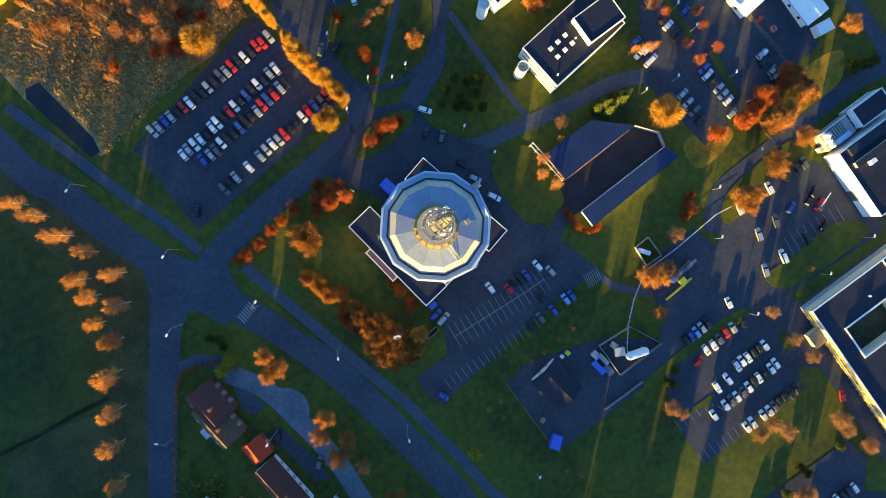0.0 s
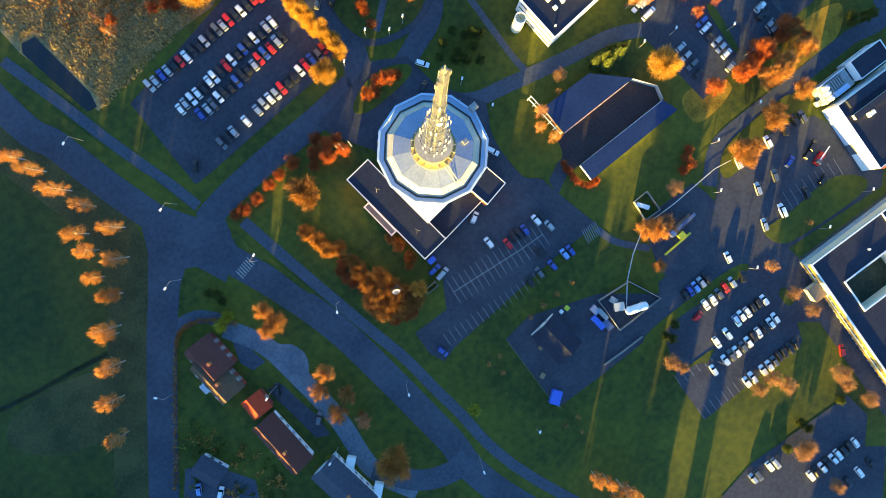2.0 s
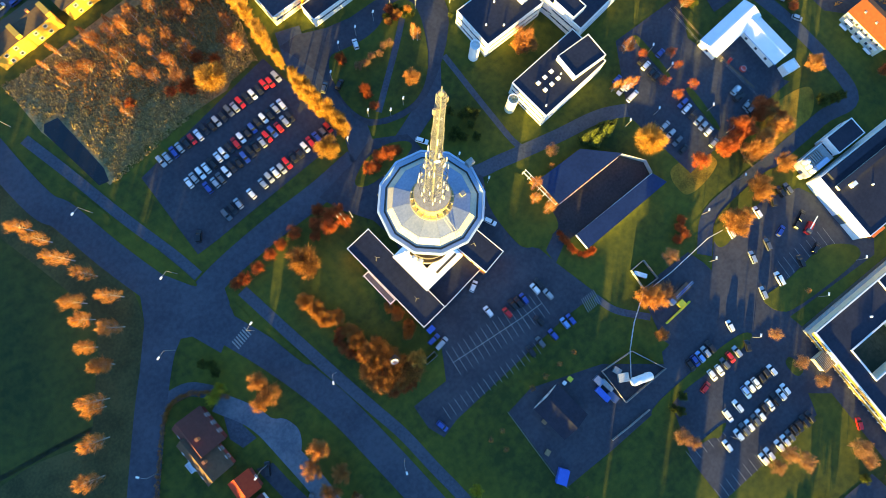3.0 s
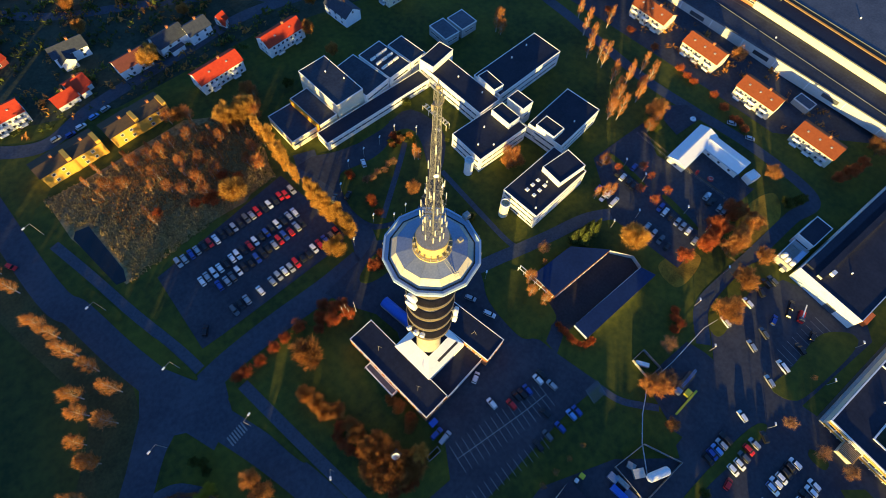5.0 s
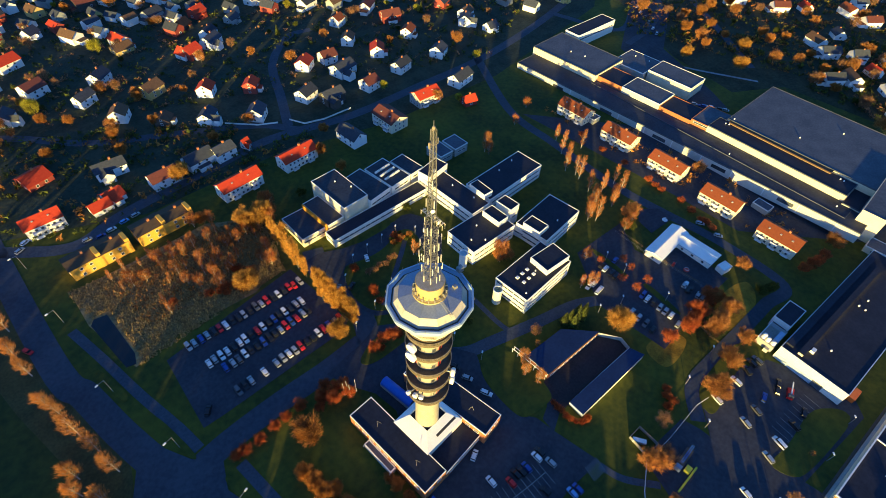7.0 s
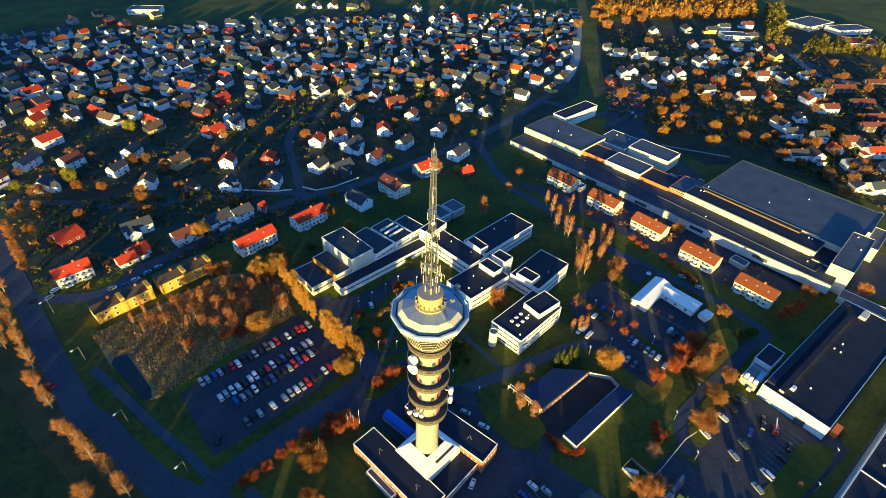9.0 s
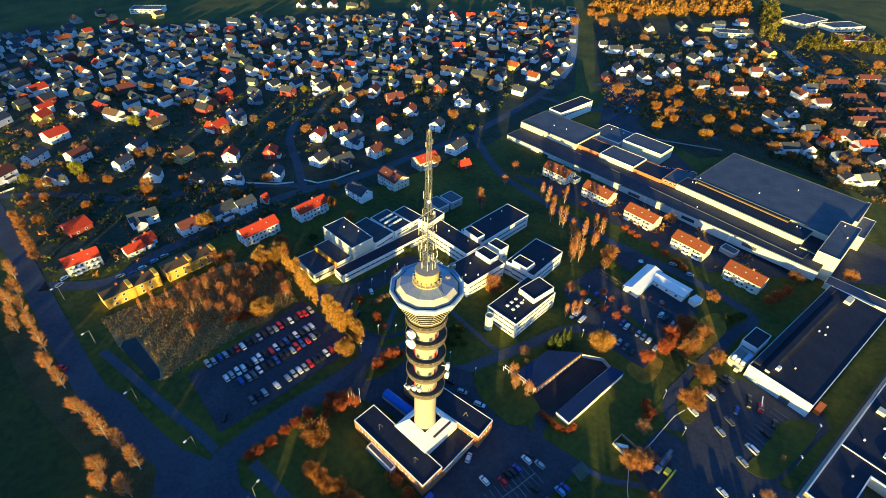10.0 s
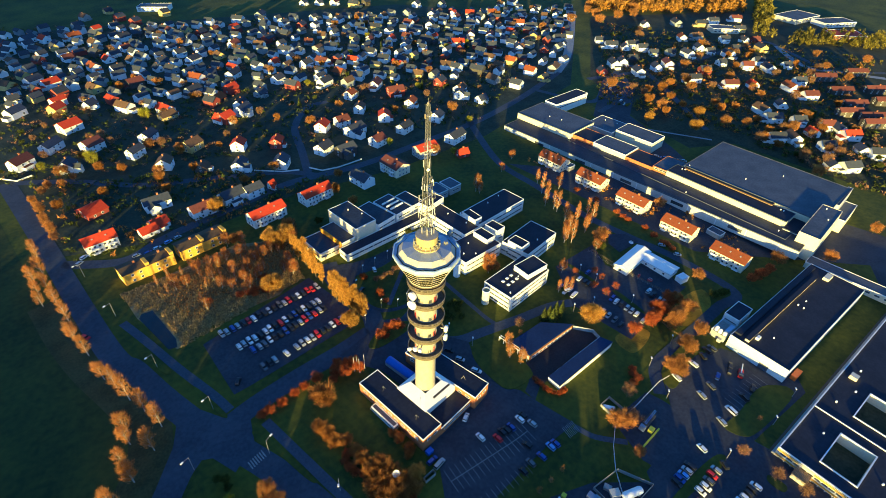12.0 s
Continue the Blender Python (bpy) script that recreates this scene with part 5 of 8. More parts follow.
for k in range(16):
    a = k * math.tau / 16
    rail_post(tower, 4.35 * math.cos(a), 4.35 * math.sin(a), 74.85, STEEL)
    rail_post(tower, 10.9 * math.cos(a), 10.9 * math.sin(a), 72.35, STEEL)
hatch_bm = box(5.0, 6.1, -3.4, -2.4, 74.0, 74.9, 0.06)
part("roof_hatch", hatch_bm, STEEL, tower)
ladder_bm = bmesh.new()
for s in (-0.3, 0.3):
    add_rod(ladder_bm, (s - 0.4, -8.9, 73.4), (s - 0.4, -4.4, 75.2), 0.05, n=4)
for k in range(10):
    y = -8.7 + k * 0.45
    add_rod(ladder_bm, (-0.7, y, 73.49 + k * 0.18), (-0.1, y, 73.49 + k * 0.18), 0.035, n=4)
part("roof_ladder", ladder_bm, STEEL, tower, "steel ladder on the roof slope")
for k in range(18):
    a = k * math.tau / 18 + 0.1
    fin = box(3.5, 4.3, -0.06, 0.06, 74.9, 76.0)
    bmesh.ops.rotate(fin, verts=fin.verts, matrix=Matrix.Rotation(a, 3, "Z"))
    part("plinth_bracket", fin, STEEL, tower)
part("window_cradle", box(10.4, 11.9, 0.8, 2.1, 72.4, 73.8), STEEL, tower, "window-cleaning cradle on the roof ring")


# lattice mast
def lattice(z0, z1, w0, w1, bays_n, r):
    bm = bmesh.new()
    def c(z, k):
        w = (w0 + (w1 - w0) * (z - z0) / (z1 - z0)) / 2
        sx, sy = ((1, 1), (-1, 1), (-1, -1), (1, -1))[k % 4]
        return Vector((sx * w, sy * w, z))
    for i in range(bays_n):
        a, b = z0 + (z1 - z0) * i / bays_n, z0 + (z1 - z0) * (i + 1) / bays_n
        for k in range(4):
            add_rod(bm, c(a, k), c(b, k), r, n=4)
            add_rod(bm, c(a, k), c(b, k + 1), r * 0.5, n=4)
            add_rod(bm, c(b, k), c(a, k + 1), r * 0.5, n=4)
            add_rod(bm, c(b, k), c(b, k + 1), r * 0.7, n=4)
    return bm


mast = tagged(new("lattice_mast"), "tall pale steel lattice mast crowded with antennas", "mast")
mast.matrix_world = pose(0, 0, GZ + 4.88, 0, 0, 8)
MT = 119.8 - GZ
part("mast_section", lattice(76.4, 97, 2.2, 1.9, 8, 0.07), MASTM, mast)
part("mast_section", lattice(97, 109, 1.3, 1.1, 8, 0.065), MASTM, mast)
part("mast_section", lattice(109, MT - 1.8, 1.0, 0.8, 9, 0.055), MASTM, mast)
part("mast_tip", rod((0, 0, MT - 1.8), (0, 0, MT), 0.1, 0.05, 8), MASTM, mast)
part("mast_core", rod((0, 0, 76.4), (0, 0, MT - 1.8), 0.12, 0.1, 8), MASTM, mast)
part("top_drum", lathe([(0.05, MT - 1.2), (0.3, MT - 1.3), (0.34, MT - 1.7), (0.3, MT - 2.2), (0.05, MT - 2.3)], 16), RAILM, mast)
top_bm = box(-0.55, 0.55, -0.55, 0.55, MT - 5.0, MT - 4.85)
for s in (-1, 1):
    add_box(top_bm, s * 1.1 - 0.15, s * 1.1 + 0.15, -0.15, 0.15, MT - 5.5, MT - 4.2)
    add_rod(top_bm, (0, 0, MT - 4.9), (s * 1.1, 0, MT - 4.9), 0.06)
part("top_platform", top_bm, RAILM, mast)
rr = random.Random(4)
panel = box(-0.1, 0.1, -0.07, 0.07, -1.1, 1.1)
pm = mesh_object("antenna_panel", panel, CONCRETE, mast)
pm.matrix_basis = pose(1.9, 0, 90, 0, 0, 90)
for ring_z, ring_r, cnt in ((79.0, 2.6, 8), (82.5, 2.8, 8), (86.0, 2.7, 8), (90.0, 2.5, 6), (94.5, 1.9, 5), (101.0, 1.2, 3), (106.0, 1.1, 2)):
    part("antenna_ring", lathe([(ring_r - 0.25, ring_z), (ring_r - 0.15, ring_z), (ring_r - 0.15, ring_z + 0.1), (ring_r - 0.25, ring_z + 0.1)], 16, 0, True), MASTM, mast)
    arms = bmesh.new()
    for k in range(4):
        a = k * math.tau / 4 + 0.4
        add_rod(arms, (0.6 * math.cos(a), 0.6 * math.sin(a), ring_z), (ring_r * math.cos(a), ring_r * math.sin(a), ring_z), 0.06, n=4)
    part("antenna_arm", arms, MASTM, mast)
    for k in range(cnt):
        a = k * math.tau / cnt + rr.random()
        shared("antenna_panel", pm.data, mast, pose(ring_r * math.cos(a), ring_r * math.sin(a), ring_z + rr.uniform(-0.3, 0.5), 0, 0, math.degrees(a) - 90))
for dz, a, r in ((93, 2.2, 0.6), (96, 5.0, 0.5), (100, 4.0, 0.5), (108, 0.6, 0.45)):
    d = lathe([(0.05, 0.25), (r * 0.6, 0.16), (r, 0), (r * 0.95, -0.05), (0.05, 0.12)], 16)
    o = part("small_dish", d, LAMPWHITE, mast)
    o.matrix_basis = pose(1.6 * math.cos(a), 1.6 * math.sin(a), dz, 90, 0, math.degrees(a) + 90)


def dish(x, y, z, toward, r, label):
    """A drum dish on a bracket, facing out from the shaft."""
    e = tagged(new("microwave_dish"), label, "dish antenna", "dishes on the tower")
    e.matrix_world = pose(x, y, z * RISE + GZ, 90, 0, toward + 90)
    part("drum", lathe([(r * 0.2, -0.9), (r * 0.9, -0.5), (r, -0.3), (r, 0.5), (r * 0.97, 0.55), (r * 0.7, 0.68), (0.02, 0.8)], 28), LAMPWHITE, e)
    part("bracket", rod((0, 0, -2.0), (0, 0, -0.6), 0.2), STEEL, e)
    return e


dish(-7.05, -1.47, 58.1, 192, 1.5, "large white drum dish on the gallery")
dish(-7.26, -1.42, 54.2, 191, 1.7, "large white drum dish on the gallery")
dish(4.47, -5.9, 39.3, -53, 1.35, "cream drum dish on the gallery rail")
dish(4.15, -6.13, 35.5, -56, 1.3, "cream drum dish on the gallery rail")
dish(-6.56, -2.14, 33.2, 198, 0.85, "small white dish on the gallery")
dish(-5.74, -3.82, 33.5, 214, 0.75, "small white dish on the gallery")
dish(-6.85, 0.81, 30.9, 173, 0.7, "small white dish on the gallery")

# foot buildings of the tower
wing_a = block("tower_wing", ((-19, 17.4), (-16, -18.6), (-6.5, -17.6)), 6.5, "brick office wing with dark flat roof and white coping", BRICK, bands=(4.2,), win=(1.8, 1.0, 3.6), trim=TRIM)
wing_b = block("tower_wing", ((16.7, 20.8), (20.2, -15.5), (11.2, -17.3)), 6.5, "brick office wing with dark flat roof and white coping", BRICK, bands=(4.2,), win=(1.8, 1.0, 3.6), trim=TRIM)
block("tower_terrace", ((-7.1, -9), (-6.4, -17.7), (12, -15.2)), 4.0, "low dark-roofed link between the brick wings", BRICK, ROOFFELT, bands=(1.8,))
hx, hy, hl, hw, ht = frame_of((-8.4, 6.1), (-8, -10), (8.8, -8.1))
foot = thing("tower_hall", hx, hy, ht, "white-roofed hall round the tower foot", "building")
part("wall", box(-hl / 2, hl / 2, -hw / 2, hw / 2, -2, 6.6), WHITE, foot)
bm = bmesh.new()
ix0, ix1, iy0, iy1 = -hl / 2 + 5.2, hl / 2 - 2.6, -hw / 2 + 5.2, hw / 2 - 2.6
lo = [bm.verts.new(p) for p in ((-hl / 2, -hw / 2, 6.7), (hl / 2, -hw / 2, 6.7), (hl / 2, hw / 2, 6.7), (-hl / 2, hw / 2, 6.7))]
hi = [bm.verts.new(p) for p in ((ix0, iy0, 8.3), (ix1, iy0, 8.3), (ix1, iy1, 8.3), (ix0, iy1, 8.3))]
wl = [bm.verts.new((v.co.x, v.co.y, 7.3)) for v in hi]
for k in range(4):
    q = (k + 1) % 4
    bm.faces.new((lo[k], lo[q], hi[q], hi[k]))
    bm.faces.new((hi[k], hi[q], wl[q], wl[k]))
part("sloping_roof", bm, MEMBRANE, foot, "white membrane roof slopes")
part("roof_well", box(ix0, ix1, iy0, iy1, 6.7, 7.3), ROOFFELT, foot, "dark well round the shaft")
sk = box(-2.0, 7.0, -hw / 2 + 1.6, -hw / 2 + 2.9, 6.9, 7.45)
part("skylight", sk, DARKSTEEL, foot, "long dark skylight slot")
for wing in (wing_a, wing_b):
    for u in (-0.32, 0.3):
        fr = bmesh.new()
        for sx, sy in ((-0.8, -0.6), (0.8, -0.6), (0, 0.9)):
            add_rod(fr, (sx, u * 30 + sy, 6.5), (0, u * 30, 8.4), 0.05, n=4)
        part("aerial_tripod", fr, STEEL, wing)
bcan = thing("barrel_canopy", *(-0.8, 15.5), 100, "blue barrel-vaulted canopy beside the tower", "canopy")
bm = bmesh.new()
prev = None
for k in range(11):
    a = math.pi * k / 10
    row = [bm.verts.new((x, 1.9 * math.cos(a), 2.0 + 1.9 * math.sin(a))) for x in (-7, 7)]
    if prev:
        bm.faces.new((prev[0], prev[1], row[1], row[0]))
    prev = row
part("vault", bm, BLUEM, bcan)
for x in (-7, 7):
    part("end_wall", box(x - 0.1, x + 0.1, -1.85, 1.85, -1, 2.6), GREY, bcan)
part("side_wall", box(-6.9, 6.9, -1.9, -1.8, -1, 2.0), GREY, bcan)
part("side_wall", box(-6.9, 6.9, 1.8, 1.9, -1, 2.0), GREY, bcan)
block("glazed_annexe", ((-20.6, 7.4), (-19.8, -5.6), (-17.7, -5.4)), 3.0, "low glazed annexe with grey roof along the wing", GREY, ROOFGREY, bands=(1.7,))

# ---- trees ----
TREES = {}


def twig_cloud(bm, pts, r, count, size, droop, rr, flat=1.0, width=0.07):
    """Fine twigs and leaves: narrow blades that point outward from the limb ends."""
    for _ in range(count):
        c, ax = rr.choice(pts)
        d = Vector((rr.gauss(0, 1), rr.gauss(0, 1), rr.gauss(0, 1) * flat))
        d = d.normalized() * r * rr.random() ** 0.5
        p = c + d
        w = (ax * 0.8 + d / max(r, 0.01) * 0.9 + Vector((rr.gauss(0, 0.4), rr.gauss(0, 0.4), rr.gauss(0, 0.4) - droop))).normalized()
        s = w.orthogonal().normalized()
        s = (Matrix.Rotation(rr.random() * 6.28, 3, w) @ s) * width * rr.uniform(0.6, 1.5)
        ln = size * rr.uniform(0.5, 1.5)
        bm.faces.new([bm.verts.new(q) for q in (p - s, p + s, p + w * ln)])


def make_tree(kind, seed, h, spread, leaf, form, bark, label, count=1100):
    """A trunk, limbs and a crown of fine twigs; form: round, column, birch, shrub, cone."""
    rr = random.Random(seed)
    e = tagged(new(kind), label, "tree" if form != "shrub" else "shrub")
    limbs = bmesh.new()
    ends = []
    if form == "cone":
        part("trunk", rod((0, 0, -0.5), (0, 0, h * 0.95), h * 0.02, 0.03, 6), bark, e)
        crown = bmesh.new()
        for k in range(count // 4):
            u = rr.random() ** 0.7
            z = h * (0.06 + 0.94 * (1 - u))
            rad = spread * u ** 0.8 * rr.uniform(0.75, 1.08)
            a = rr.random() * math.tau
            tip = Vector((rad * math.cos(a), rad * math.sin(a), z - rad * 0.25))
            root = Vector((rad * 0.3 * math.cos(a), rad * 0.3 * math.sin(a), z))
            side = Vector((-math.sin(a), math.cos(a), 0)) * (0.16 * spread * (0.5 + u))
            up = Vector((0, 0, 0.12 * spread))
            vs = [crown.verts.new(p) for p in (root, root.lerp(tip, 0.5) + side - up * rr.random(), tip, root.lerp(tip, 0.5) - side + up * rr.random())]
            crown.faces.new(vs)
        part("crown", crown, leaf, e)
        return e
    trunk_h = {"round": 0.24, "column": 0.12, "birch": 0.14, "slim": 0.1, "shrub": 0.08}[form] * h
    lean = Vector((rr.uniform(-0.03, 0.03), rr.uniform(-0.03, 0.03), 1))
    stems = 1 if form != "shrub" else 5
    for s in range(stems):
        base = Vector((rr.uniform(-0.4, 0.4), rr.uniform(-0.4, 0.4), -0.4)) * (0 if stems == 1 else spread * 0.6)
        base.z = -0.4
        top = base + lean * (h * (0.85 if form != "shrub" else 0.5)) + Vector((rr.uniform(-1, 1), rr.uniform(-1, 1), 0)) * spread * (0.1 if stems == 1 else 0.5)
        add_rod(limbs, base, top, max(0.05, h * 0.016), 0.03, 6)
        n = {"round": 26, "column": 26, "birch": 26, "slim": 24, "shrub": 9}[form]
        for k in range(n):
            u = (k + rr.random()) / n
            z0 = trunk_h / h + (1 - trunk_h / h) * u * 0.9
            st = base.lerp(top, min(1, z0 / 0.85)) if stems == 1 else base.lerp(top, 0.2 + 0.7 * u)
            a = k * 2.4 + rr.uniform(-0.4, 0.4)
            prof = {"round": math.sin(math.pi * min(1, 0.22 + 0.74 * u)), "column": 0.55 + 0.45 * math.sin(math.pi * u), "birch": 0.6 + 0.5 * math.sin(math.pi * min(1, u + 0.15)), "slim": 0.55 + 0.5 * math.sin(math.pi * min(1, u + 0.2)), "shrub": 0.9 - 0.2 * u}[form]
            reach = spread * prof * rr.uniform(0.75, 1.1)
            rise = {"round": 0.8, "column": 1.7, "birch": 1.4, "slim": 2.0, "shrub": 0.9}[form]
            d = Vector((math.cos(a), math.sin(a), rise * rr.uniform(0.6, 1.3)))
            en = st + d * reach * (0.85 if form != "column" else 0.6)
            add_rod(limbs, st, en, max(0.025, h * 0.005), 0.015, 4)
            for f in (0.45, 0.75, 1.0):
                ends.append((st.lerp(en, f), d.normalized()))
            for q in range(2):
                en2 = st.lerp(en, 0.55) + (d + Vector((rr.gauss(0, 0.7), rr.gauss(0, 0.7), rr.gauss(0, 0.4)))).normalized() * reach * 0.45
                add_rod(limbs, st.lerp(en, 0.5), en2, max(0.02, h * 0.003), 0.01, 3)
                ends.append((en2, d.normalized()))
    part("trunk", limbs, bark, e)
    crown = bmesh.new()
    reach = {"shrub": 0.3, "slim": 0.34, "round": 0.24, "birch": 0.3, "column": 0.26}[form] * spread
    number = int(count * {"shrub": 2.4, "round": 1.9, "slim": 1.4, "birch": 1.2}.get(form, 1.7))
    length = {"shrub": 0.2, "slim": 0.55, "round": 0.2, "birch": 0.34}.get(form, 0.26) * spread + 0.2
    droop = {"birch": -1.2, "slim": -2.0, "column": -0.9, "shrub": -0.6}.get(form, -0.45)
    twig_cloud(crown, ends, reach, number, length, droop, rr, width=0.024 + {"shrub": 0.012, "round": 0.007}.get(form, 0.011) * spread)
    part("crown", crown, leaf, e)
    return e


def prototypes():
    spec = {
        "birch": ("birch", 12.0, 2.3, "orange", "birch", BIRCHBARK, "slender birch with thin orange autumn twigs", 1350),
        "slim": ("birch", 11.5, 1.5, "slim", "slim", BIRCHBARK, "tall narrow birch with copper upright twigs", 620),
        "oak": ("broad_tree", 9.5, 4.6, "gold", "round", BARK, "broad bare tree with golden lit twigs", 4300),
        "bare": ("broad_tree", 8.5, 4.0, "tan", "round", BARK, "thin bare tree with tan twigs", 1300),
        "rust": ("broad_tree", 8.5, 4.0, "orange", "round", BARK, "round tree with orange-brown twigs", 2100),
        "brown": ("broad_tree", 8.0, 4.2, "brown", "round", BARK, "bare brown tree with dense twigs", 3600),
        "poplar": ("poplar", 14.5, 2.65, "gold", "column", BARK, "tall golden poplar of a close row", 3400),
        "shrub": ("shrub", 3.4, 2.2, "red", "shrub", BARK, "russet autumn shrub on grass", 1100),
        "bush": ("shrub", 5.0, 3.2, "brown", "shrub", BARK, "dense copper-brown thicket shrub", 2000),
        "maple": ("maple", 6.5, 3.4, "red", "round", BARK, "rounded tree with red-orange autumn twigs", 2100),
        "rusty": ("birch", 8.5, 2.7, "rusty", "birch", BIRCHBARK, "pale-stemmed young birch with rust-brown twigs", 1100),
        "redlet": ("maple", 4.2, 1.9, "red", "round", BARK, "small young tree with thin red twigs", 480),
        "sapling": ("sapling", 4.5, 1.3, "orange", "birch", BARK, "thin young tree with few orange twigs", 350),
        "spruce": ("spruce", 9, 2.3, "green", "cone", BARK, "dark green spruce lit yellow at its side", 1500),
        "pine": ("evergreen_shrub", 4.5, 2.4, "green", "round", BARK, "dark evergreen shrub with yellow-green tops", 1900),
        "lime": ("lime_tree", 6, 2.6, "lime", "round", BARK, "small tree with yellow-green leaves", 1500),
    }
    for key in spec:
        TREES[key] = (spec[key], {})


prototypes()


def plant(key, places, group="", scale=1.0, label=""):
    """Trees of one kind at the places; three grown forms of each kind take turns."""
    (kind, h, sp, leaf, form, bark, lab, cnt), made = TREES[key]
    rr = random.Random(len(places) * 13 + len(key))
    for k, (x, y) in enumerate(places):
        v = rr.randrange(3)
        if v not in made:
            f = (0.9, 1.0, 1.12)[v]
            made[v] = make_tree(kind, 31 * v + len(key), h * f, sp * (1.08, 1.0, 0.95)[v], LEAF[leaf], form, bark, lab, cnt)
            ob = made[v]
        else:
            ob = copy_thing(made[v], Matrix())
        s = scale * rr.uniform(0.88, 1.14)
        ob.scale = (s, s, s * rr.uniform(0.92, 1.1))
        ob.matrix_basis = pose(x, y, ground(x, y), 0, 0, rr.uniform(0, 360)) @ Matrix.Diagonal((*ob.scale, 1))
        tagged(ob, label, "", group)


plant("birch", [(-96.7, 86.6), (-94.1, 79.7), (-91.8, 70), (-89, 61.3), (-86.2, 50.5), (-96.4, 55.9), (-97.3, 50), (-91.4, 42.3), (-101.6, 42.2), (-100.7, 34.7), (-110, 25.1), (-100.5, 34.4), (-107.8, 26.6), (-114.5, 16.7), (-122.2, 8), (-128.8, -2.3)], "birches beside the meadow")
plant("birch", [(-102.2, 189.8), (-102.7, 171.7), (-102.8, 159.6), (-102, 146), (-100.2, 130), (-100.7, 115.3), (-98.4, 104.1)], "birches beside the meadow")
plant("rust", [(-67.6, 1), (-67.1, -4.2), (-71, -4.7), (-65.5, -27.5), (-70.6, -31), (-64.5, -38), (-70.8, -40.7)], "small trees by the drive", 0.8)
plant("bare", [(-65.9, -48.1)], "", 0.75)
plant("brown", [(-66.3, -66)], "", 1.5)
plant("oak", [(-4.2, 48.3), (86.8, -17), (-20.2, 92.9)], "golden trees")
plant("poplar", [(0.7, 68.2), (1.3, 63.8), (2, 60.2), (3.1, 56.3), (3.9, 53), (3.7, 50), (1.7, 112.7), (1.1, 106.9), (2.1, 100.7), (1.8, 94.2), (1.2, 88.8), (1.5, 82.9), (1.7, 74.2), (2.4, 68.7), (3.1, 62.5), (3.8, 57.8), (4.3, 53.4)], "poplar row")
plant("oak", [(-1, 123.7), (3.6, 124.5), (-4.7, 124.5), (-14.7, 174.5)], "", 0.9)
plant("shrub", [(-30.1, 33), (-35.9, 32.5), (-40.6, 32.6), (-46.7, 31.7), (-52.1, 31.2), (-55.7, 31)], "russet shrubs by the access road", 0.92)
plant("bush", [(-33.6, 22.2)], "", 1.55)
plant("maple", [(-22.6, 31.4), (-25.4, 27.8)], "russet trees by the flagpoles", 0.62)
plant("maple", [(-14.4, 30.1), (-20.2, 27.2), (-14.6, 26.2), (-17.6, 30.6)], "russet trees by the flagpoles", 0.72)
plant("shrub", [(-19.4, 34.2), (-23, 30.5)], "russet shrubs by the access road", 0.9)
plant("maple", [(11.4, 35.2), (8.4, 36.6), (3.0, 35.4)], "russet trees on the island", 0.78)
plant("shrub", [(14.6, 34.6), (5.6, 34.4)], "russet shrubs on the island", 0.8)
plant("bush", [(-41.3, 12.4), (-39.9, 8), (-39.7, 4), (-36.3, 2.2), (-35.4, -4.4), (-35.5, -7.7)], "copper thicket below the tower", 0.78)
plant("bush", [(-35.3, -13.8), (-32.2, -14.4), (-31.2, -17.4), (-38.2, -17.9), (-35, -20.7), (-33.2, -24.3), (-31.8, -27), (-38.4, -21.5), (-30.8, -20.5), (-28.9, -24.6), (-35.6, -16.8), (-36.6, -24.4), (-27.4, -27.6)], "copper thicket below the tower", 0.98)
plant("shrub", [(-40.6, -4.6), (-38.2, -2.3), (-40, -10.5), (-40.7, -7.7), (-38.2, -12.6), (-36.2, -28.7), (-33.4, -30.2), (-30.5, -30.6)], "russet shrubs of the thicket", 0.8)
plant("oak", [(-23.8, -25.1)], "", 0.62)
plant("bush", [(-21.2, -6.3), (-20.4, -9.6), (-19.4, -15.2), (-21.7, -17)], "copper shrubs along the wing", 0.62)
plant("birch", [(44.0, -4.4), (41.2, -8.3), (42.6, -13.4)], "birches on the island", 0.85)
plant("bare", [(57.2, 1.8)], "", 0.62)
plant("shrub", [(41.2, -22.6), (41.2, -24.6), (41.2, -26.6), (41.3, -28.6), (41.4, -30.6), (42.4, -32.6), (43.8, -34), (45.4, -34.5), (47, -34.2)], "clipped russet hedge round the shed end", 0.52)
plant("shrub", [(79.2, -46.2), (76.6, -47.9), (76.6, -50.3), (73.5, -50.4)], "low shrubs", 0.7)
plant("pine", [(33.1, 33.3), (37.6, 34.5), (35.4, 28.1), (40.3, 31.3), (42.8, 30.6), (40.7, 26.4), (44.4, 28.7), (39.4, 21.7), (32.7, 26.8), (29.5, 30.3), (35.7, 24.5)], "evergreen shrubs on the lawn", 0.75)
plant("spruce", [(70.2, -2.4), (73.5, -2.9), (76, -4.4), (79, -5.3), (80.9, -4.4), (72.9, -5.3), (78.2, -3)], "spruce group beside the lane", 1.0)
plant("maple", [(97.3, -34.3), (110, -35.7), (114.9, -35.8), (118.9, -35.4), (107.3, -36), (129.6, -32.8), (131.5, -35.3), (117.1, -32.8)], "red trees by the car park")
plant("rust", [(116.9, -43.3), (121, -42.8), (129.2, -41.9), (132.2, -43), (114.1, -43.6), (121.5, -54), (108.1, -53.4), (107.2, -56.3), (91.9, -56.6), (95.6, -58.3), (91.7, -60.2)], "orange trees by the lane", 0.9)
plant("bare", [(64.9, -52.6), (56.3, -60.6)], "", 0.7)
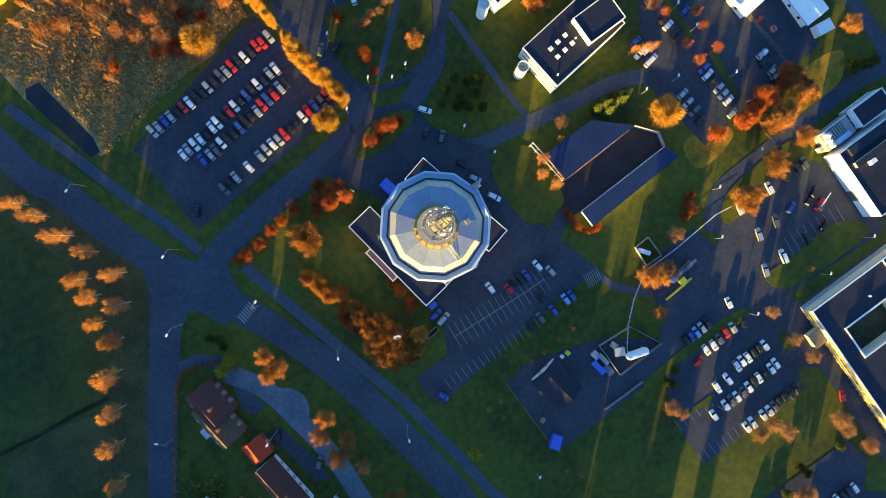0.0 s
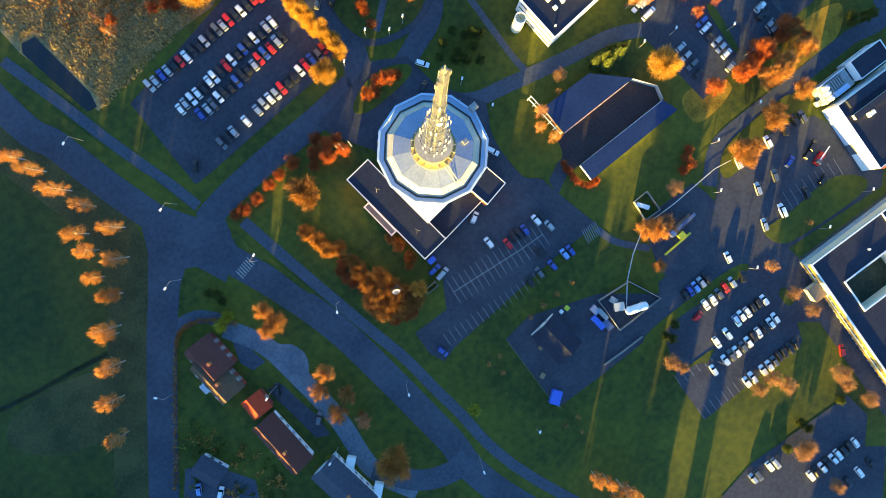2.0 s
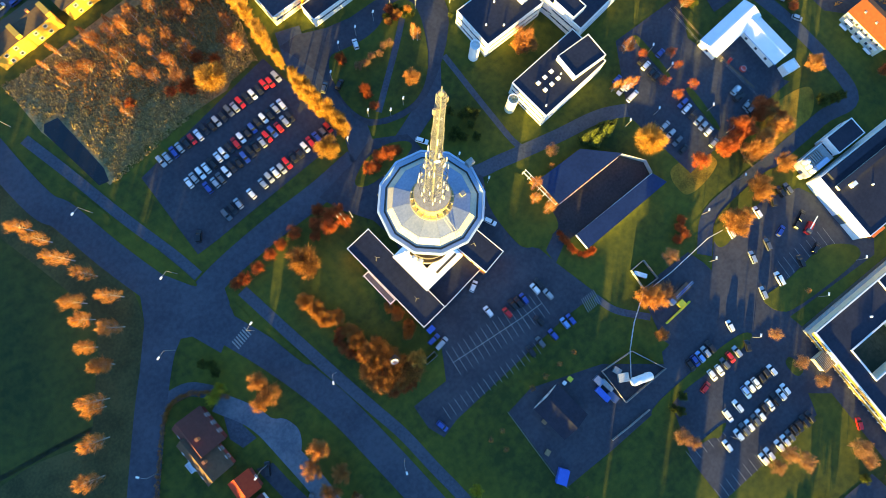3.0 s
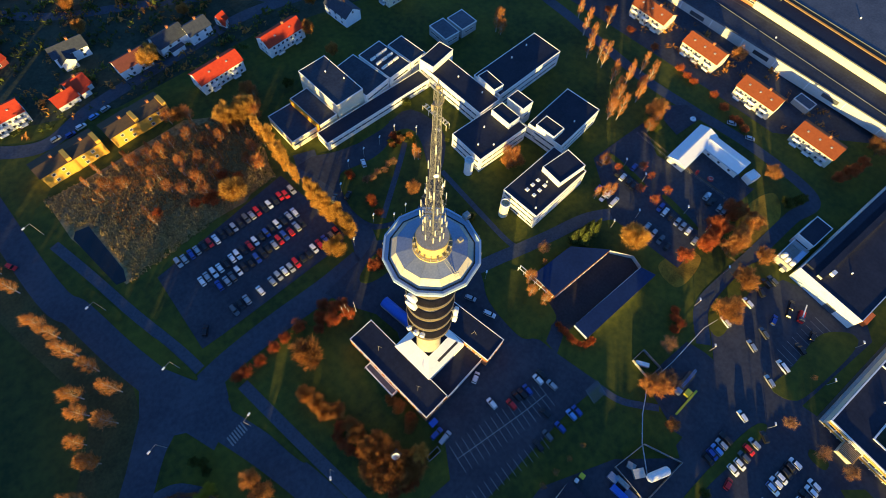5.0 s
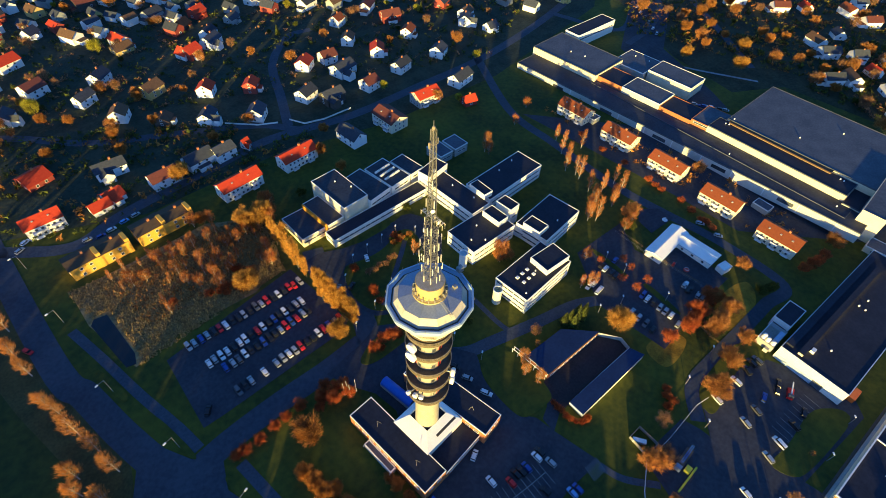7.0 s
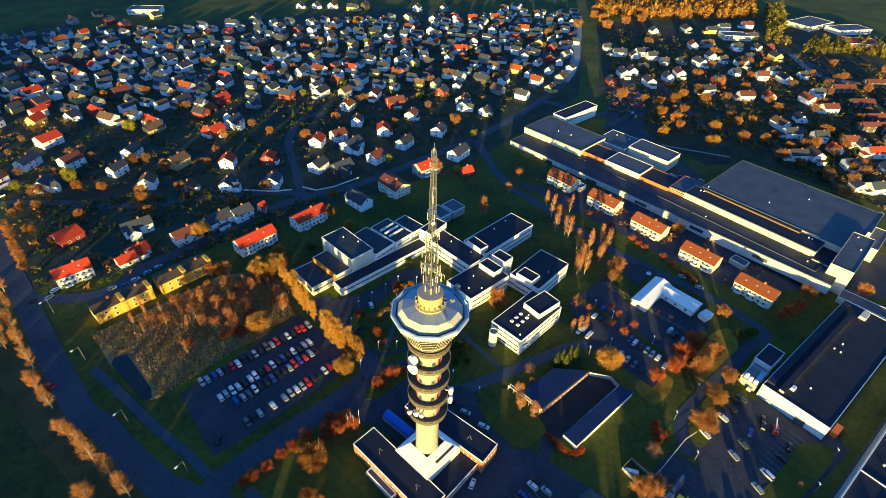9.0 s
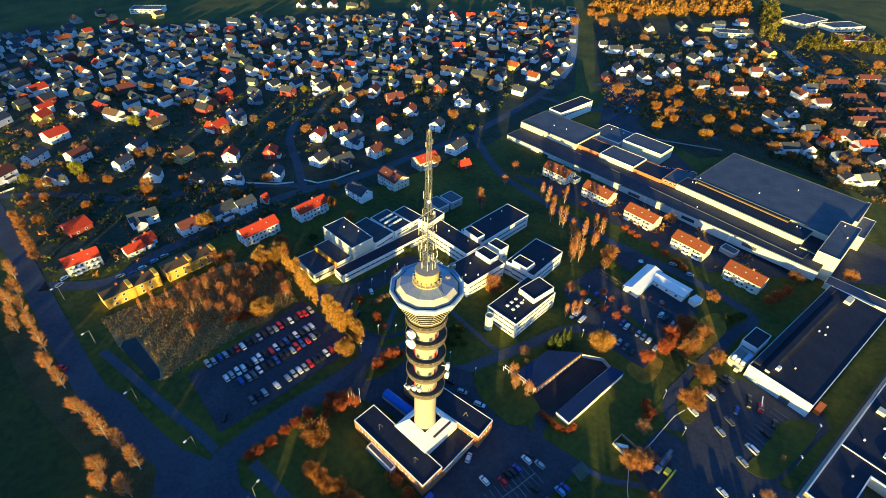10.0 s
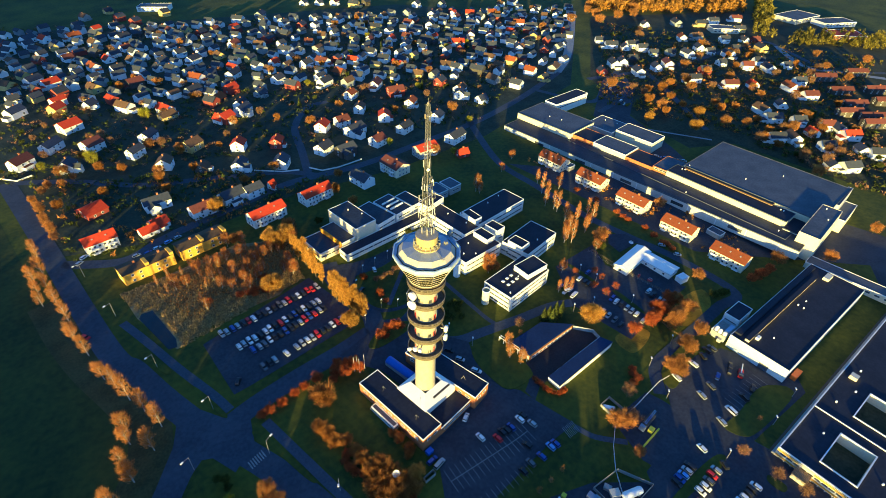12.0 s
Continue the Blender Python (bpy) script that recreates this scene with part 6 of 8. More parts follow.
plant("rust", [(48.4, -57.4), (51.6, -59.6)], "", 0.85)
plant("rust", [(45.5, -70.6)], "", 0.6)
plant("bare", [(76.8, -95.7), (77, -108.3), (78.2, -117), (29.9, -103.3), (28.8, -99.8)], "", 0.65)
plant("bare", [(52.6, -126.8), (55.4, -131.7), (47, -127.4), (72.1, -140.1), (72.9, -145.9), (76.2, -155.2), (48.3, -154.3), (45.5, -154.6), (47.7, -172.1)], "trees between the car parks", 0.75)
plant("pine", [(37.7, -90.8), (33.9, -94), (32.9, -92), (52, -147.4), (53.1, -151), (42.5, -151.4), (68.1, -150.2), (-78.5, 16.6), (-76.8, 11.6), (-76.7, 14.6)], "evergreens", 0.7)
plant("birch", [(-16.8, -114.2), (-14.3, -117.5), (-11.7, -122.2), (-9.9, -126.3), (-15.7, -124)], "birches on the lawn")
plant("sapling", [(-21.4, -60.6), (-16.6, -60.9), (-19.5, -66.2), (-8.6, -95), (-10.7, -99.8), (-13.8, -94.6), (-0.2, -56.8), (12, -56.5), (18.3, -56.5), (5.8, -56.5), (97.7, -93.2), (53.8, -2.5)], "saplings on the lawn", 0.75)
plant("lime", [(-34.9, -69.7), (-82, 6), (-78.7, 7)], "", 0.8)
plant("slim", [(90.5, 5.5), (93.5, 4), (96, 2.5)], "birches of the campus", 0.82)
plant("slim", [(127.8, 27.2), (124.7, 29.7), (134.1, 34.2), (130.5, 31.5), (128.5, 33), (124.2, 99.6), (121.5, 98.9)], "birches of the campus", 1.15)
plant("slim", [(146.8, 38.6), (153.8, 71.9), (149.4, 64), (146.2, 55.5), (157.2, 38.8), (152.9, 31.9), (160.5, 81.6), (166.5, 68.4), (142.2, 28.7), (145.3, 52.4), (141.5, 43), (136.4, 36.4), (144.3, 60.8)], "copper birches by the lane", 1.12)
plant("shrub", [(173.5, 28.8), (172.9, 24), (172.9, 19.8), (173.9, 8.9), (169.8, -5), (170.8, -8.1), (169.2, -11.5), (172, 2), (175, 45), (174, 60), (176, 76)], "orange shrubs before the apartment houses", 0.8)
plant("rust", [(200.3, 16.2), (205.8, -55.8), (157.5, -33.1), (141.2, 19.1), (144.9, 18.6), (284.7, -79.1), (232, -72.1), (207.1, -53)], "orange trees", 0.8)
plant("maple", [(178.7, -52.4), (184.3, -53.6), (189.7, -54.9), (195.1, -54.9), (121.1, -42.7), (132.4, -40.9), (126.8, -34.8)], "russet trees", 0.8)
plant("pine", [(155.1, -47.7), (151.3, -45.8), (158.6, -48.5), (136.2, 13.1), (135.4, 15.8), (60, 88.7), (25.7, 128.4)], "evergreens by the lane", 0.9)
plant("redlet", [(115.8, -2.1), (115.6, -11.1), (108, -10.7), (107.7, -3.1), (116.8, 3), (108.6, 9)], "small red trees of the car park", 1.0)
plant("slim", [(44.9, 64.4), (45.9, 63.3)], "slender birches of the campus court", 0.72)
plant("rust", [(71.9, 37.9), (75.6, 37.2)], "bare rust trees behind the office block", 0.72)
plant("shrub", [(19.5, 74.5), (19.3, 60), (19.1, 57), (18.1, 52.9), (19.7, 72.7), (44.6, 78.4), (44.8, 75.1)], "low shrubs of the campus court", 0.7)
plant("rust", [(34.4, 52)], "", 0.75)
plant("pine", [(46.2, 79.7), (47.6, 78), (48.7, 75.9), (49.8, 73.8), (50.6, 72), (42.1, 77.2), (42.3, 74), (47.6, 73.1), (46.7, 76.2), (61.2, 63.1)], "dark clipped shrubs of the campus court", 0.4)
plant("rust", [(130.1, -35.5)], "", 0.7)
plant("brown", [(41.6, 74.5), (46.1, 74.8), (50.1, 74.2), (-65.6, -46.7)], "bare trees", 0.34)

# scrub in the rough field
for k in range(4):
    rr = random.Random(50 + k)
    a, b, c, d = Vector((-63.5, 126)), Vector((0.9, 126.3)), Vector((-5.6, 97.4)), Vector((-63.8, 91.5))
    spots = []
    for q in range(10):
        u, v = rr.random() ** 0.8, 0.8 * rr.random() ** 1.4
        spots.append(tuple((a.lerp(b, u)).lerp(d.lerp(c, u), v)))
    plant(("sapling", "slim", "sapling", "slim")[k], spots, "scrub of the rough field", (0.9, 0.5, 0.7, 0.6)[k])


pond_a, pond_b = Vector((-71.8, 115.4)), Vector((-69.9, 86.2))
pond_mid, pond_way, pond_len = (pond_a + pond_b) / 2, (pond_b - pond_a).normalized(), (pond_b - pond_a).length / 2 + 1


def tufts(name, poly_a, poly_b, poly_c, poly_d, count, size, material, label, category, seed):
    """Dry tufts strewn over a four-cornered plot, one piece of stuff."""
    rr = random.Random(seed)
    a, b, c, d = (Vector(p) for p in (poly_a, poly_b, poly_c, poly_d))
    bm = bmesh.new()
    for _ in range(count):
        u, v = rr.random(), rr.random()
        p = a.lerp(b, u).lerp(d.lerp(c, u), v)
        if abs((p - pond_mid).dot(pond_way)) < pond_len and abs((p - pond_mid).dot(Vector((-pond_way.y, pond_way.x)))) < 4.0:
            continue
        z = ground(p.x, p.y)
        for q in range(4):
            an = rr.random() * math.tau
            s = size * rr.uniform(0.5, 1.4)
            o = Vector((p.x, p.y, z)) + Vector((rr.gauss(0, 0.3), rr.gauss(0, 0.3), 0)) * size
            dx = Vector((math.cos(an), math.sin(an), 0))
            sd = Vector((-dx.y, dx.x, 0)) * s * 0.3
            vs = [bm.verts.new(w) for w in (o - sd, o + sd, o + dx * s * 0.5 + Vector((0, 0, s * rr.uniform(0.4, 0.9))))]
            bm.faces.new(vs)
    return tagged(mesh_object(name, bm, material), label, category, "", "stuff")


plant("slim", [(-62, 131), (-56, 133), (-50, 131.5), (-45, 133.4), (-36, 132.6), (-27, 130.5), (-17, 130.5), (-7, 128), (3, 125), (2, 114)], "red-brown birches along the field edge", 0.6)
plant("rusty", [(-56.1, 122), (-50.8, 121.6), (-43.7, 126.6), (-37.7, 127.6), (-33, 128.1), (-28.3, 128.3), (-39.4, 117.6), (-38.3, 109.6), (-34.7, 105), (-28.2, 107), (-22.7, 113.7), (-16.7, 119), (-11.7, 119.2), (-20.3, 106.2), (-8.8, 102.9), (-4.1, 107), (-21.6, 127), (-28.1, 99.8), (-30, 115.8), (-6.8, 121.5), (4.4, 130.4), (10.5, 134.5), (5.6, 120.6), (-15.8, 137), (-23, 140.4), (10.7, 130), (8.6, 125), (-6.4, 97.8)], "rust-brown young birches of the rough field", 0.85)
plant("rusty", [(74.6, 38.9), (72.6, 37.4)], "", 1.15)
plant("rusty", [(123.4, 98), (103.8, 14.3), (140.6, 15.6), (133.6, 14.4), (148.7, 32.3), (171, 114.8), (152.5, 106.4), (121.9, 96)], "bare rust trees by the lane", 0.8)
plant("shrub", [(-24, 97), (-27, 98.5), (-30, 97.5), (-22.5, 94.5), (-34, 99), (-28, 95), (-47, 104), (-20, 104), (-15, 100)], "dark red shrubs in the rough field", 0.8)
tufts("dry_grass", (-78.5, 136), (7, 132.4), (-4, 92), (-67.6, 84), 14000, 0.7, surf("straw", (0.24, 0.155, 0.055), (0.42, 0.28, 0.1), 0.5, 0.95, isle=0.4), "dry straw tufts of the rough field", "grass", 3)
tufts("bramble", (-66.8, 128.7), (0.6, 130.5), (-2.7, 102.3), (-58, 99), 700, 1.0, LEAF["brown"], "low brown brambles in the rough field", "scrub", 5)

# ---- cars ----
CARS = {}


def car_body(style):
    """Length 4.4 along x, nose to +x: lower hull with bonnet and boot, roof pillars and wheel arches."""
    L = {"hatch": 4.1, "estate": 4.6, "van": 5.2}[style]
    prof = {"hatch": [(-0.5, 0.35, 0.95), (-0.46, 0.35, 1.0), (-0.2, 0.3, 0.98), (0.22, 0.3, 0.95), (0.44, 0.32, 0.8), (0.5, 0.4, 0.62)],
            "estate": [(-0.5, 0.35, 0.95), (-0.46, 0.35, 1.0), (-0.2, 0.3, 0.98), (0.2, 0.3, 0.95), (0.44, 0.32, 0.82), (0.5, 0.4, 0.62)],
            "van": [(-0.5, 0.35, 1.2), (-0.48, 0.35, 1.25), (-0.2, 0.3, 1.25), (0.3, 0.3, 1.2), (0.45, 0.32, 1.0), (0.5, 0.4, 0.7)]}[style]
    bm = bmesh.new()
    prev = None
    for u, z0, z1 in prof:
        w = 0.88 * (1 - 1.1 * max(0, abs(u) - 0.4))
        row = [bm.verts.new((u * L, y, z)) for y, z in ((-w, z0), (-w * 1.02, (z0 + z1) * 0.5), (-w * 0.94, z1), (w * 0.94, z1), (w * 1.02, (z0 + z1) * 0.5), (w, z0))]
        if prev:
            for k in range(6):
                bm.faces.new((prev[k], prev[(k + 1) % 6], row[(k + 1) % 6], row[k]))
        else:
            bm.faces.new(row)
        prev = row
    bm.faces.new(prev[::-1])
    ro = {"hatch": (-0.44, 0.12, 1.45), "estate": (-0.46, 0.1, 1.47), "van": (-0.49, 0.2, 1.95)}[style]
    x0, x1, z = ro[0] * L, ro[1] * L, ro[2]
    add_box(bm, x0 + 0.12, x1 + 0.05, -0.7, 0.7, z - 0.06, z, 0, 0.04)
    bmesh.ops.recalc_face_normals(bm, faces=list(bm.faces))
    gl = bmesh.new()
    zb = {"hatch": 0.96, "estate": 0.96, "van": 1.2}[style]
    front = x1 + (0.62 if style != "van" else 0.5)
    v = [gl.verts.new(p) for p in ((x0 - 0.1, -0.8, zb), (front, -0.8, zb), (front, 0.8, zb), (x0 - 0.1, 0.8, zb),
                                   (x0 + 0.14, -0.67, z - 0.05), (x1 - 0.02, -0.67, z - 0.05), (x1 - 0.02, 0.67, z - 0.05), (x0 + 0.14, 0.67, z - 0.05))]
    for f in ((4, 5, 6, 7), (0, 1, 5, 4), (1, 2, 6, 5), (2, 3, 7, 6), (3, 0, 4, 7)):
        gl.faces.new([v[i] for i in f])
    return bm, gl, L


def car(x, y, turn, colour, style="hatch", group="", doing="parked on asphalt"):
    key = (colour, style)
    if key not in CARS:
        e = tagged(new({"van": "van"}.get(style, "car")), "", "van" if style == "van" else "car")
        b, g, L = car_body(style)
        part("body", b, PAINT[colour], e)
        part("glasshouse", g, CARGLASS, e, "dark tinted windows")
        wm = None
        for sx in (-0.31, 0.31):
            for sy in (-0.78, 0.78):
                m = pose(sx * L, sy, 0.31, 90, 0, 0)
                if wm is None:
                    w = part("wheel", lathe([(0.12, -0.1), (0.31, -0.1), (0.31, 0.1), (0.12, 0.1)], 12, 0, True), RUBBER, e)
                    w.matrix_basis, wm = m, w.data
                else:
                    shared("wheel", wm, e, m)
        CARS[key] = e
        ob = e
    else:
        ob = copy_thing(CARS[key], Matrix())
    ob.matrix_basis = pose(x, y, ground(x, y) + 0.1, 0, 0, turn)
    noun = {"hatch": "hatchback car", "estate": "estate car", "van": "van"}[style]
    tagged(ob, CAR_WORD[colour] + " " + noun + " " + doing, "", group)
    return ob


def car_row(a, b, colours, turn, group="", rows="hhe"):
    """Cars side by side from a to b; a dot is an empty bay."""
    rr = random.Random(len(colours) * 7 + ord(colours[0]))
    a, b = Vector(a), Vector(b)
    for k, c in enumerate(colours):
        if c != ".":
            p = a.lerp(b, k / max(1, len(colours) - 1))
            car(p.x + rr.uniform(-0.2, 0.2), p.y + rr.uniform(-0.3, 0.3), turn + rr.choice((0, 180)) + rr.uniform(-2, 2), c,
                {"h": "hatch", "e": "estate"}[rr.choice(rows)], group)


west = "cars in the car park by the field"
car_row((-50.8, 80.6), (-7.3, 82.2), "ssbskrwkkskgsrkwkr", 93, west)
car_row((-5.3, 81.9), (-2.4, 82.3), "rs", 93, west)
car_row((-47.9, 69.2), (-7, 72.9), "wswwkwwkrwkbkwksw", 93, west)
car_row((-43.7, 63.6), (-7.1, 67.2), "bsgwkkbkksrbrsk", 93, west)
car_row((-44.4, 52.5), (1, 56), "gks.w.sswsrkkwrbgr", 93, west)
car(*(-55.8, 51.9), 55, "k", "hatch", west)
mid = "cars in front of the tower"
for q, tn, c in (((9.4, -32.4), 92, "r"), ((12.6, -31.6), 90, "k"), ((14.6, -32.2), 90, "k"), ((16.9, -32.3), 88, "b"), ((22.1, -32.1), 93, "w"), ((24.2, -31.6), 90, "k"), ((7.4, -47.4), 88, "k"),
                 ((11.9, -47.1), 90, "g"), ((17, -47.9), 92, "b"), ((22.7, -47.5), 89, "c"), ((25.1, -47.8), 90, "b"), ((24.5, -36.4), 94, "s"), ((4.5, -28), 90, "w")):
    car(*q, tn, c, "hatch", mid)
car(*(16.2, -41.4), 98, "k", "hatch", mid)
car(*(5.9, -18.2), 28, "w", "hatch", mid)
car(*(-14.6, -26.4), 10, "s", "van", mid)
car(*(-15.8, -23.7), 5, "b", "estate", mid)
car(*(-31.1, -47.4), -78, "b", "hatch", mid)
car(*(24.6, -4.4), -65, "w", "estate", mid)
car(*(23.8, 32.7), -55, "w", "estate", mid)
car(*(23.2, 4.4), -62, "s", "hatch", mid)
car(*(22.6, 11), -60, "k", "hatch", mid)
car(*(19.4, 26.6), 35, "k", "hatch", mid)
car(*(22.9, 22.4), 40, "g", "estate", mid)
car(*(13.6, 66.6), 30, "k", "hatch", mid)
south = "cars in the large car park"
car_row((47.4, -86), (57.1, -85.7), "kbcsk", 88, south)
car_row((51.3, -93.3), (63.4, -92.7), "wwgrs", 88, south)
car_row((56.5, -104.4), (68.8, -105), "cwwkkw", 88, south)
car_row((44.8, -113.3), (68, -112.9), "wgwgwkwkww", 88, south)
car_row((46.1, -124.5), (68.1, -124.7), "ww.wwgkkkk", 88, south)
car_row((46.1, -106.1), (51.2, -106.3), "w.w", 88, south)
for q, tn, c in (((67.6, -84.8), 75, "w"), ((67.8, -93.7), 60, "k"), ((46.5, -94.5), 10, "r"), ((39.3, -113.3), 85, "w"), ((80.2, -137.4), 60, "r")):
    car(*q, tn, c, "hatch", south)
car_row((26.6, -153.5), (36.4, -154.2), "sg.ws", 92, south)
car_row((43.8, -166.1), (63.7, -167.1), "wkwkwwkkw", 92, south)
car_row((52.9, -176.7), (63.6, -176.6), "kwk", 92, south)
east = "cars in the car park by the workshop"
for q, tn, c in (((103.4, -61.5), 80, "w"), ((115.7, -61.3), 80, "k"), ((118.6, -62.2), 80, "g"), ((111.1, -61.9), 60, "k"), ((115.5, -72.6), 20, "k"),
                 ((112.4, -73.7), 20, "k"), ((105.5, -71.8), 15, "b"), ((90.7, -60.7), 75, "w"), ((90.7, -72.3), 70, "s"), ((98.3, -72.4), 70, "g"),
                 ((103.8, -84.4), 70, "k"), ((111.5, -84.5), 15, "k"), ((85, -83.9), 70, "s")):
    car(*q, tn, c, "estate", east)
car(*(93, -83.9), 75, "w", "van", east)
north = "cars by the campus"
car_row((108.8, -13.9), (109.5, -28.2), "bwkssw", 8, north)
car_row((128.6, -22.6), (128, -32.8), "wksk", 8, north)
car_row((97.7, -16.7), (97.4, -27.2), "ssgk", 8, north)
car(*(108.1, -32.5), 8, "s", "hatch", north)
car_row((93.7, 3.5), (94.6, -0.9), "ww", 8, north)
car(*(27.3, 75.3), 70, "w", "hatch", north)
car(*(8.6, 68.8), 40, "g", "hatch", north)
car(*(167.9, -16), -60, "s", "hatch", north)
for q, tn, c in (((107.2, 16), 8, "s"), ((107.3, 5.1), 8, "w"), ((107.6, 1.9), 8, "k"), ((107.7, -0.5), 8, "k"), ((114.9, 5.5), 8, "b"), ((95, 7.6), 8, "b"),
                 ((96.2, -0.6), 8, "w"), ((107.4, 7.5), 8, "k"), ((96.6, 2.9), 8, "w"), ((128.2, -31.5), 8, "s"), ((128.3, -22.5), 8, "s"), ((127.3, -25), 8, "k"), ((128.5, -29.7), 8, "k"), ((168.1, -5.9), -60, "s")):
    car(*q, tn, c, "hatch", north)
car_row((258, 53.4), (268.4, 37.8), "sbwks", -60, "cars behind the shopping hall")
car_row((346.9, 159.7), (319.7, 122.8), "swkgws", 20, "cars behind the shopping hall")
car(*(-96.9, 115.4), -60, "r", "hatch", "", "driving on the main road")

street = "cars in the street behind the yellow houses"
for q, tn, c in (((-62.8, 161), 8, "s"), ((-57.4, 159.6), 8, "b"), ((-52.5, 161), 8, "w"), ((-46.3, 162.9), 12, "c"), ((-40.9, 164), 12, "s"), ((-84, 176), 30, "w"), ((-87, 172), 30, "s")):
    car(*q, tn, c, "hatch", street)

# ---- street lamps ----
LAMP = {}


def lamp(x, y, turn, h=8.0, arm=2.4):
    key = (h, arm)
    if key not in LAMP:
        e = tagged(new("street_lamp"), "tall grey street lamp with a white head", "street lamp", "street lamps")
        part("pole", rod((0, 0, -0.3), (0, 0, h), 0.13, 0.08), STEEL, e)
        part("arm", rod((0, 0, h), (arm, 0, h + 0.3), 0.07, 0.06), STEEL, e)
        part("head", box(arm - 0.35, arm + 0.75, -0.3, 0.3, h + 0.2, h + 0.45, 0.06), LAMPWHITE, e)
        LAMP[key] = ob = e
    else:
        ob = copy_thing(LAMP[key], Matrix())
    ob.matrix_basis = pose(x, y, ground(x, y), 0, 0, turn)


for q, tn in (((-78.4, 79.9), 200), ((-68.5, 46.1), 200), ((-83.3, 26.2), 200), ((-60.1, 15.6), 20), ((-47.5, -12), 240), ((-47, -47.8), 250), ((-44, -84.3), 250), ((-108.9, -1.7), 130),
              ((-81.7, -21.2), 200), ((-79.7, -50.9), 200), ((-83.3, 121.7), 200), ((-87.5, 160.2), 200)):
    lamp(*q, tn)
for q in ((21.3, 76.9), (29.6, 78.1), (38.1, 78.9), (46.4, 79.8), (53.2, 73.7), (26.8, 47.1), (20.8, 46.4), (14.5, 51), (12.7, 69.7), (111.6, 8.5), (112.5, -1.2), (2.9, 47.2), (32.6, 6.9), (29.8, 19.7), (97.5, -10.8), (86.1, -7.7), (114.5, -21.9), (115, -32.6), (106.3, -48.4), (87, -49.5), (77.4, -63.7), (100.4, -97.9), (120.6, -97.2), (71.5, -92.9), (42.5, -112.2), (-22.6, -90)):
    lamp(*q, 40, 4.5, 0.5)


# ---- small things of the yards ----
fence("yard_fence", [(22, -67.8), (34.6, -69.2), (39.8, -80.9), (21.6, -80.7), (22, -67.8)], 1.8, "pale wall round the tank compound", 6, 0.05, KERB, True)
fence("yard_fence", [(52.8, -48.4), (58.6, -48.4), (58.4, -56.3), (52.1, -55.9), (52.8, -48.4)], 1.6, "low wall round a small compound", 6, 0.05, KERB, True)
fence("rail_fence", [(28.6, -75.6), (34.4, -68.6), (41.6, -62.6), (50.6, -57.2), (63.4, -57.8), (82.4, -57.1), (88.7, -58.3)], 1.1, "long pale guard rail along the drive", 3.0, 0.05, TRIM)
fence("timber_fence", [(114.7, -38.9), (113.4, -44), (113.8, -48)], 1.2, "low timber rail fence on the lawn", 2.5, 0.06, HEDGEW)
fence("wire_fence", [(-11.5, -58), (-12, -71.6), (-12.4, -85), (-11.5, -88.8)], 1.6, "wire fence round the service yard", 3.0, 0.03)
fence("yard_fence", [(9.9, -86.9), (17.7, -87.4), (26.5, -87.6)], 1.6, "pale board fence beside the service yard", 3, 0.05, KERB, True)
fence("garden_wall", [(-105.3, 293.5), (-97.7, 284.1), (-89, 286.2)], 1.0, "white garden wall at the street corner", 6, 0.05, WHITE, True)
fence("garden_wall", [(46.8, 190.4), (37, 195.1), (23.2, 207.7)], 1.0, "white garden wall beside the street", 6, 0.05, WHITE, True)
fence("garden_wall", [(53.3, 189.2), (58.2, 180.6), (69.4, 177.7), (87.5, 177.8)], 1.0, "white garden wall beside the street", 6, 0.05, WHITE, True)
fence("wire_fence", [(129.4, 16.5), (129.7, 0.3), (132.2, -13.6), (133.9, -30.3)], 1.4, "wire fence beside the nursery yard", 3.0, 0.03)

fence("timber_fence", [(131.6, 15.8), (131.8, 5.6), (132.4, -5), (133.2, -15.3), (134.8, -26.3)], 1.2, "brown timber fence beside the car park", 2.5, 0.06, HEDGEW)

tx, ty = (30.8, -78)
tank = thing("tank", tx, ty, -20, "large white horizontal tank in the compound", "tank")
tb = lathe([(0.05, -4.2), (0.9, -4.0), (1.35, -3.4), (1.45, -2.6), (1.45, 2.9), (1.25, 3.6), (0.65, 4.0), (0.05, 4.1)], 20)
bmesh.ops.rotate(tb, verts=tb.verts, matrix=Matrix.Rotation(math.pi / 2, 3, "Y"))
bmesh.ops.translate(tb, verts=tb.verts, vec=(0, 0, 2.1))
part("tank_shell", tb, LAMPWHITE, tank)
for u in (-2.5, 2.5):
    part("saddle", box(u - 0.3, u + 0.3, -1.3, 1.3, -0.2, 1.0), CONCRETE, tank)


def crate(q, turn, L, W, h, material, name, label):
    e = thing(name, *q, turn, label, name.replace("_", " "))
    part("body", box(-L / 2, L / 2, -W / 2, W / 2, 0.05, h - 0.15), material, e)
    part("lid", box(-L / 2 - 0.06, L / 2 + 0.06, -W / 2 - 0.06, W / 2 + 0.06, h - 0.15, h), material, e)
    for k in range(int(L / 1.2)):
        part("rib", box(-L / 2 + 0.5 + k * 1.2, -L / 2 + 0.6 + k * 1.2, -W / 2 - 0.05, -W / 2, 0.1, h - 0.2), material, e)
    return e


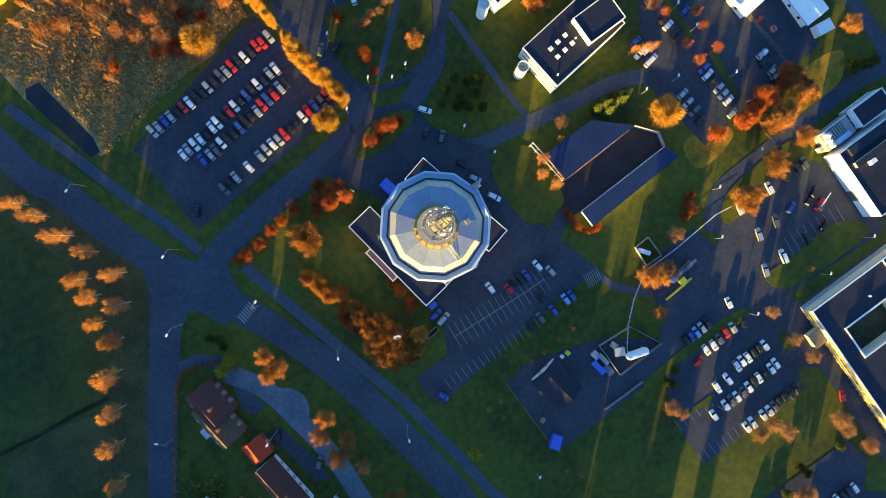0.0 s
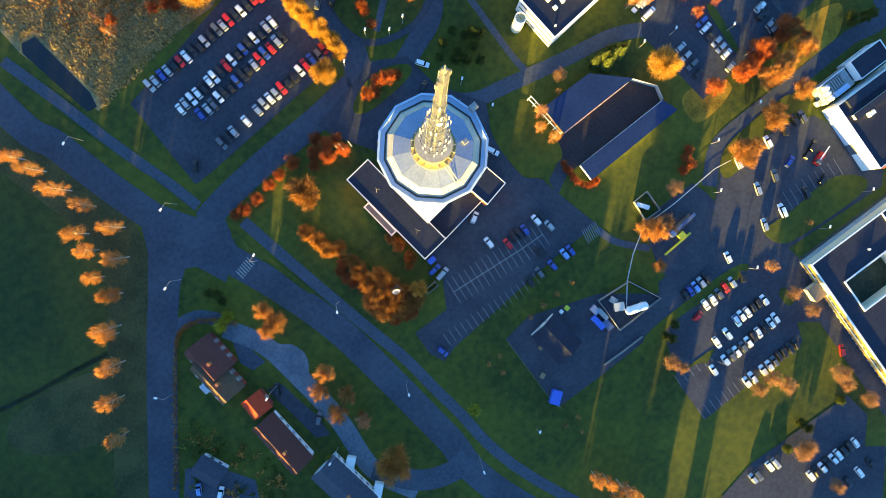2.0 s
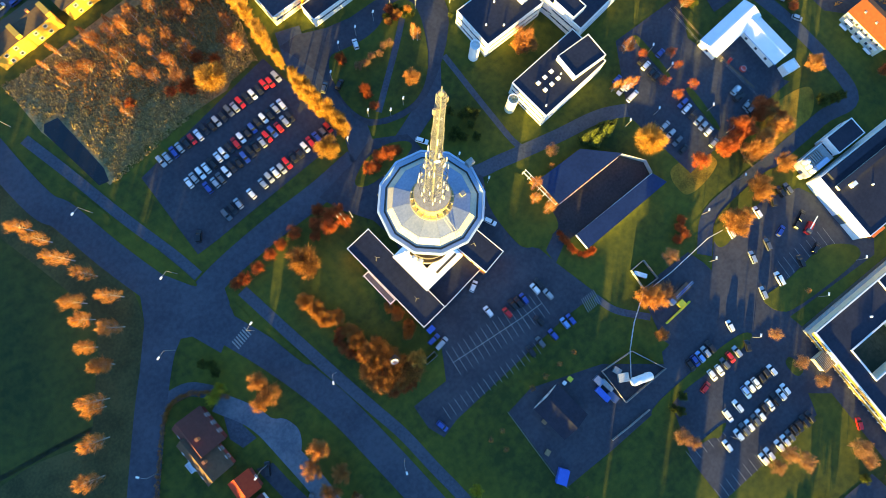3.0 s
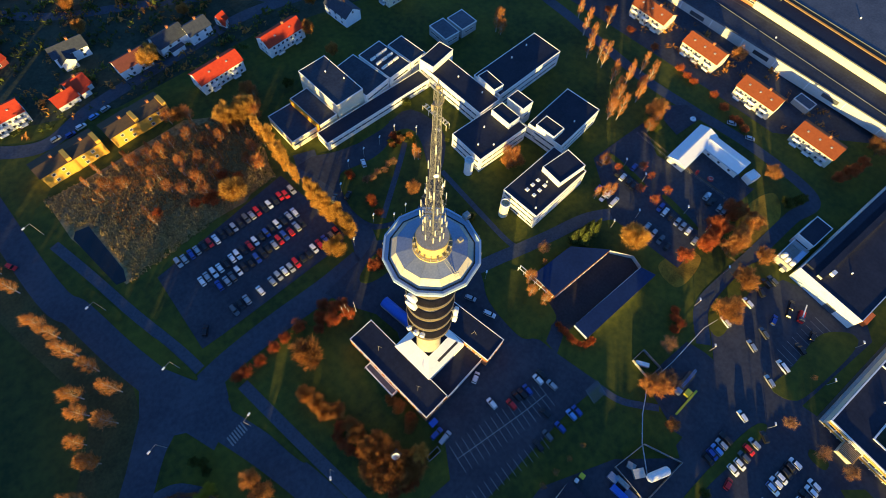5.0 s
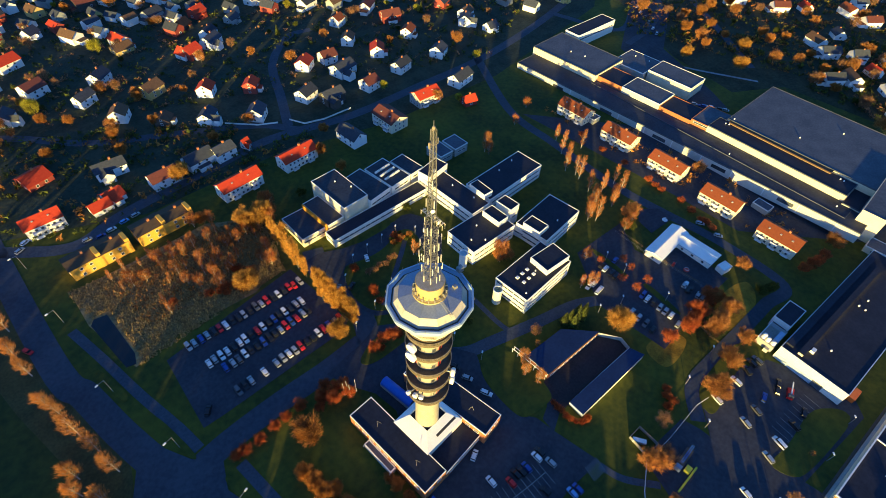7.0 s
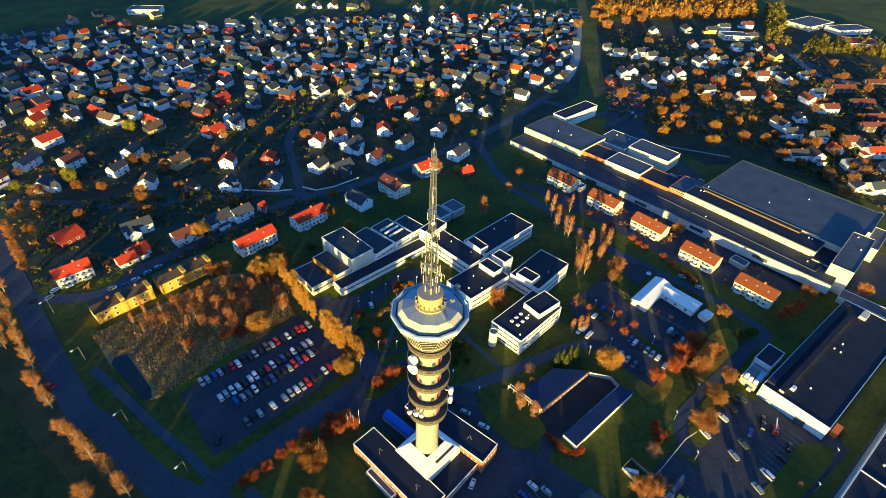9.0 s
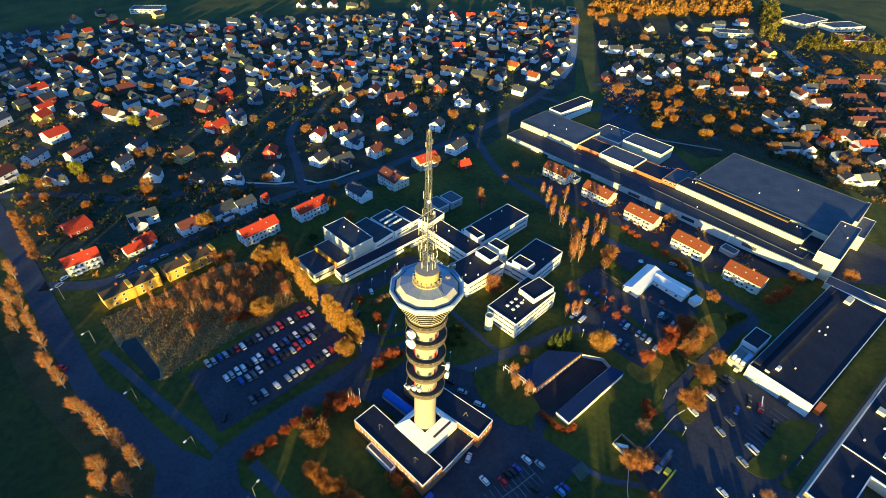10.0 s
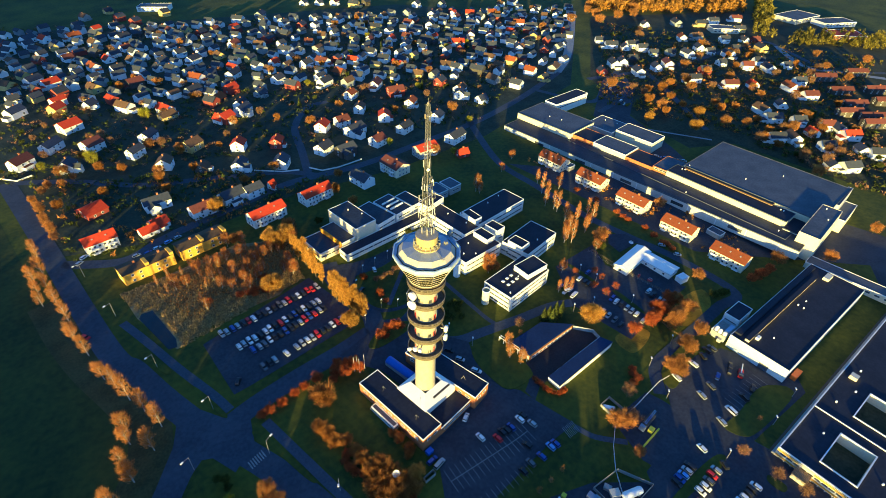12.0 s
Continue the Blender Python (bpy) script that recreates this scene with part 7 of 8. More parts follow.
crate((17.2, -73.6), -84, 5.4, 1.9, 1.7, BLUEM, "container", "bright blue skip container in the yard")
crate((20.3, -72.3), -84, 4.6, 1.5, 1.6, STEEL, "container", "grey container in the yard")
crate((19.4, -76.4), -84, 3.8, 2.2, 1.6, surf("dull_blue_metal", (0.05, 0.08, 0.16), (0.08, 0.12, 0.22), 0.8, 0.6), "container", "dull blue-grey container in the yard")
crate((19, -69.4), -84, 3.0, 2.2, 1.8, ROOFPANEL, "container", "pale blue container in the yard")
crate((26.4, -73.9), -30, 3.4, 2.8, 1.8, CONCRETE, "machine_housing", "pale machine housing with ribs beside the tank")
crate((26.2, -70.9), -70, 2.6, 2.0, 1.4, STEEL, "machine_housing", "grey machine housing in the compound")
crate((54.3, -51.4), -55, 4.5, 1.4, 1.5, LAMPWHITE, "container", "white trough in the small compound")
crate((-10.5, -84.8), 35, 4.8, 3.4, 2.2, BLUEM, "container", "bright blue covered skip on the yard corner")
crate((-9.4, -76.1), 20, 1.8, 1.4, 1.2, HEDGEW, "crate", "brown timber crate in the yard")
crate((-3.8, -67.9), 10, 1.6, 1.4, 1.2, HEDGEW, "crate", "orange-brown crate beside the hut")
crate((11.8, -62.8), 10, 1.5, 1.5, 1.3, YPAINT, "crate", "yellow plastic crate beside the hut")
crate((9.5, -62.6), 10, 1.2, 1.0, 1.2, LAMPWHITE, "crate", "white box beside the hut")
crate((-14.5, -20.5), 5, 2.6, 1.8, 1.7, BLUEM, "container", "dark blue refuse container beside the wing")
crate((-29.8, -20.7), 10, 2.6, 2.4, 3.4, STEEL, "ventilation_box", "grey ventilation box among the shrubs")
ground_dish = tagged(new("satellite_dish"), "white satellite dish on the grey box among shrubs", "dish antenna")
ground_dish.matrix_world = pose(-30.2, -21.2, ground(-30.2, -21.2) + 4.3, 48, 0, -25)
part("bowl", lathe([(0.05, -0.35), (0.7, -0.25), (1.25, 0.1), (1.3, 0.12), (0.7, -0.18), (0.05, -0.28)], 24), LAMPWHITE, ground_dish)
part("feed_arm", rod((0, 0, -0.3), (0, 0, 0.9), 0.05), STEEL, ground_dish)
part("mount", rod((0, 0, -1.3), (0, 0, -0.3), 0.14), STEEL, ground_dish)
fence("yard_fence", [(-22.7, -28.7), (-18.2, -28.6), (-18.1, -26.9), (-22.7, -27.2), (-22.7, -28.7)], 1.8, "pale bin enclosure beside the car park", 4, 0.05, KERB, True)

# lorry with ladder and the yellow beam
lx, ly = (61.5, -65)
lorry = thing("lorry", lx, ly, 4, "work lorry with a folded ladder and yellow beam", "lorry")
part("chassis", box(-4.2, 4.0, -1.1, 1.1, 0.6, 1.1), DARKSTEEL, lorry)
part("cab", box(-5.8, -4.0, -1.15, 1.15, 0.6, 2.7, 0.12), ROOFPANEL, lorry, "pale blue driver cab")
part("load_bed", box(-3.6, 4.0, -1.2, 1.2, 1.1, 1.7), DARKSTEEL, lorry)
lad = bmesh.new()
for y in (-0.35, 0.35):
    add_rod(lad, (-3, y, 2.4), (5.0, y, 2.9), 0.07, n=4)
for k in range(17):
    add_rod(lad, (-3 + k * 0.5, -0.35, 2.4 + k * 0.031), (-3 + k * 0.5, 0.35, 2.4 + k * 0.031), 0.05, n=4)
part("ladder", lad, BLUEM, lorry, "blue folded ladder")
for u in (-4.8, -1.5, 2.6):
    for v in (-1.0, 1.0):
        w = part("wheel", lathe([(0.15, -0.14), (0.48, -0.14), (0.48, 0.14), (0.15, 0.14)], 14, 0, True), RUBBER, lorry)
        w.matrix_basis = pose(u, v, 0.48, 90, 0, 0)
bx, by = (56.4, -69.8)
beam = thing("steel_beam", bx, by, 2, "long yellow steel beam lying on the asphalt", "beam")
bm = box(-5.9, 5.9, -0.3, 0.3, 0.05, 0.15)
add_box(bm, -5.9, 5.9, -0.08, 0.08, 0.15, 0.65)
add_box(bm, -5.9, 5.9, -0.3, 0.3, 0.65, 0.75)
part("beam", bm, YPAINT, beam)
crate((59, -68), 4, 2.4, 1.8, 1.6, YPAINT, "compressor", "yellow compressor beside the lorry")
crate((57.4, -61.6), 4, 3.0, 1.7, 1.4, HEDGEW, "trailer", "brown low trailer beside the lorry")

# red lift truck by the workshop
gx, gy = (114.7, -77.5)
lift = thing("lift_truck", gx, gy, 20, "red lift truck with a pale boom", "truck")
part("base", box(-2.6, 2.2, -1.1, 1.1, 0.4, 1.6, 0.1), RPAINT, lift, "red truck body")
part("cab", box(-2.4, -1.0, -1.0, 1.0, 1.6, 2.5, 0.15), GLASS, lift)
part("boom", rod((-1.5, 0, 2.0), (4.5, 0, 2.6), 0.28, 0.22, 6), LAMPWHITE, lift)
for u in (-1.7, 1.4):
    for v in (-1.0, 1.0):
        w = part("wheel", lathe([(0.15, -0.14), (0.45, -0.14), (0.45, 0.14), (0.15, 0.14)], 14, 0, True), RUBBER, lift)
        w.matrix_basis = pose(u, v, 0.45, 90, 0, 0)
# flag poles by the tower
for q in ((-15.8, 27.5), (-14.5, 25.5), (-11.7, 26.1), (-14.5, 27.4)):
    fp = thing("flagpole", *q, 0, "slender white flagpole beside the shrubs", "flagpole", "flagpoles")
    part("pole", rod((0, 0, -0.3), (0, 0, 8.5), 0.09, 0.05), LAMPWHITE, fp)
    part("foot", lathe([(0.3, 0), (0.3, 0.2), (0.1, 0.25)], 10), CONCRETE, fp)
    part("finial", lathe([(0.01, 8.75), (0.1, 8.65), (0.1, 8.55), (0.01, 8.5)], 8), STEEL, fp)

# garden things of the houses by the drive
def hedge(pts, width, h, leaf, label, seed):
    """A trimmed hedge: stems in a row under a long crown of twigs."""
    rr = random.Random(seed)
    e = tagged(new("hedge"), label, "hedge")
    stems, crown, ends = bmesh.new(), bmesh.new(), []
    for q in smooth(pts, 12):
        z = ground(q.x, q.y)
        add_rod(stems, (q.x, q.y, z - 0.2), (q.x, q.y, z + h * 0.7), 0.05, 0.03, 4)
        for _ in range(4):
            ends.append((Vector((q.x + rr.uniform(-width, width) / 2, q.y + rr.uniform(-width, width) / 2, z + h * rr.uniform(0.2, 0.85))), Vector((0, 0, 1))))
    twig_cloud(crown, ends, 0.5, len(ends) * 16, 0.45, -0.3, rr, width=0.07)
    part("stems", stems, BARK, e)
    part("crown", crown, leaf, e)


hedge([(-78.7, 3.3), (-82.8, 8.4), (-88.7, 12.3), (-93.9, 12.7), (-98.6, 9.9), (-106.8, 0.5), (-114.5, -8.6), (-122.9, -19.1), (-129.9, -27)], 1.3, 1.5, LEAF["brown"], "brown clipped hedge round the gardens by the side road", 5)
gt = "cars by the houses"
car(*(-82.4, -22.3), 60, "k", "estate", gt)
car(*(-77.9, -38.8), 40, "g", "estate", gt)
car(*(-119.3, -37.7), 40, "w", "hatch", gt)
car(*(-124.1, -32.1), 60, "c", "hatch", gt)
crate((-80, -58.1), 40, 6.0, 3.0, 2.4, LAMPWHITE, "garden_shed", "pale flat garden shed beside the drive")
crate((-78.3, -71.1), 40, 5.6, 3.0, 2.4, LAMPWHITE, "garden_shed", "pale flat garden shed beside the drive")
plant("lime", [(-83.5, -51.5), (-82.8, 5.8)], "", 0.45)
drape("pavement", [(-123.4, -23.9), (-116.1, -28), (-108.2, -41.9), (-111.1, -47.7), (-130.2, -31.5)], PATHM, 0.05, "asphalt yard between the houses", "pavement")
drape("pavement", [(-83.7, -0.5), (-79.4, -1.1), (-80.6, -6.6), (-79.6, -12.4), (-84.7, -12.2), (-86.3, -7.4)], PATHM, 0.06, "asphalt forecourt of the brown-red house", "pavement")
drape("pavement", [(-85.4, -20.1), (-80.2, -21.9), (-79.6, -28.7), (-78.2, -37.5), (-78.9, -45.9), (-83.2, -43.6), (-84.2, -31.3)], LOT, 0.06, "dark asphalt yard beside the long house", "pavement")
crate((133, -93.5), -2, 6.0, 2.4, 2.4, surf("orange_container", (0.55, 0.12, 0.02), (0.65, 0.17, 0.04), 0.8, 0.5), "container", "orange container at the corner of the workshop hall")


# garden frames and play things of the campus and the pavilion
plant("bare", [(22.8, 67.3), (25.6, 66.6), (28.8, 67.6), (31.6, 66.9), (34.4, 68.2), (36.8, 67.6)], "low bare bushes on the green court", 0.36)
garden_frame((64.7, 82.5), (65.6, 68), 1.8, 3.0, 5, CREAM, 9, "cream painted open frame beside the drive loop")


def slide(q, turn):
    e = thing("playground_slide", *q, turn, "red plastic playground slide on asphalt", "slide")
    bm = bmesh.new()
    for s in (-1, 1):
        add_box(bm, -1.9, 0.9, s * 0.5 - 0.06, s * 0.5 + 0.06, 0.2, 0.35)
    bmesh.ops.rotate(bm, verts=bm.verts[:], cent=(0, 0, 0), matrix=Matrix.Rotation(math.radians(24), 3, "Y").inverted())
    part("side", bm, PLAYRED, e)
    bm = box(-1.9, 0.9, -0.45, 0.45, 0.15, 0.22)
    bmesh.ops.rotate(bm, verts=bm.verts[:], cent=(0, 0, 0), matrix=Matrix.Rotation(math.radians(24), 3, "Y").inverted())
    part("chute", bm, PLAYRED, e)
    part("platform", box(0.8, 2.0, -0.6, 0.6, 0.75, 0.9, 0.04), PLAYRED, e)
    for x in (0.9, 1.9):
        for y in (-0.5, 0.5):
            part("leg", rod((x, y, -0.2), (x, y, 1.6), 0.05), STEEL, e)


def roundabout(q, material, label):
    e = thing("playground_roundabout", *q, 0, label, "roundabout")
    part("disc", lathe([(0.05, 0.35), (1.25, 0.35), (1.35, 0.3), (1.25, 0.22), (0.05, 0.2)], 20), material, e)
    part("post", rod((0, 0, -0.2), (0, 0, 1.1), 0.08), STEEL, e)
    part("hoop", lathe([(0.9, 0.95), (0.98, 0.95), (0.98, 1.03), (0.9, 1.03)], 16, 0, True), LAMPWHITE, e)


slide((133.8, -12.9), 12)
roundabout((136.8, -18.2), PLAYRED, "red and white playground roundabout")
roundabout((156, 6.4), LAMPWHITE, "pale playground roundabout behind the pavilion")

# ---- the suburb ----
WALLS = {"white": WOODWHITE, "grey": WOODGREY, "ochre": WOODYEL, "red": WOODRED, "dark": WOODDARK}
ROOFS = {"dark": DARKROOF, "brown": BROWNROOF, "orange": ORANGE, "red": RED, "maroon": MAROON}
SUBURB = {}


def suburb_house(x, y, turn, wall, roof, size):
    """A plain two-storey suburban house; each kind is built once and then copied."""
    key = (wall, roof, size)
    if key not in SUBURB:
        L, W, z, rise = ((10.5, 8.5, 4.6, 3.2), (13.0, 9.0, 4.8, 3.0), (9.0, 8.0, 3.4, 3.2))[size]
        e = tagged(new("house"), "", "house", "houses of the suburb")
        walls, roofs = gable_wall(L, W, z, rise), gable_roof(bmesh.new(), L, W, z, rise)
        if size == 1:
            add_box(walls, -L / 2 - 4.2, -L / 2 - 0.02, -W / 2 + 1.0, W / 2 - 2.6, -1.0, 2.7)
            add_box(roofs, -L / 2 - 4.5, -L / 2 - 0.02, -W / 2 + 0.7, W / 2 - 2.3, 2.7, 2.95)
        else:
            add_box(walls, -L * 0.3, L * 0.28, -W / 2 - 2.4, -W / 2 - 0.02, -1.0, 0.5)
            add_box(walls, -L * 0.3, L * 0.28, -W / 2 - 2.4, -W / 2 - 2.3, 0.5, 1.4)
            add_box(roofs, L * 0.02, L * 0.3, -W / 2 - 2.1, -W / 2 - 0.02, 2.5, 2.7)
            add_box(walls, L * 0.04, L * 0.28, -W / 2 - 1.9, -W / 2 - 0.02, 0.5, 2.5)
        part("wall", walls, WALLS[wall], e)
        part("roof", roofs, ROOFS[roof], e)
        part("chimney", box(L * 0.1, L * 0.1 + 0.8, -0.3, 0.4, z + rise * 0.5, z + rise + 0.9), BRICK, e)
        me = pane_mesh(1.5, 1.3, TRIM)
        for k, m in enumerate((pose(L / 4, -W / 2, 1.8, 0, 0, 180), pose(-L / 2, 0, 1.8, 0, 0, 90))):
            shared("window", me, e, m)
        SUBURB[key] = ob = e
    else:
        ob = copy_thing(SUBURB[key], Matrix())
    ob.matrix_basis = pose(x, y, ground(x, y), 0, 0, turn)
    tagged(ob, wall + " weatherboard house with " + roof + " tiled gable roof")


def quarter(places, turn, seed, reds=0.2):
    """Houses at the places, ridges near one of two street directions."""
    rr = random.Random(seed)
    for x, y in places:
        wall = rr.choices(("white", "grey", "ochre", "red", "dark"), (62, 10, 12, 8, 8))[0]
        roof = rr.choices(("dark", "brown", "orange", "red", "maroon"), (74, 14, 18 * reds, 16 * reds + 1, 9))[0]
        suburb_house(x, y, turn + rr.choice((0, 90)) + rr.uniform(-12, 12), wall, roof, rr.randrange(3))


quarter([(-3.8, 578.1), (15.2, 573.1), (-29.2, 583.8), (8.3, 617.4), (53.9, 629), (65, 560), (80.7, 558), (35.6, 546.3), (50.2, 557.1), (-45.5, 518.6), (-23.2, 509.4), (1, 509.4), (7.1, 542.4), (5.4, 485.4), (22.5, 469.6), (32.2, 473), (27.8, 510.8), (59.7, 505.2), (44.3, 451.9), (64.8, 463.8), (68.2, 436.7), (35.2, 434.2), (43.2, 422), (67.7, 394.8), (92.8, 436.6), (-10.6, 467.4), (4.6, 450.1)], 20, 1)
quarter([(7.1, 406.7), (-23.4, 412.7), (-33.9, 380), (-14.1, 358), (-48.7, 445), (-47.1, 419.7), (-78.7, 425.6), (-81.8, 395.1), (-78.4, 461.4), (9, 333.7), (40.1, 360.4), (52.7, 387.7), (43.6, 329.4), (51.1, 333.9), (36, 293.1), (-63.3, 478.4), (-58.9, 460.9), (-55.9, 384.7), (82.3, 497.1), (106.4, 517.8), (123.7, 523.6), (98.1, 541.4), (40.1, 599.9), (63.3, 602.9), (101.7, 622.3), (51.2, 667.2), (22.4, 650.6), (-42.2, 592.9)], 25, 2, 0.35)
quarter([(160.2, 546.2), (190.5, 551.3), (180.5, 517.4), (195.9, 501.9), (208.4, 483.5), (118.3, 459.7), (112, 426.4), (137.7, 442), (155.2, 458), (176.6, 464.4), (152.1, 412.5), (185.3, 424.3), (208.4, 437.7), (230.5, 454), (195.9, 396.7), (283.8, 477), (311.3, 466.9), (273.4, 429), (314.6, 420), (332.9, 402.3), (365.2, 437.8), (282.3, 381.5), (264, 385.7), (262.6, 357.4), (291.9, 357.4), (261.9, 319)], 30, 3, 0.3)
quarter([(218.1, 357.9), (217.2, 332.9), (169.9, 307.8), (171.9, 282.6), (144.3, 277.8), (163.1, 328.4), (138.5, 313), (164.3, 360.5), (126.9, 387.5), (108.8, 343.5), (129.5, 359.2), (148.9, 364.9), (82.7, 323.5), (59.6, 310.1), (219.2, 281.1), (222.6, 254.1), (255.3, 281.1), (82.3, 378), (66.8, 346), (112.6, 323.4), (255.8, 480.6), (311.2, 532.3), (329.5, 532.3), (262.3, 577.1), (278.9, 566), (295.7, 554.9), (379, 486.9), (407.1, 468.1)], 30, 4, 0.4)
quarter([(432.1, 398.1), (404.9, 410.9), (374.1, 375.9), (391.6, 363.8), (408, 342.5), (426, 326.1), (443.7, 307.9), (345.1, 344.6), (360.2, 328.6), (380, 311.2), (400.6, 300.3), (417.6, 275.9), (304.2, 317.4), (334.3, 300.8), (353.6, 279), (373.1, 260.4), (418.6, 405.5), (393.9, 345), (424.6, 345), (312.5, 330)], -40, 5, 1.2)
quarter([(316, 254.6), (297.4, 252.6), (310.2, 223.2), (307.8, 203.9), (336, 215.8), (271.6, 255.9), (265.6, 228.6), (274.2, 207.3), (225, 229.2), (225.1, 202), (258.5, 272.1), (488.5, 377.2), (500.8, 328.9), (476.1, 425.7), (495.1, 422), (378.5, 407.1)], 15, 6, 0.5)
quarter([(452, 246.2), (445.2, 226), (453.1, 213.2), (466.4, 213.4), (465.3, 199.7), (461.8, 183.6), (479, 173.6), (489.1, 159.5), (518.1, 162.3), (592.2, 232.7), (615, 210.9), (554, 252.9), (395.7, 187.6), (407.3, 185.5), (426.8, 186.3), (396, 159.5), (369.7, 182.5), (421.1, 155.1), (441.5, 154.6), (493.3, 123.8), (524.7, 132), (553.1, 137.5), (573.5, 160.7), (593.4, 146.8), (604.9, 138.8), (577.7, 120.3)], -30, 7, 0.25)
quarter([(503.8, 101.9), (528.1, 101.2), (515.4, 85.8), (542.9, 78.5), (456.2, 74.4), (437.8, 87.4), (422.3, 116.2), (454, 121.5), (502.9, 50.5), (479.3, 50), (430.9, 37.7), (403.3, 42.8), (394.2, 29.3), (407.5, 14), (359.2, 12), (371, 3.8), (419.6, -3.9), (419.7, -13.4), (416.7, -22.9), (379.6, -18.2), (398.7, -36.8), (400, -46.1), (359.1, -41), (351.8, -32), (676.7, 196.9), (640.3, 209), (630.5, 170.5), (555.9, 186.2), (537.6, 193.8), (519.2, 149.7), (395.7, -1.7), (474, 30.2)], -35, 8, 0.3)
for x, y in ((536.5, 40.6), (512.4, 17.3), (488.7, -2.1), (581.5, 26), (546.3, -2.2), (472.7, -21.1), (522.7, -17.2), (465.5, -5.9), (459.9, -27.5)):
    house(x, y, -38, 21, 8, 5.0, 2.4, WOODDARK, MAROON, "dark grey terraced block with dark red roof", "terrace_house", 2, 6.0, True, False, 0, 0, "terraced blocks by the far street")
for c, lab, wl in ((((778.8, 166.3), (728.3, 141.6), (783.1, 133.3)), "far office block with striped facade", CREAM), (((764, 128.9), (744.2, 112.6), (788.1, 90.9)), "far long white school building", WHITE),
                   (((722.2, 97.4), (696.2, 86.3), (723.5, 59.4)), "far long block with red roof", BRICK), (((612.6, 197.5), (597.8, 187.4), (622.2, 165.6)), "far pale block among houses", CREAM),
                   (((84, 676.5), (80.4, 656), (110.2, 636)), "far white terraced block", WHITE)):
    block("far_building", c, 5.5, lab, wl, RED if "red" in lab else ROOFGREY, bands=(2.2, 4.2), win=(3.0, 1.0, 5.0), sides="s")


def far_houses():
    """The close-set houses of the far quarter, joined."""
    rr = random.Random(77)
    taken = [o.matrix_basis.translation.to_2d() for o in scene.objects if o.parent is None and o.type == "EMPTY"]
    a, b, c, d = (Vector(p) for p in ((-92.7, 392), (352.8, 214.5), (555.4, 369), (-60.6, 643.4)))
    bm = bmesh.new()
    n = 0
    for _ in range(6000):
        u, v = rr.random(), rr.random() ** 0.8
        p = a.lerp(b, u).lerp(d.lerp(c, u), v)
        if any((p - q).length_squared < 14.5 ** 2 for q in taken):
            continue
        taken.append(p)
        n += 1
        L, W, z, rise = rr.uniform(7, 11), rr.uniform(6, 8), rr.uniform(3.2, 5.4), rr.uniform(1.8, 3)
        w, r = gable_wall(L, W, z, rise), gable_roof(bmesh.new(), L, W, z, rise)
        turn = Matrix.Translation((p.x, p.y, ground(p.x, p.y))) @ Matrix.Rotation(radians(25 + rr.choice((0, 90)) + rr.uniform(-14, 14)), 4, "Z")
        wi = rr.choices((0, 1, 2, 3), (60, 30, 6, 4))[0]
        ri = rr.choices((4, 5, 6, 7), (90, 6, 2, 2))[0]
        for src, mi in ((w, wi), (r, ri)):
            vm = {q: bm.verts.new(turn @ q.co) for q in src.verts}
            for f in src.faces:
                bm.faces.new([vm[q] for q in f.verts]).material_index = mi
            src.free()
    return tagged(mesh_object("far_houses", bm, [WOODWHITE, WOODGREY, WOODYEL, WOODRED, DARKROOF, BROWNROOF, RED, MAROON]), "close-set white and grey suburban houses far off", "houses", "", "stuff")


far_houses()


def town_trees(count, corners, keys, seed, scale):
    rr = random.Random(seed)
    a, b, c, d = (Vector(p) for p in corners)
    lots = {k: [] for k in keys}
    for k in range(count):
        u, v = rr.random(), rr.random()
        lots[rr.choice(keys)].append(tuple(a.lerp(b, u).lerp(d.lerp(c, u), v)))
    for k, spots in lots.items():
        plant(k, spots, "garden trees of the suburb", scale)


town_trees(60, ((-106.5, 284.1), (208.4, 185.7), (446.1, 290.2), (-75.8, 524.7)), ["brown", "bare", "bare", "pine", "pine", "lime"], 21, 0.62)
town_trees(44, ((-90, 300), (208, 200), (400, 280), (-60, 480)), ["bare", "bare", "brown", "pine", "pine"], 29, 0.75)
town_trees(26, ((-75.8, 524.7), (446.1, 290.2), (541.4, 367.5), (-60.6, 643.4)), ["bare", "brown", "pine", "pine"], 23, 0.8)
town_trees(46, ((318, 120), (352, -40), (620, 20), (520, 250)), ["brown", "brown", "bare", "bare", "pine"], 24, 0.9)
plant("rust", [(213.1, 308.3), (229.6, 277.2), (427, 383.5), (-26.5, 235.1), (-19.8, 279.3), (-4.6, 262.3), (33, 198.4), (120.3, 259.8), (190.4, 200.3), (132.2, 152.2), (86.3, 245.1), (41, 279.3), (111.8, 362.9), (22.1, 393.8), (75.3, 491.6), (-74.5, 272.4), (435.9, 316.5)], "orange trees of the gardens", 0.85)
plant("oak", [(-12.7, 178.5)], "", 0.8)
plant("lime", [(200.9, 368.7), (292.8, 326), (247.3, 407), (323.4, 328.4), (416, 424), (-7, 334.7), (-82.6, 287.7), (186.6, 175.9), (114.7, 182), (124.8, 318.4), (198.9, 255.5), (142.2, 144.2)], "yellow-green trees of the gardens", 1.0)
plant("lime", [(-55.9, 276.5), (-7, 331)], "", 1.5)
plant("spruce", [(182.5, 350.2), (201.2, 390.9), (235.9, 364.3), (193.3, 371.8), (202.4, 254.3), (98.8, 285.8)], "garden spruces", 1.0)
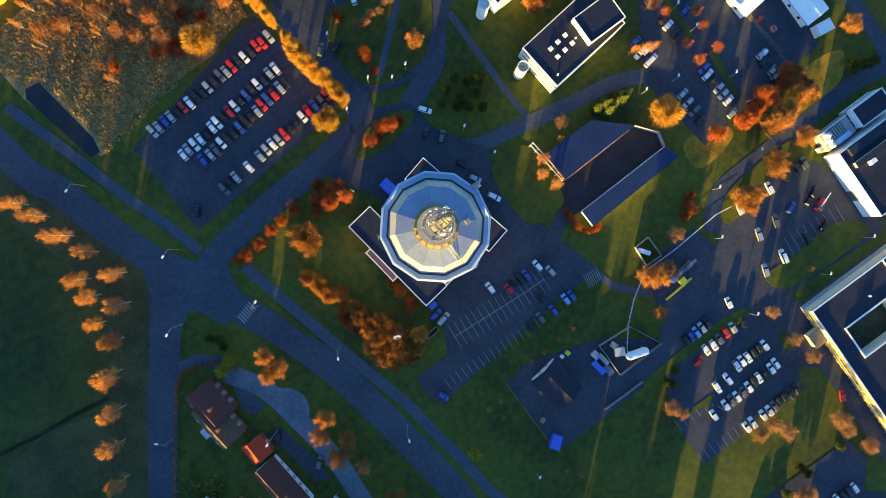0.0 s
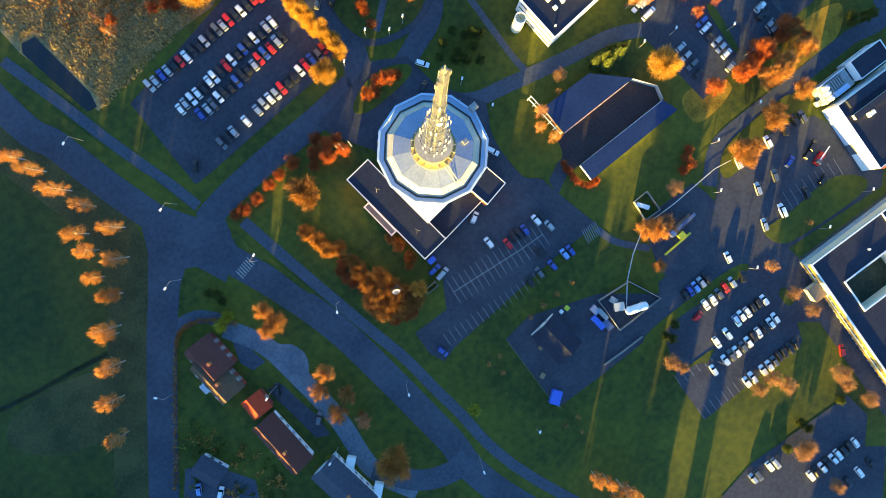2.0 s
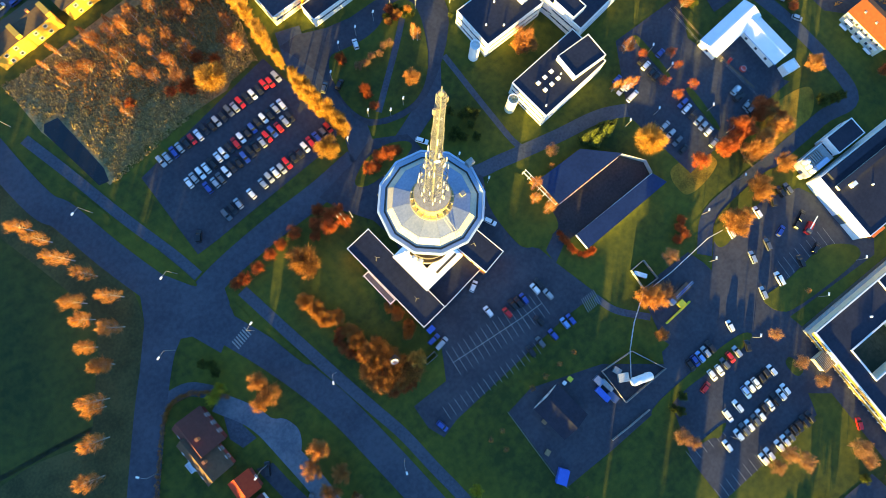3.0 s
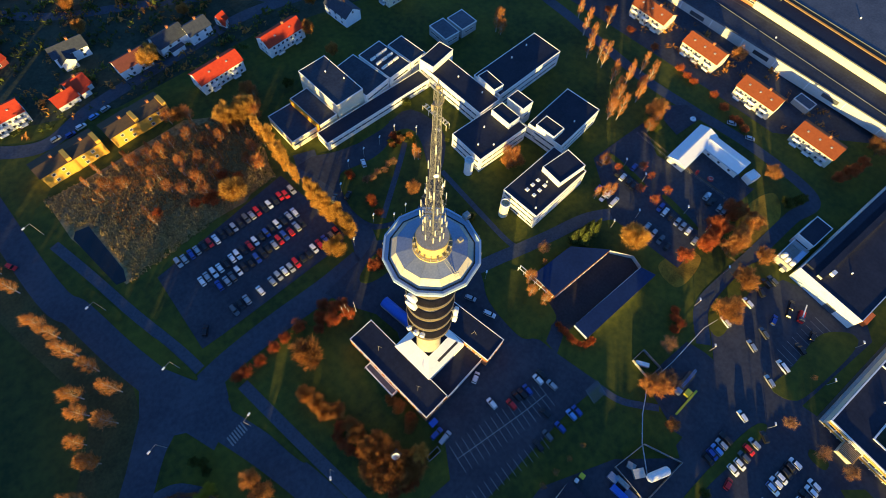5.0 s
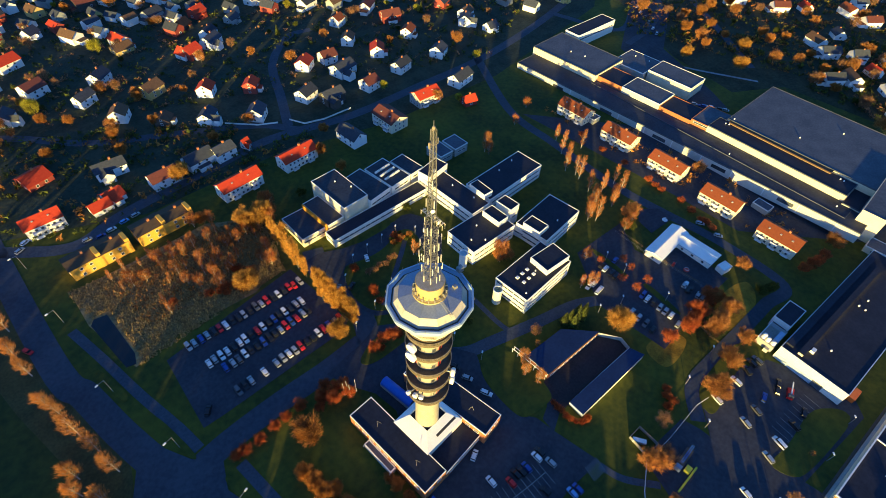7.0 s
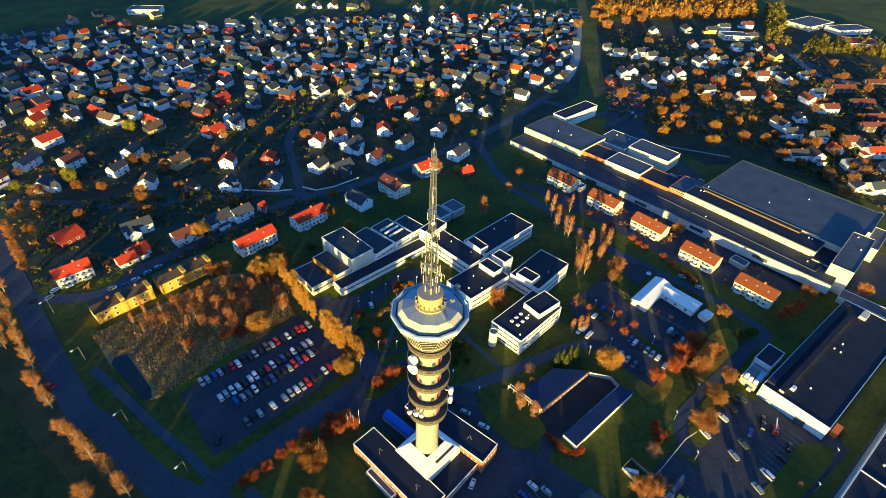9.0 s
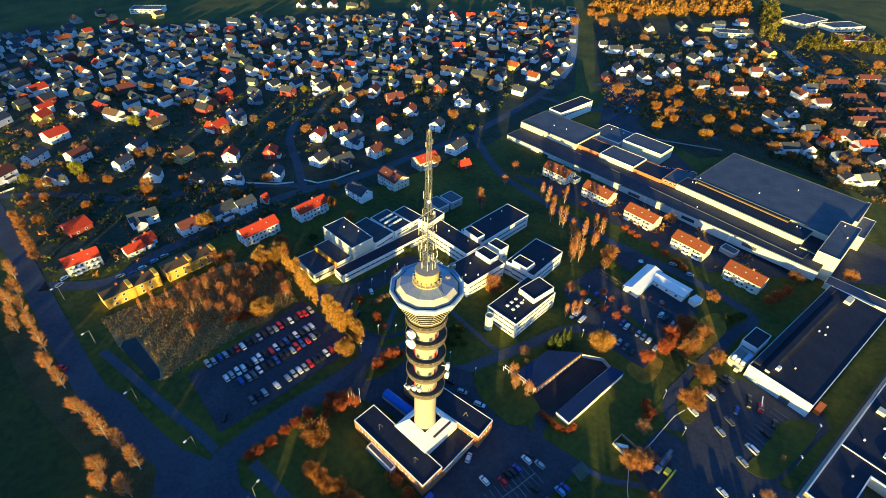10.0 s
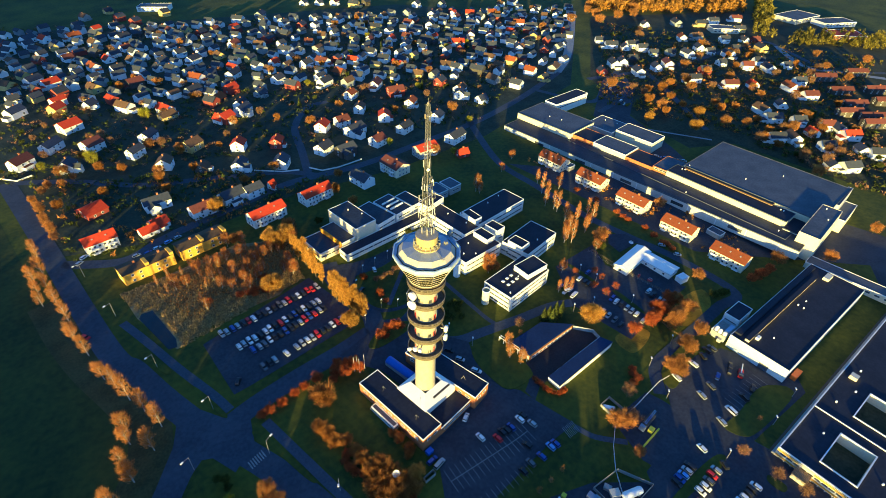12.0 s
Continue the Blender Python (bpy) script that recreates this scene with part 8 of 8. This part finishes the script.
plant("rust", [(347.9, 154.5), (341.2, 152.4), (452.8, 95.7), (441.1, 68.5), (449.7, 117), (433.5, 57.4), (446.5, 139.4), (380.8, 9.6), (568.9, 50.7), (551, 23.9), (418.1, 15.3), (361.8, 37.1), (328.5, -30.1), (336.7, 98.2), (348.9, 48.4), (596.7, 70.7), (626.7, 30.4), (396.9, 105)], "orange trees of the gardens", 1.0)
plant("oak", [(302.6, 89.4), (319.7, 58.2), (348.3, 71.3)], "golden trees of the gardens", 0.95)
plant("brown", [(380.6, 72.9), (354.3, 88.2), (388.7, 59.3), (329.6, 90), (372.7, 64.2), (380.7, 36.4)], "brown garden trees", 0.8)
plant("rust", [(514.3, 292.3), (560.3, 344.5), (540, 330), (574.4, 283.2), (484.5, 312.8), (530, 310), (600, 300), (550, 290)], "golden trees beside the woodland", 1.3)
plant("rust", [(-94.2, 248.1), (-93.2, 240), (-92.7, 233.9), (-93, 226), (-92.6, 219.4), (-92, 212), (-91.7, 207), (-91.7, 200.4), (-88, 256), (-84, 262), (-77, 258.1), (-70, 264)], "golden shrubby trees along the main road", 0.62)
plant("birch", [(-106.7, 168.7), (-107.1, 148.8), (-107, 158)], "birches beside the meadow", 0.9)


def garden_growth(name, corners, count, size, materials, seed, label, category):
    """Hedges and low shrubs between the houses, joined."""
    rr = random.Random(seed)
    a, b, c, d = (Vector(p) for p in corners)
    bm = bmesh.new()
    for _ in range(count):
        u, v = rr.random(), rr.random()
        p = a.lerp(b, u).lerp(d.lerp(c, u), v)
        run = rr.choice((0, 0, 0, 1)) * rr.uniform(3, 9)
        an = radians(rr.choice((25, 115)) + rr.uniform(-10, 10))
        mi = rr.randrange(len(materials))
        h = size * rr.uniform(0.5, 1.5)
        for q in range(10 + int(run * 3)):
            t = rr.uniform(-0.5, 0.5) * run
            x, y = p.x + t * math.cos(an) + rr.gauss(0, h * 0.35), p.y + t * math.sin(an) + rr.gauss(0, h * 0.35)
            o = Vector((x, y, ground(x, y) + h * rr.uniform(0.1, 0.9)))
            vs = [bm.verts.new(o + Vector((rr.gauss(0, 1), rr.gauss(0, 1), rr.gauss(0, 1))) * h * 0.3) for _k in range(3)]
            bm.faces.new(vs).material_index = mi
    return tagged(mesh_object(name, bm, materials), label, category, "", "stuff")


garden_growth("garden_shrubs", ((-106.5, 284.1), (197, 173.7), (529.3, 357.7), (-57.5, 667.1)), 3800, 1.5, [LEAF["green"], LEAF["green"], LEAF["green"], LEAF["tan"]], 61, "hedges and bare shrubs in the gardens of the suburb", "shrubs")
garden_growth("garden_shrubs", ((308.4, 140.8), (359.2, -9.3), (660.5, 20.7), (521.3, 297)), 2200, 1.7, [LEAF["green"], LEAF["olive"], LEAF["brown"]], 62, "hedges and bare shrubs in the gardens of the suburb", "shrubs")
garden_growth("garden_shrubs", ((-111.9, -10.7), (-99.4, -36.5), (-102.1, -54.8), (-129.4, -31.7)), 70, 1.5, [LEAF["green"], LEAF["brown"]], 63, "garden shrubs round the houses by the drive", "shrubs")
garden_growth("garden_shrubs", ((177.2, 107.1), (183.7, -38.4), (209.3, -39.3), (213.2, 101.1)), 110, 1.5, [LEAF["orange"], LEAF["brown"]], 64, "copper shrubs round the apartment houses", "shrubs")


garden_growth("garden_shrubs", ((-90, 205), (60, 172), (40, 158), (-88, 170)), 190, 1.6, [LEAF["green"], LEAF["green"], LEAF["brown"]], 65, "hedges and shrubs round the row houses", "shrubs")
garden_growth("garden_shrubs", ((-92, 275), (30, 205), (20, 186), (-88, 208)), 330, 1.7, [LEAF["green"], LEAF["green"], LEAF["brown"]], 66, "hedges and shrubs in the gardens", "shrubs")
plant("brown", [(-18.5, 139), (9.9, 134.8), (50, 149.9), (51.7, 132.2), (-6.3, 257.7), (-28.4, 230.7), (-43.3, 257.1), (-54.5, 265.8), (-7, 229.3), (-60, 232), (-30, 212), (12, 196), (-84, 232), (62, 166)], "garden trees by the row houses", 0.7)


garden_growth("garden_shrubs", ((335, -75), (450, -70), (445, 25), (340, 20)), 420, 2.0, [LEAF["green"], LEAF["green"], LEAF["tan"]], 67, "hedges and bare shrubs round the houses", "shrubs")
town_trees(18, ((330, -60), (440, -60), (440, 25), (345, 20)), ["bare", "brown", "pine"], 25, 0.9)


def wood(name, corners, count, h, leaf, seed, label, thin=1.0):
    """A belt of woodland: many tapering clumps of twigs on stems, joined."""
    rr = random.Random(seed)
    a, b, c, d = (Vector(p) for p in corners)
    bm = bmesh.new()
    for _ in range(count):
        u, v = rr.random(), rr.random()
        p = a.lerp(b, u).lerp(d.lerp(c, u), v)
        z, hh = ground(p.x, p.y), h * rr.uniform(0.7, 1.1)
        add_rod(bm, (p.x, p.y, z - 0.5), (p.x, p.y, z + hh * 0.8), 0.15, 0.05, 4)
        for q in range(46):
            w = rr.random()
            rad = hh * 0.28 * (1 - 0.6 * abs(w - 0.35)) * rr.random() ** 0.5
            an = rr.random() * math.tau
            o = Vector((p.x + rad * math.cos(an), p.y + rad * math.sin(an), z + hh * (0.12 + 0.88 * w)))
            s = hh * 0.1 * rr.uniform(0.5, 1.3)
            vs = [bm.verts.new(o + Vector((rr.gauss(0, 1), rr.gauss(0, 1), rr.gauss(0, 1.2))) * s) for _k in range(3)]
            bm.faces.new(vs)
    return tagged(mesh_object(name, bm, leaf), label, "wood", "", "stuff")


wood("far_wood", ((554.1, 338.9), (722.9, 206.7), (825.2, 251.4), (618.3, 387.5)), 330, 12, LEAF["wood"], 31, "golden bare woodland at the edge of the suburb")
wood("far_wood", ((634.7, 153.7), (642.5, 129.3), (818, 213.7), (797.6, 227.2)), 70, 11, LEAF["olive"], 32, "yellow-green woodland strip")
wood("far_wood", ((626.1, 109.3), (708.5, 33.9), (771.9, 51.8), (687.5, 127)), 150, 8, LEAF["olive"], 33, "yellow-green tree row by the far street")
# unseen woodland, added beyond the meadow and main road towards the sun, casting shade
BELT, ACROSS = Vector((-0.76, -0.65)), Vector((-0.65, 0.76))
for k, (p0, p1, high) in enumerate(((-330, -240, 8), (-240, -160, 5.5), (-115.5, -113, 5.8), (-101, -95, 6.2), (-90, -84, 6.2), (-82, -76, 6.2), (-70, -58, 6.8), (-61, -43, 8.6), (-46, -2, 11.0), (-4, 21, 8.3), (17, 62, 7.1), (61, 82, 11.5), (81, 99, 8.2), (95, 152, 9.2), (148, 330, 9))):
    s0, s1 = 150, 172
    high += 3.4
    wood("near_wood", (BELT * s0 + ACROSS * p0, BELT * s0 + ACROSS * p1, BELT * s1 + ACROSS * p1, BELT * s1 + ACROSS * p0), int((p1 - p0) * 8), high, LEAF["green"], 40 + k, "unseen woodland added beyond the road to cast shade")
# taller belts, also added out of view, to shade the far-left suburb
for p0, p1, high in ((385, 450, 19), (448, 900, 31)):
    wood("near_wood", (BELT * -44 + ACROSS * p0, BELT * -44 + ACROSS * p1, BELT * -14 + ACROSS * p1, BELT * -14 + ACROSS * p0), int((p1 - p0) * 3), high, LEAF["green"], p0, "tall unseen woodland added beyond the meadow to cast shade")
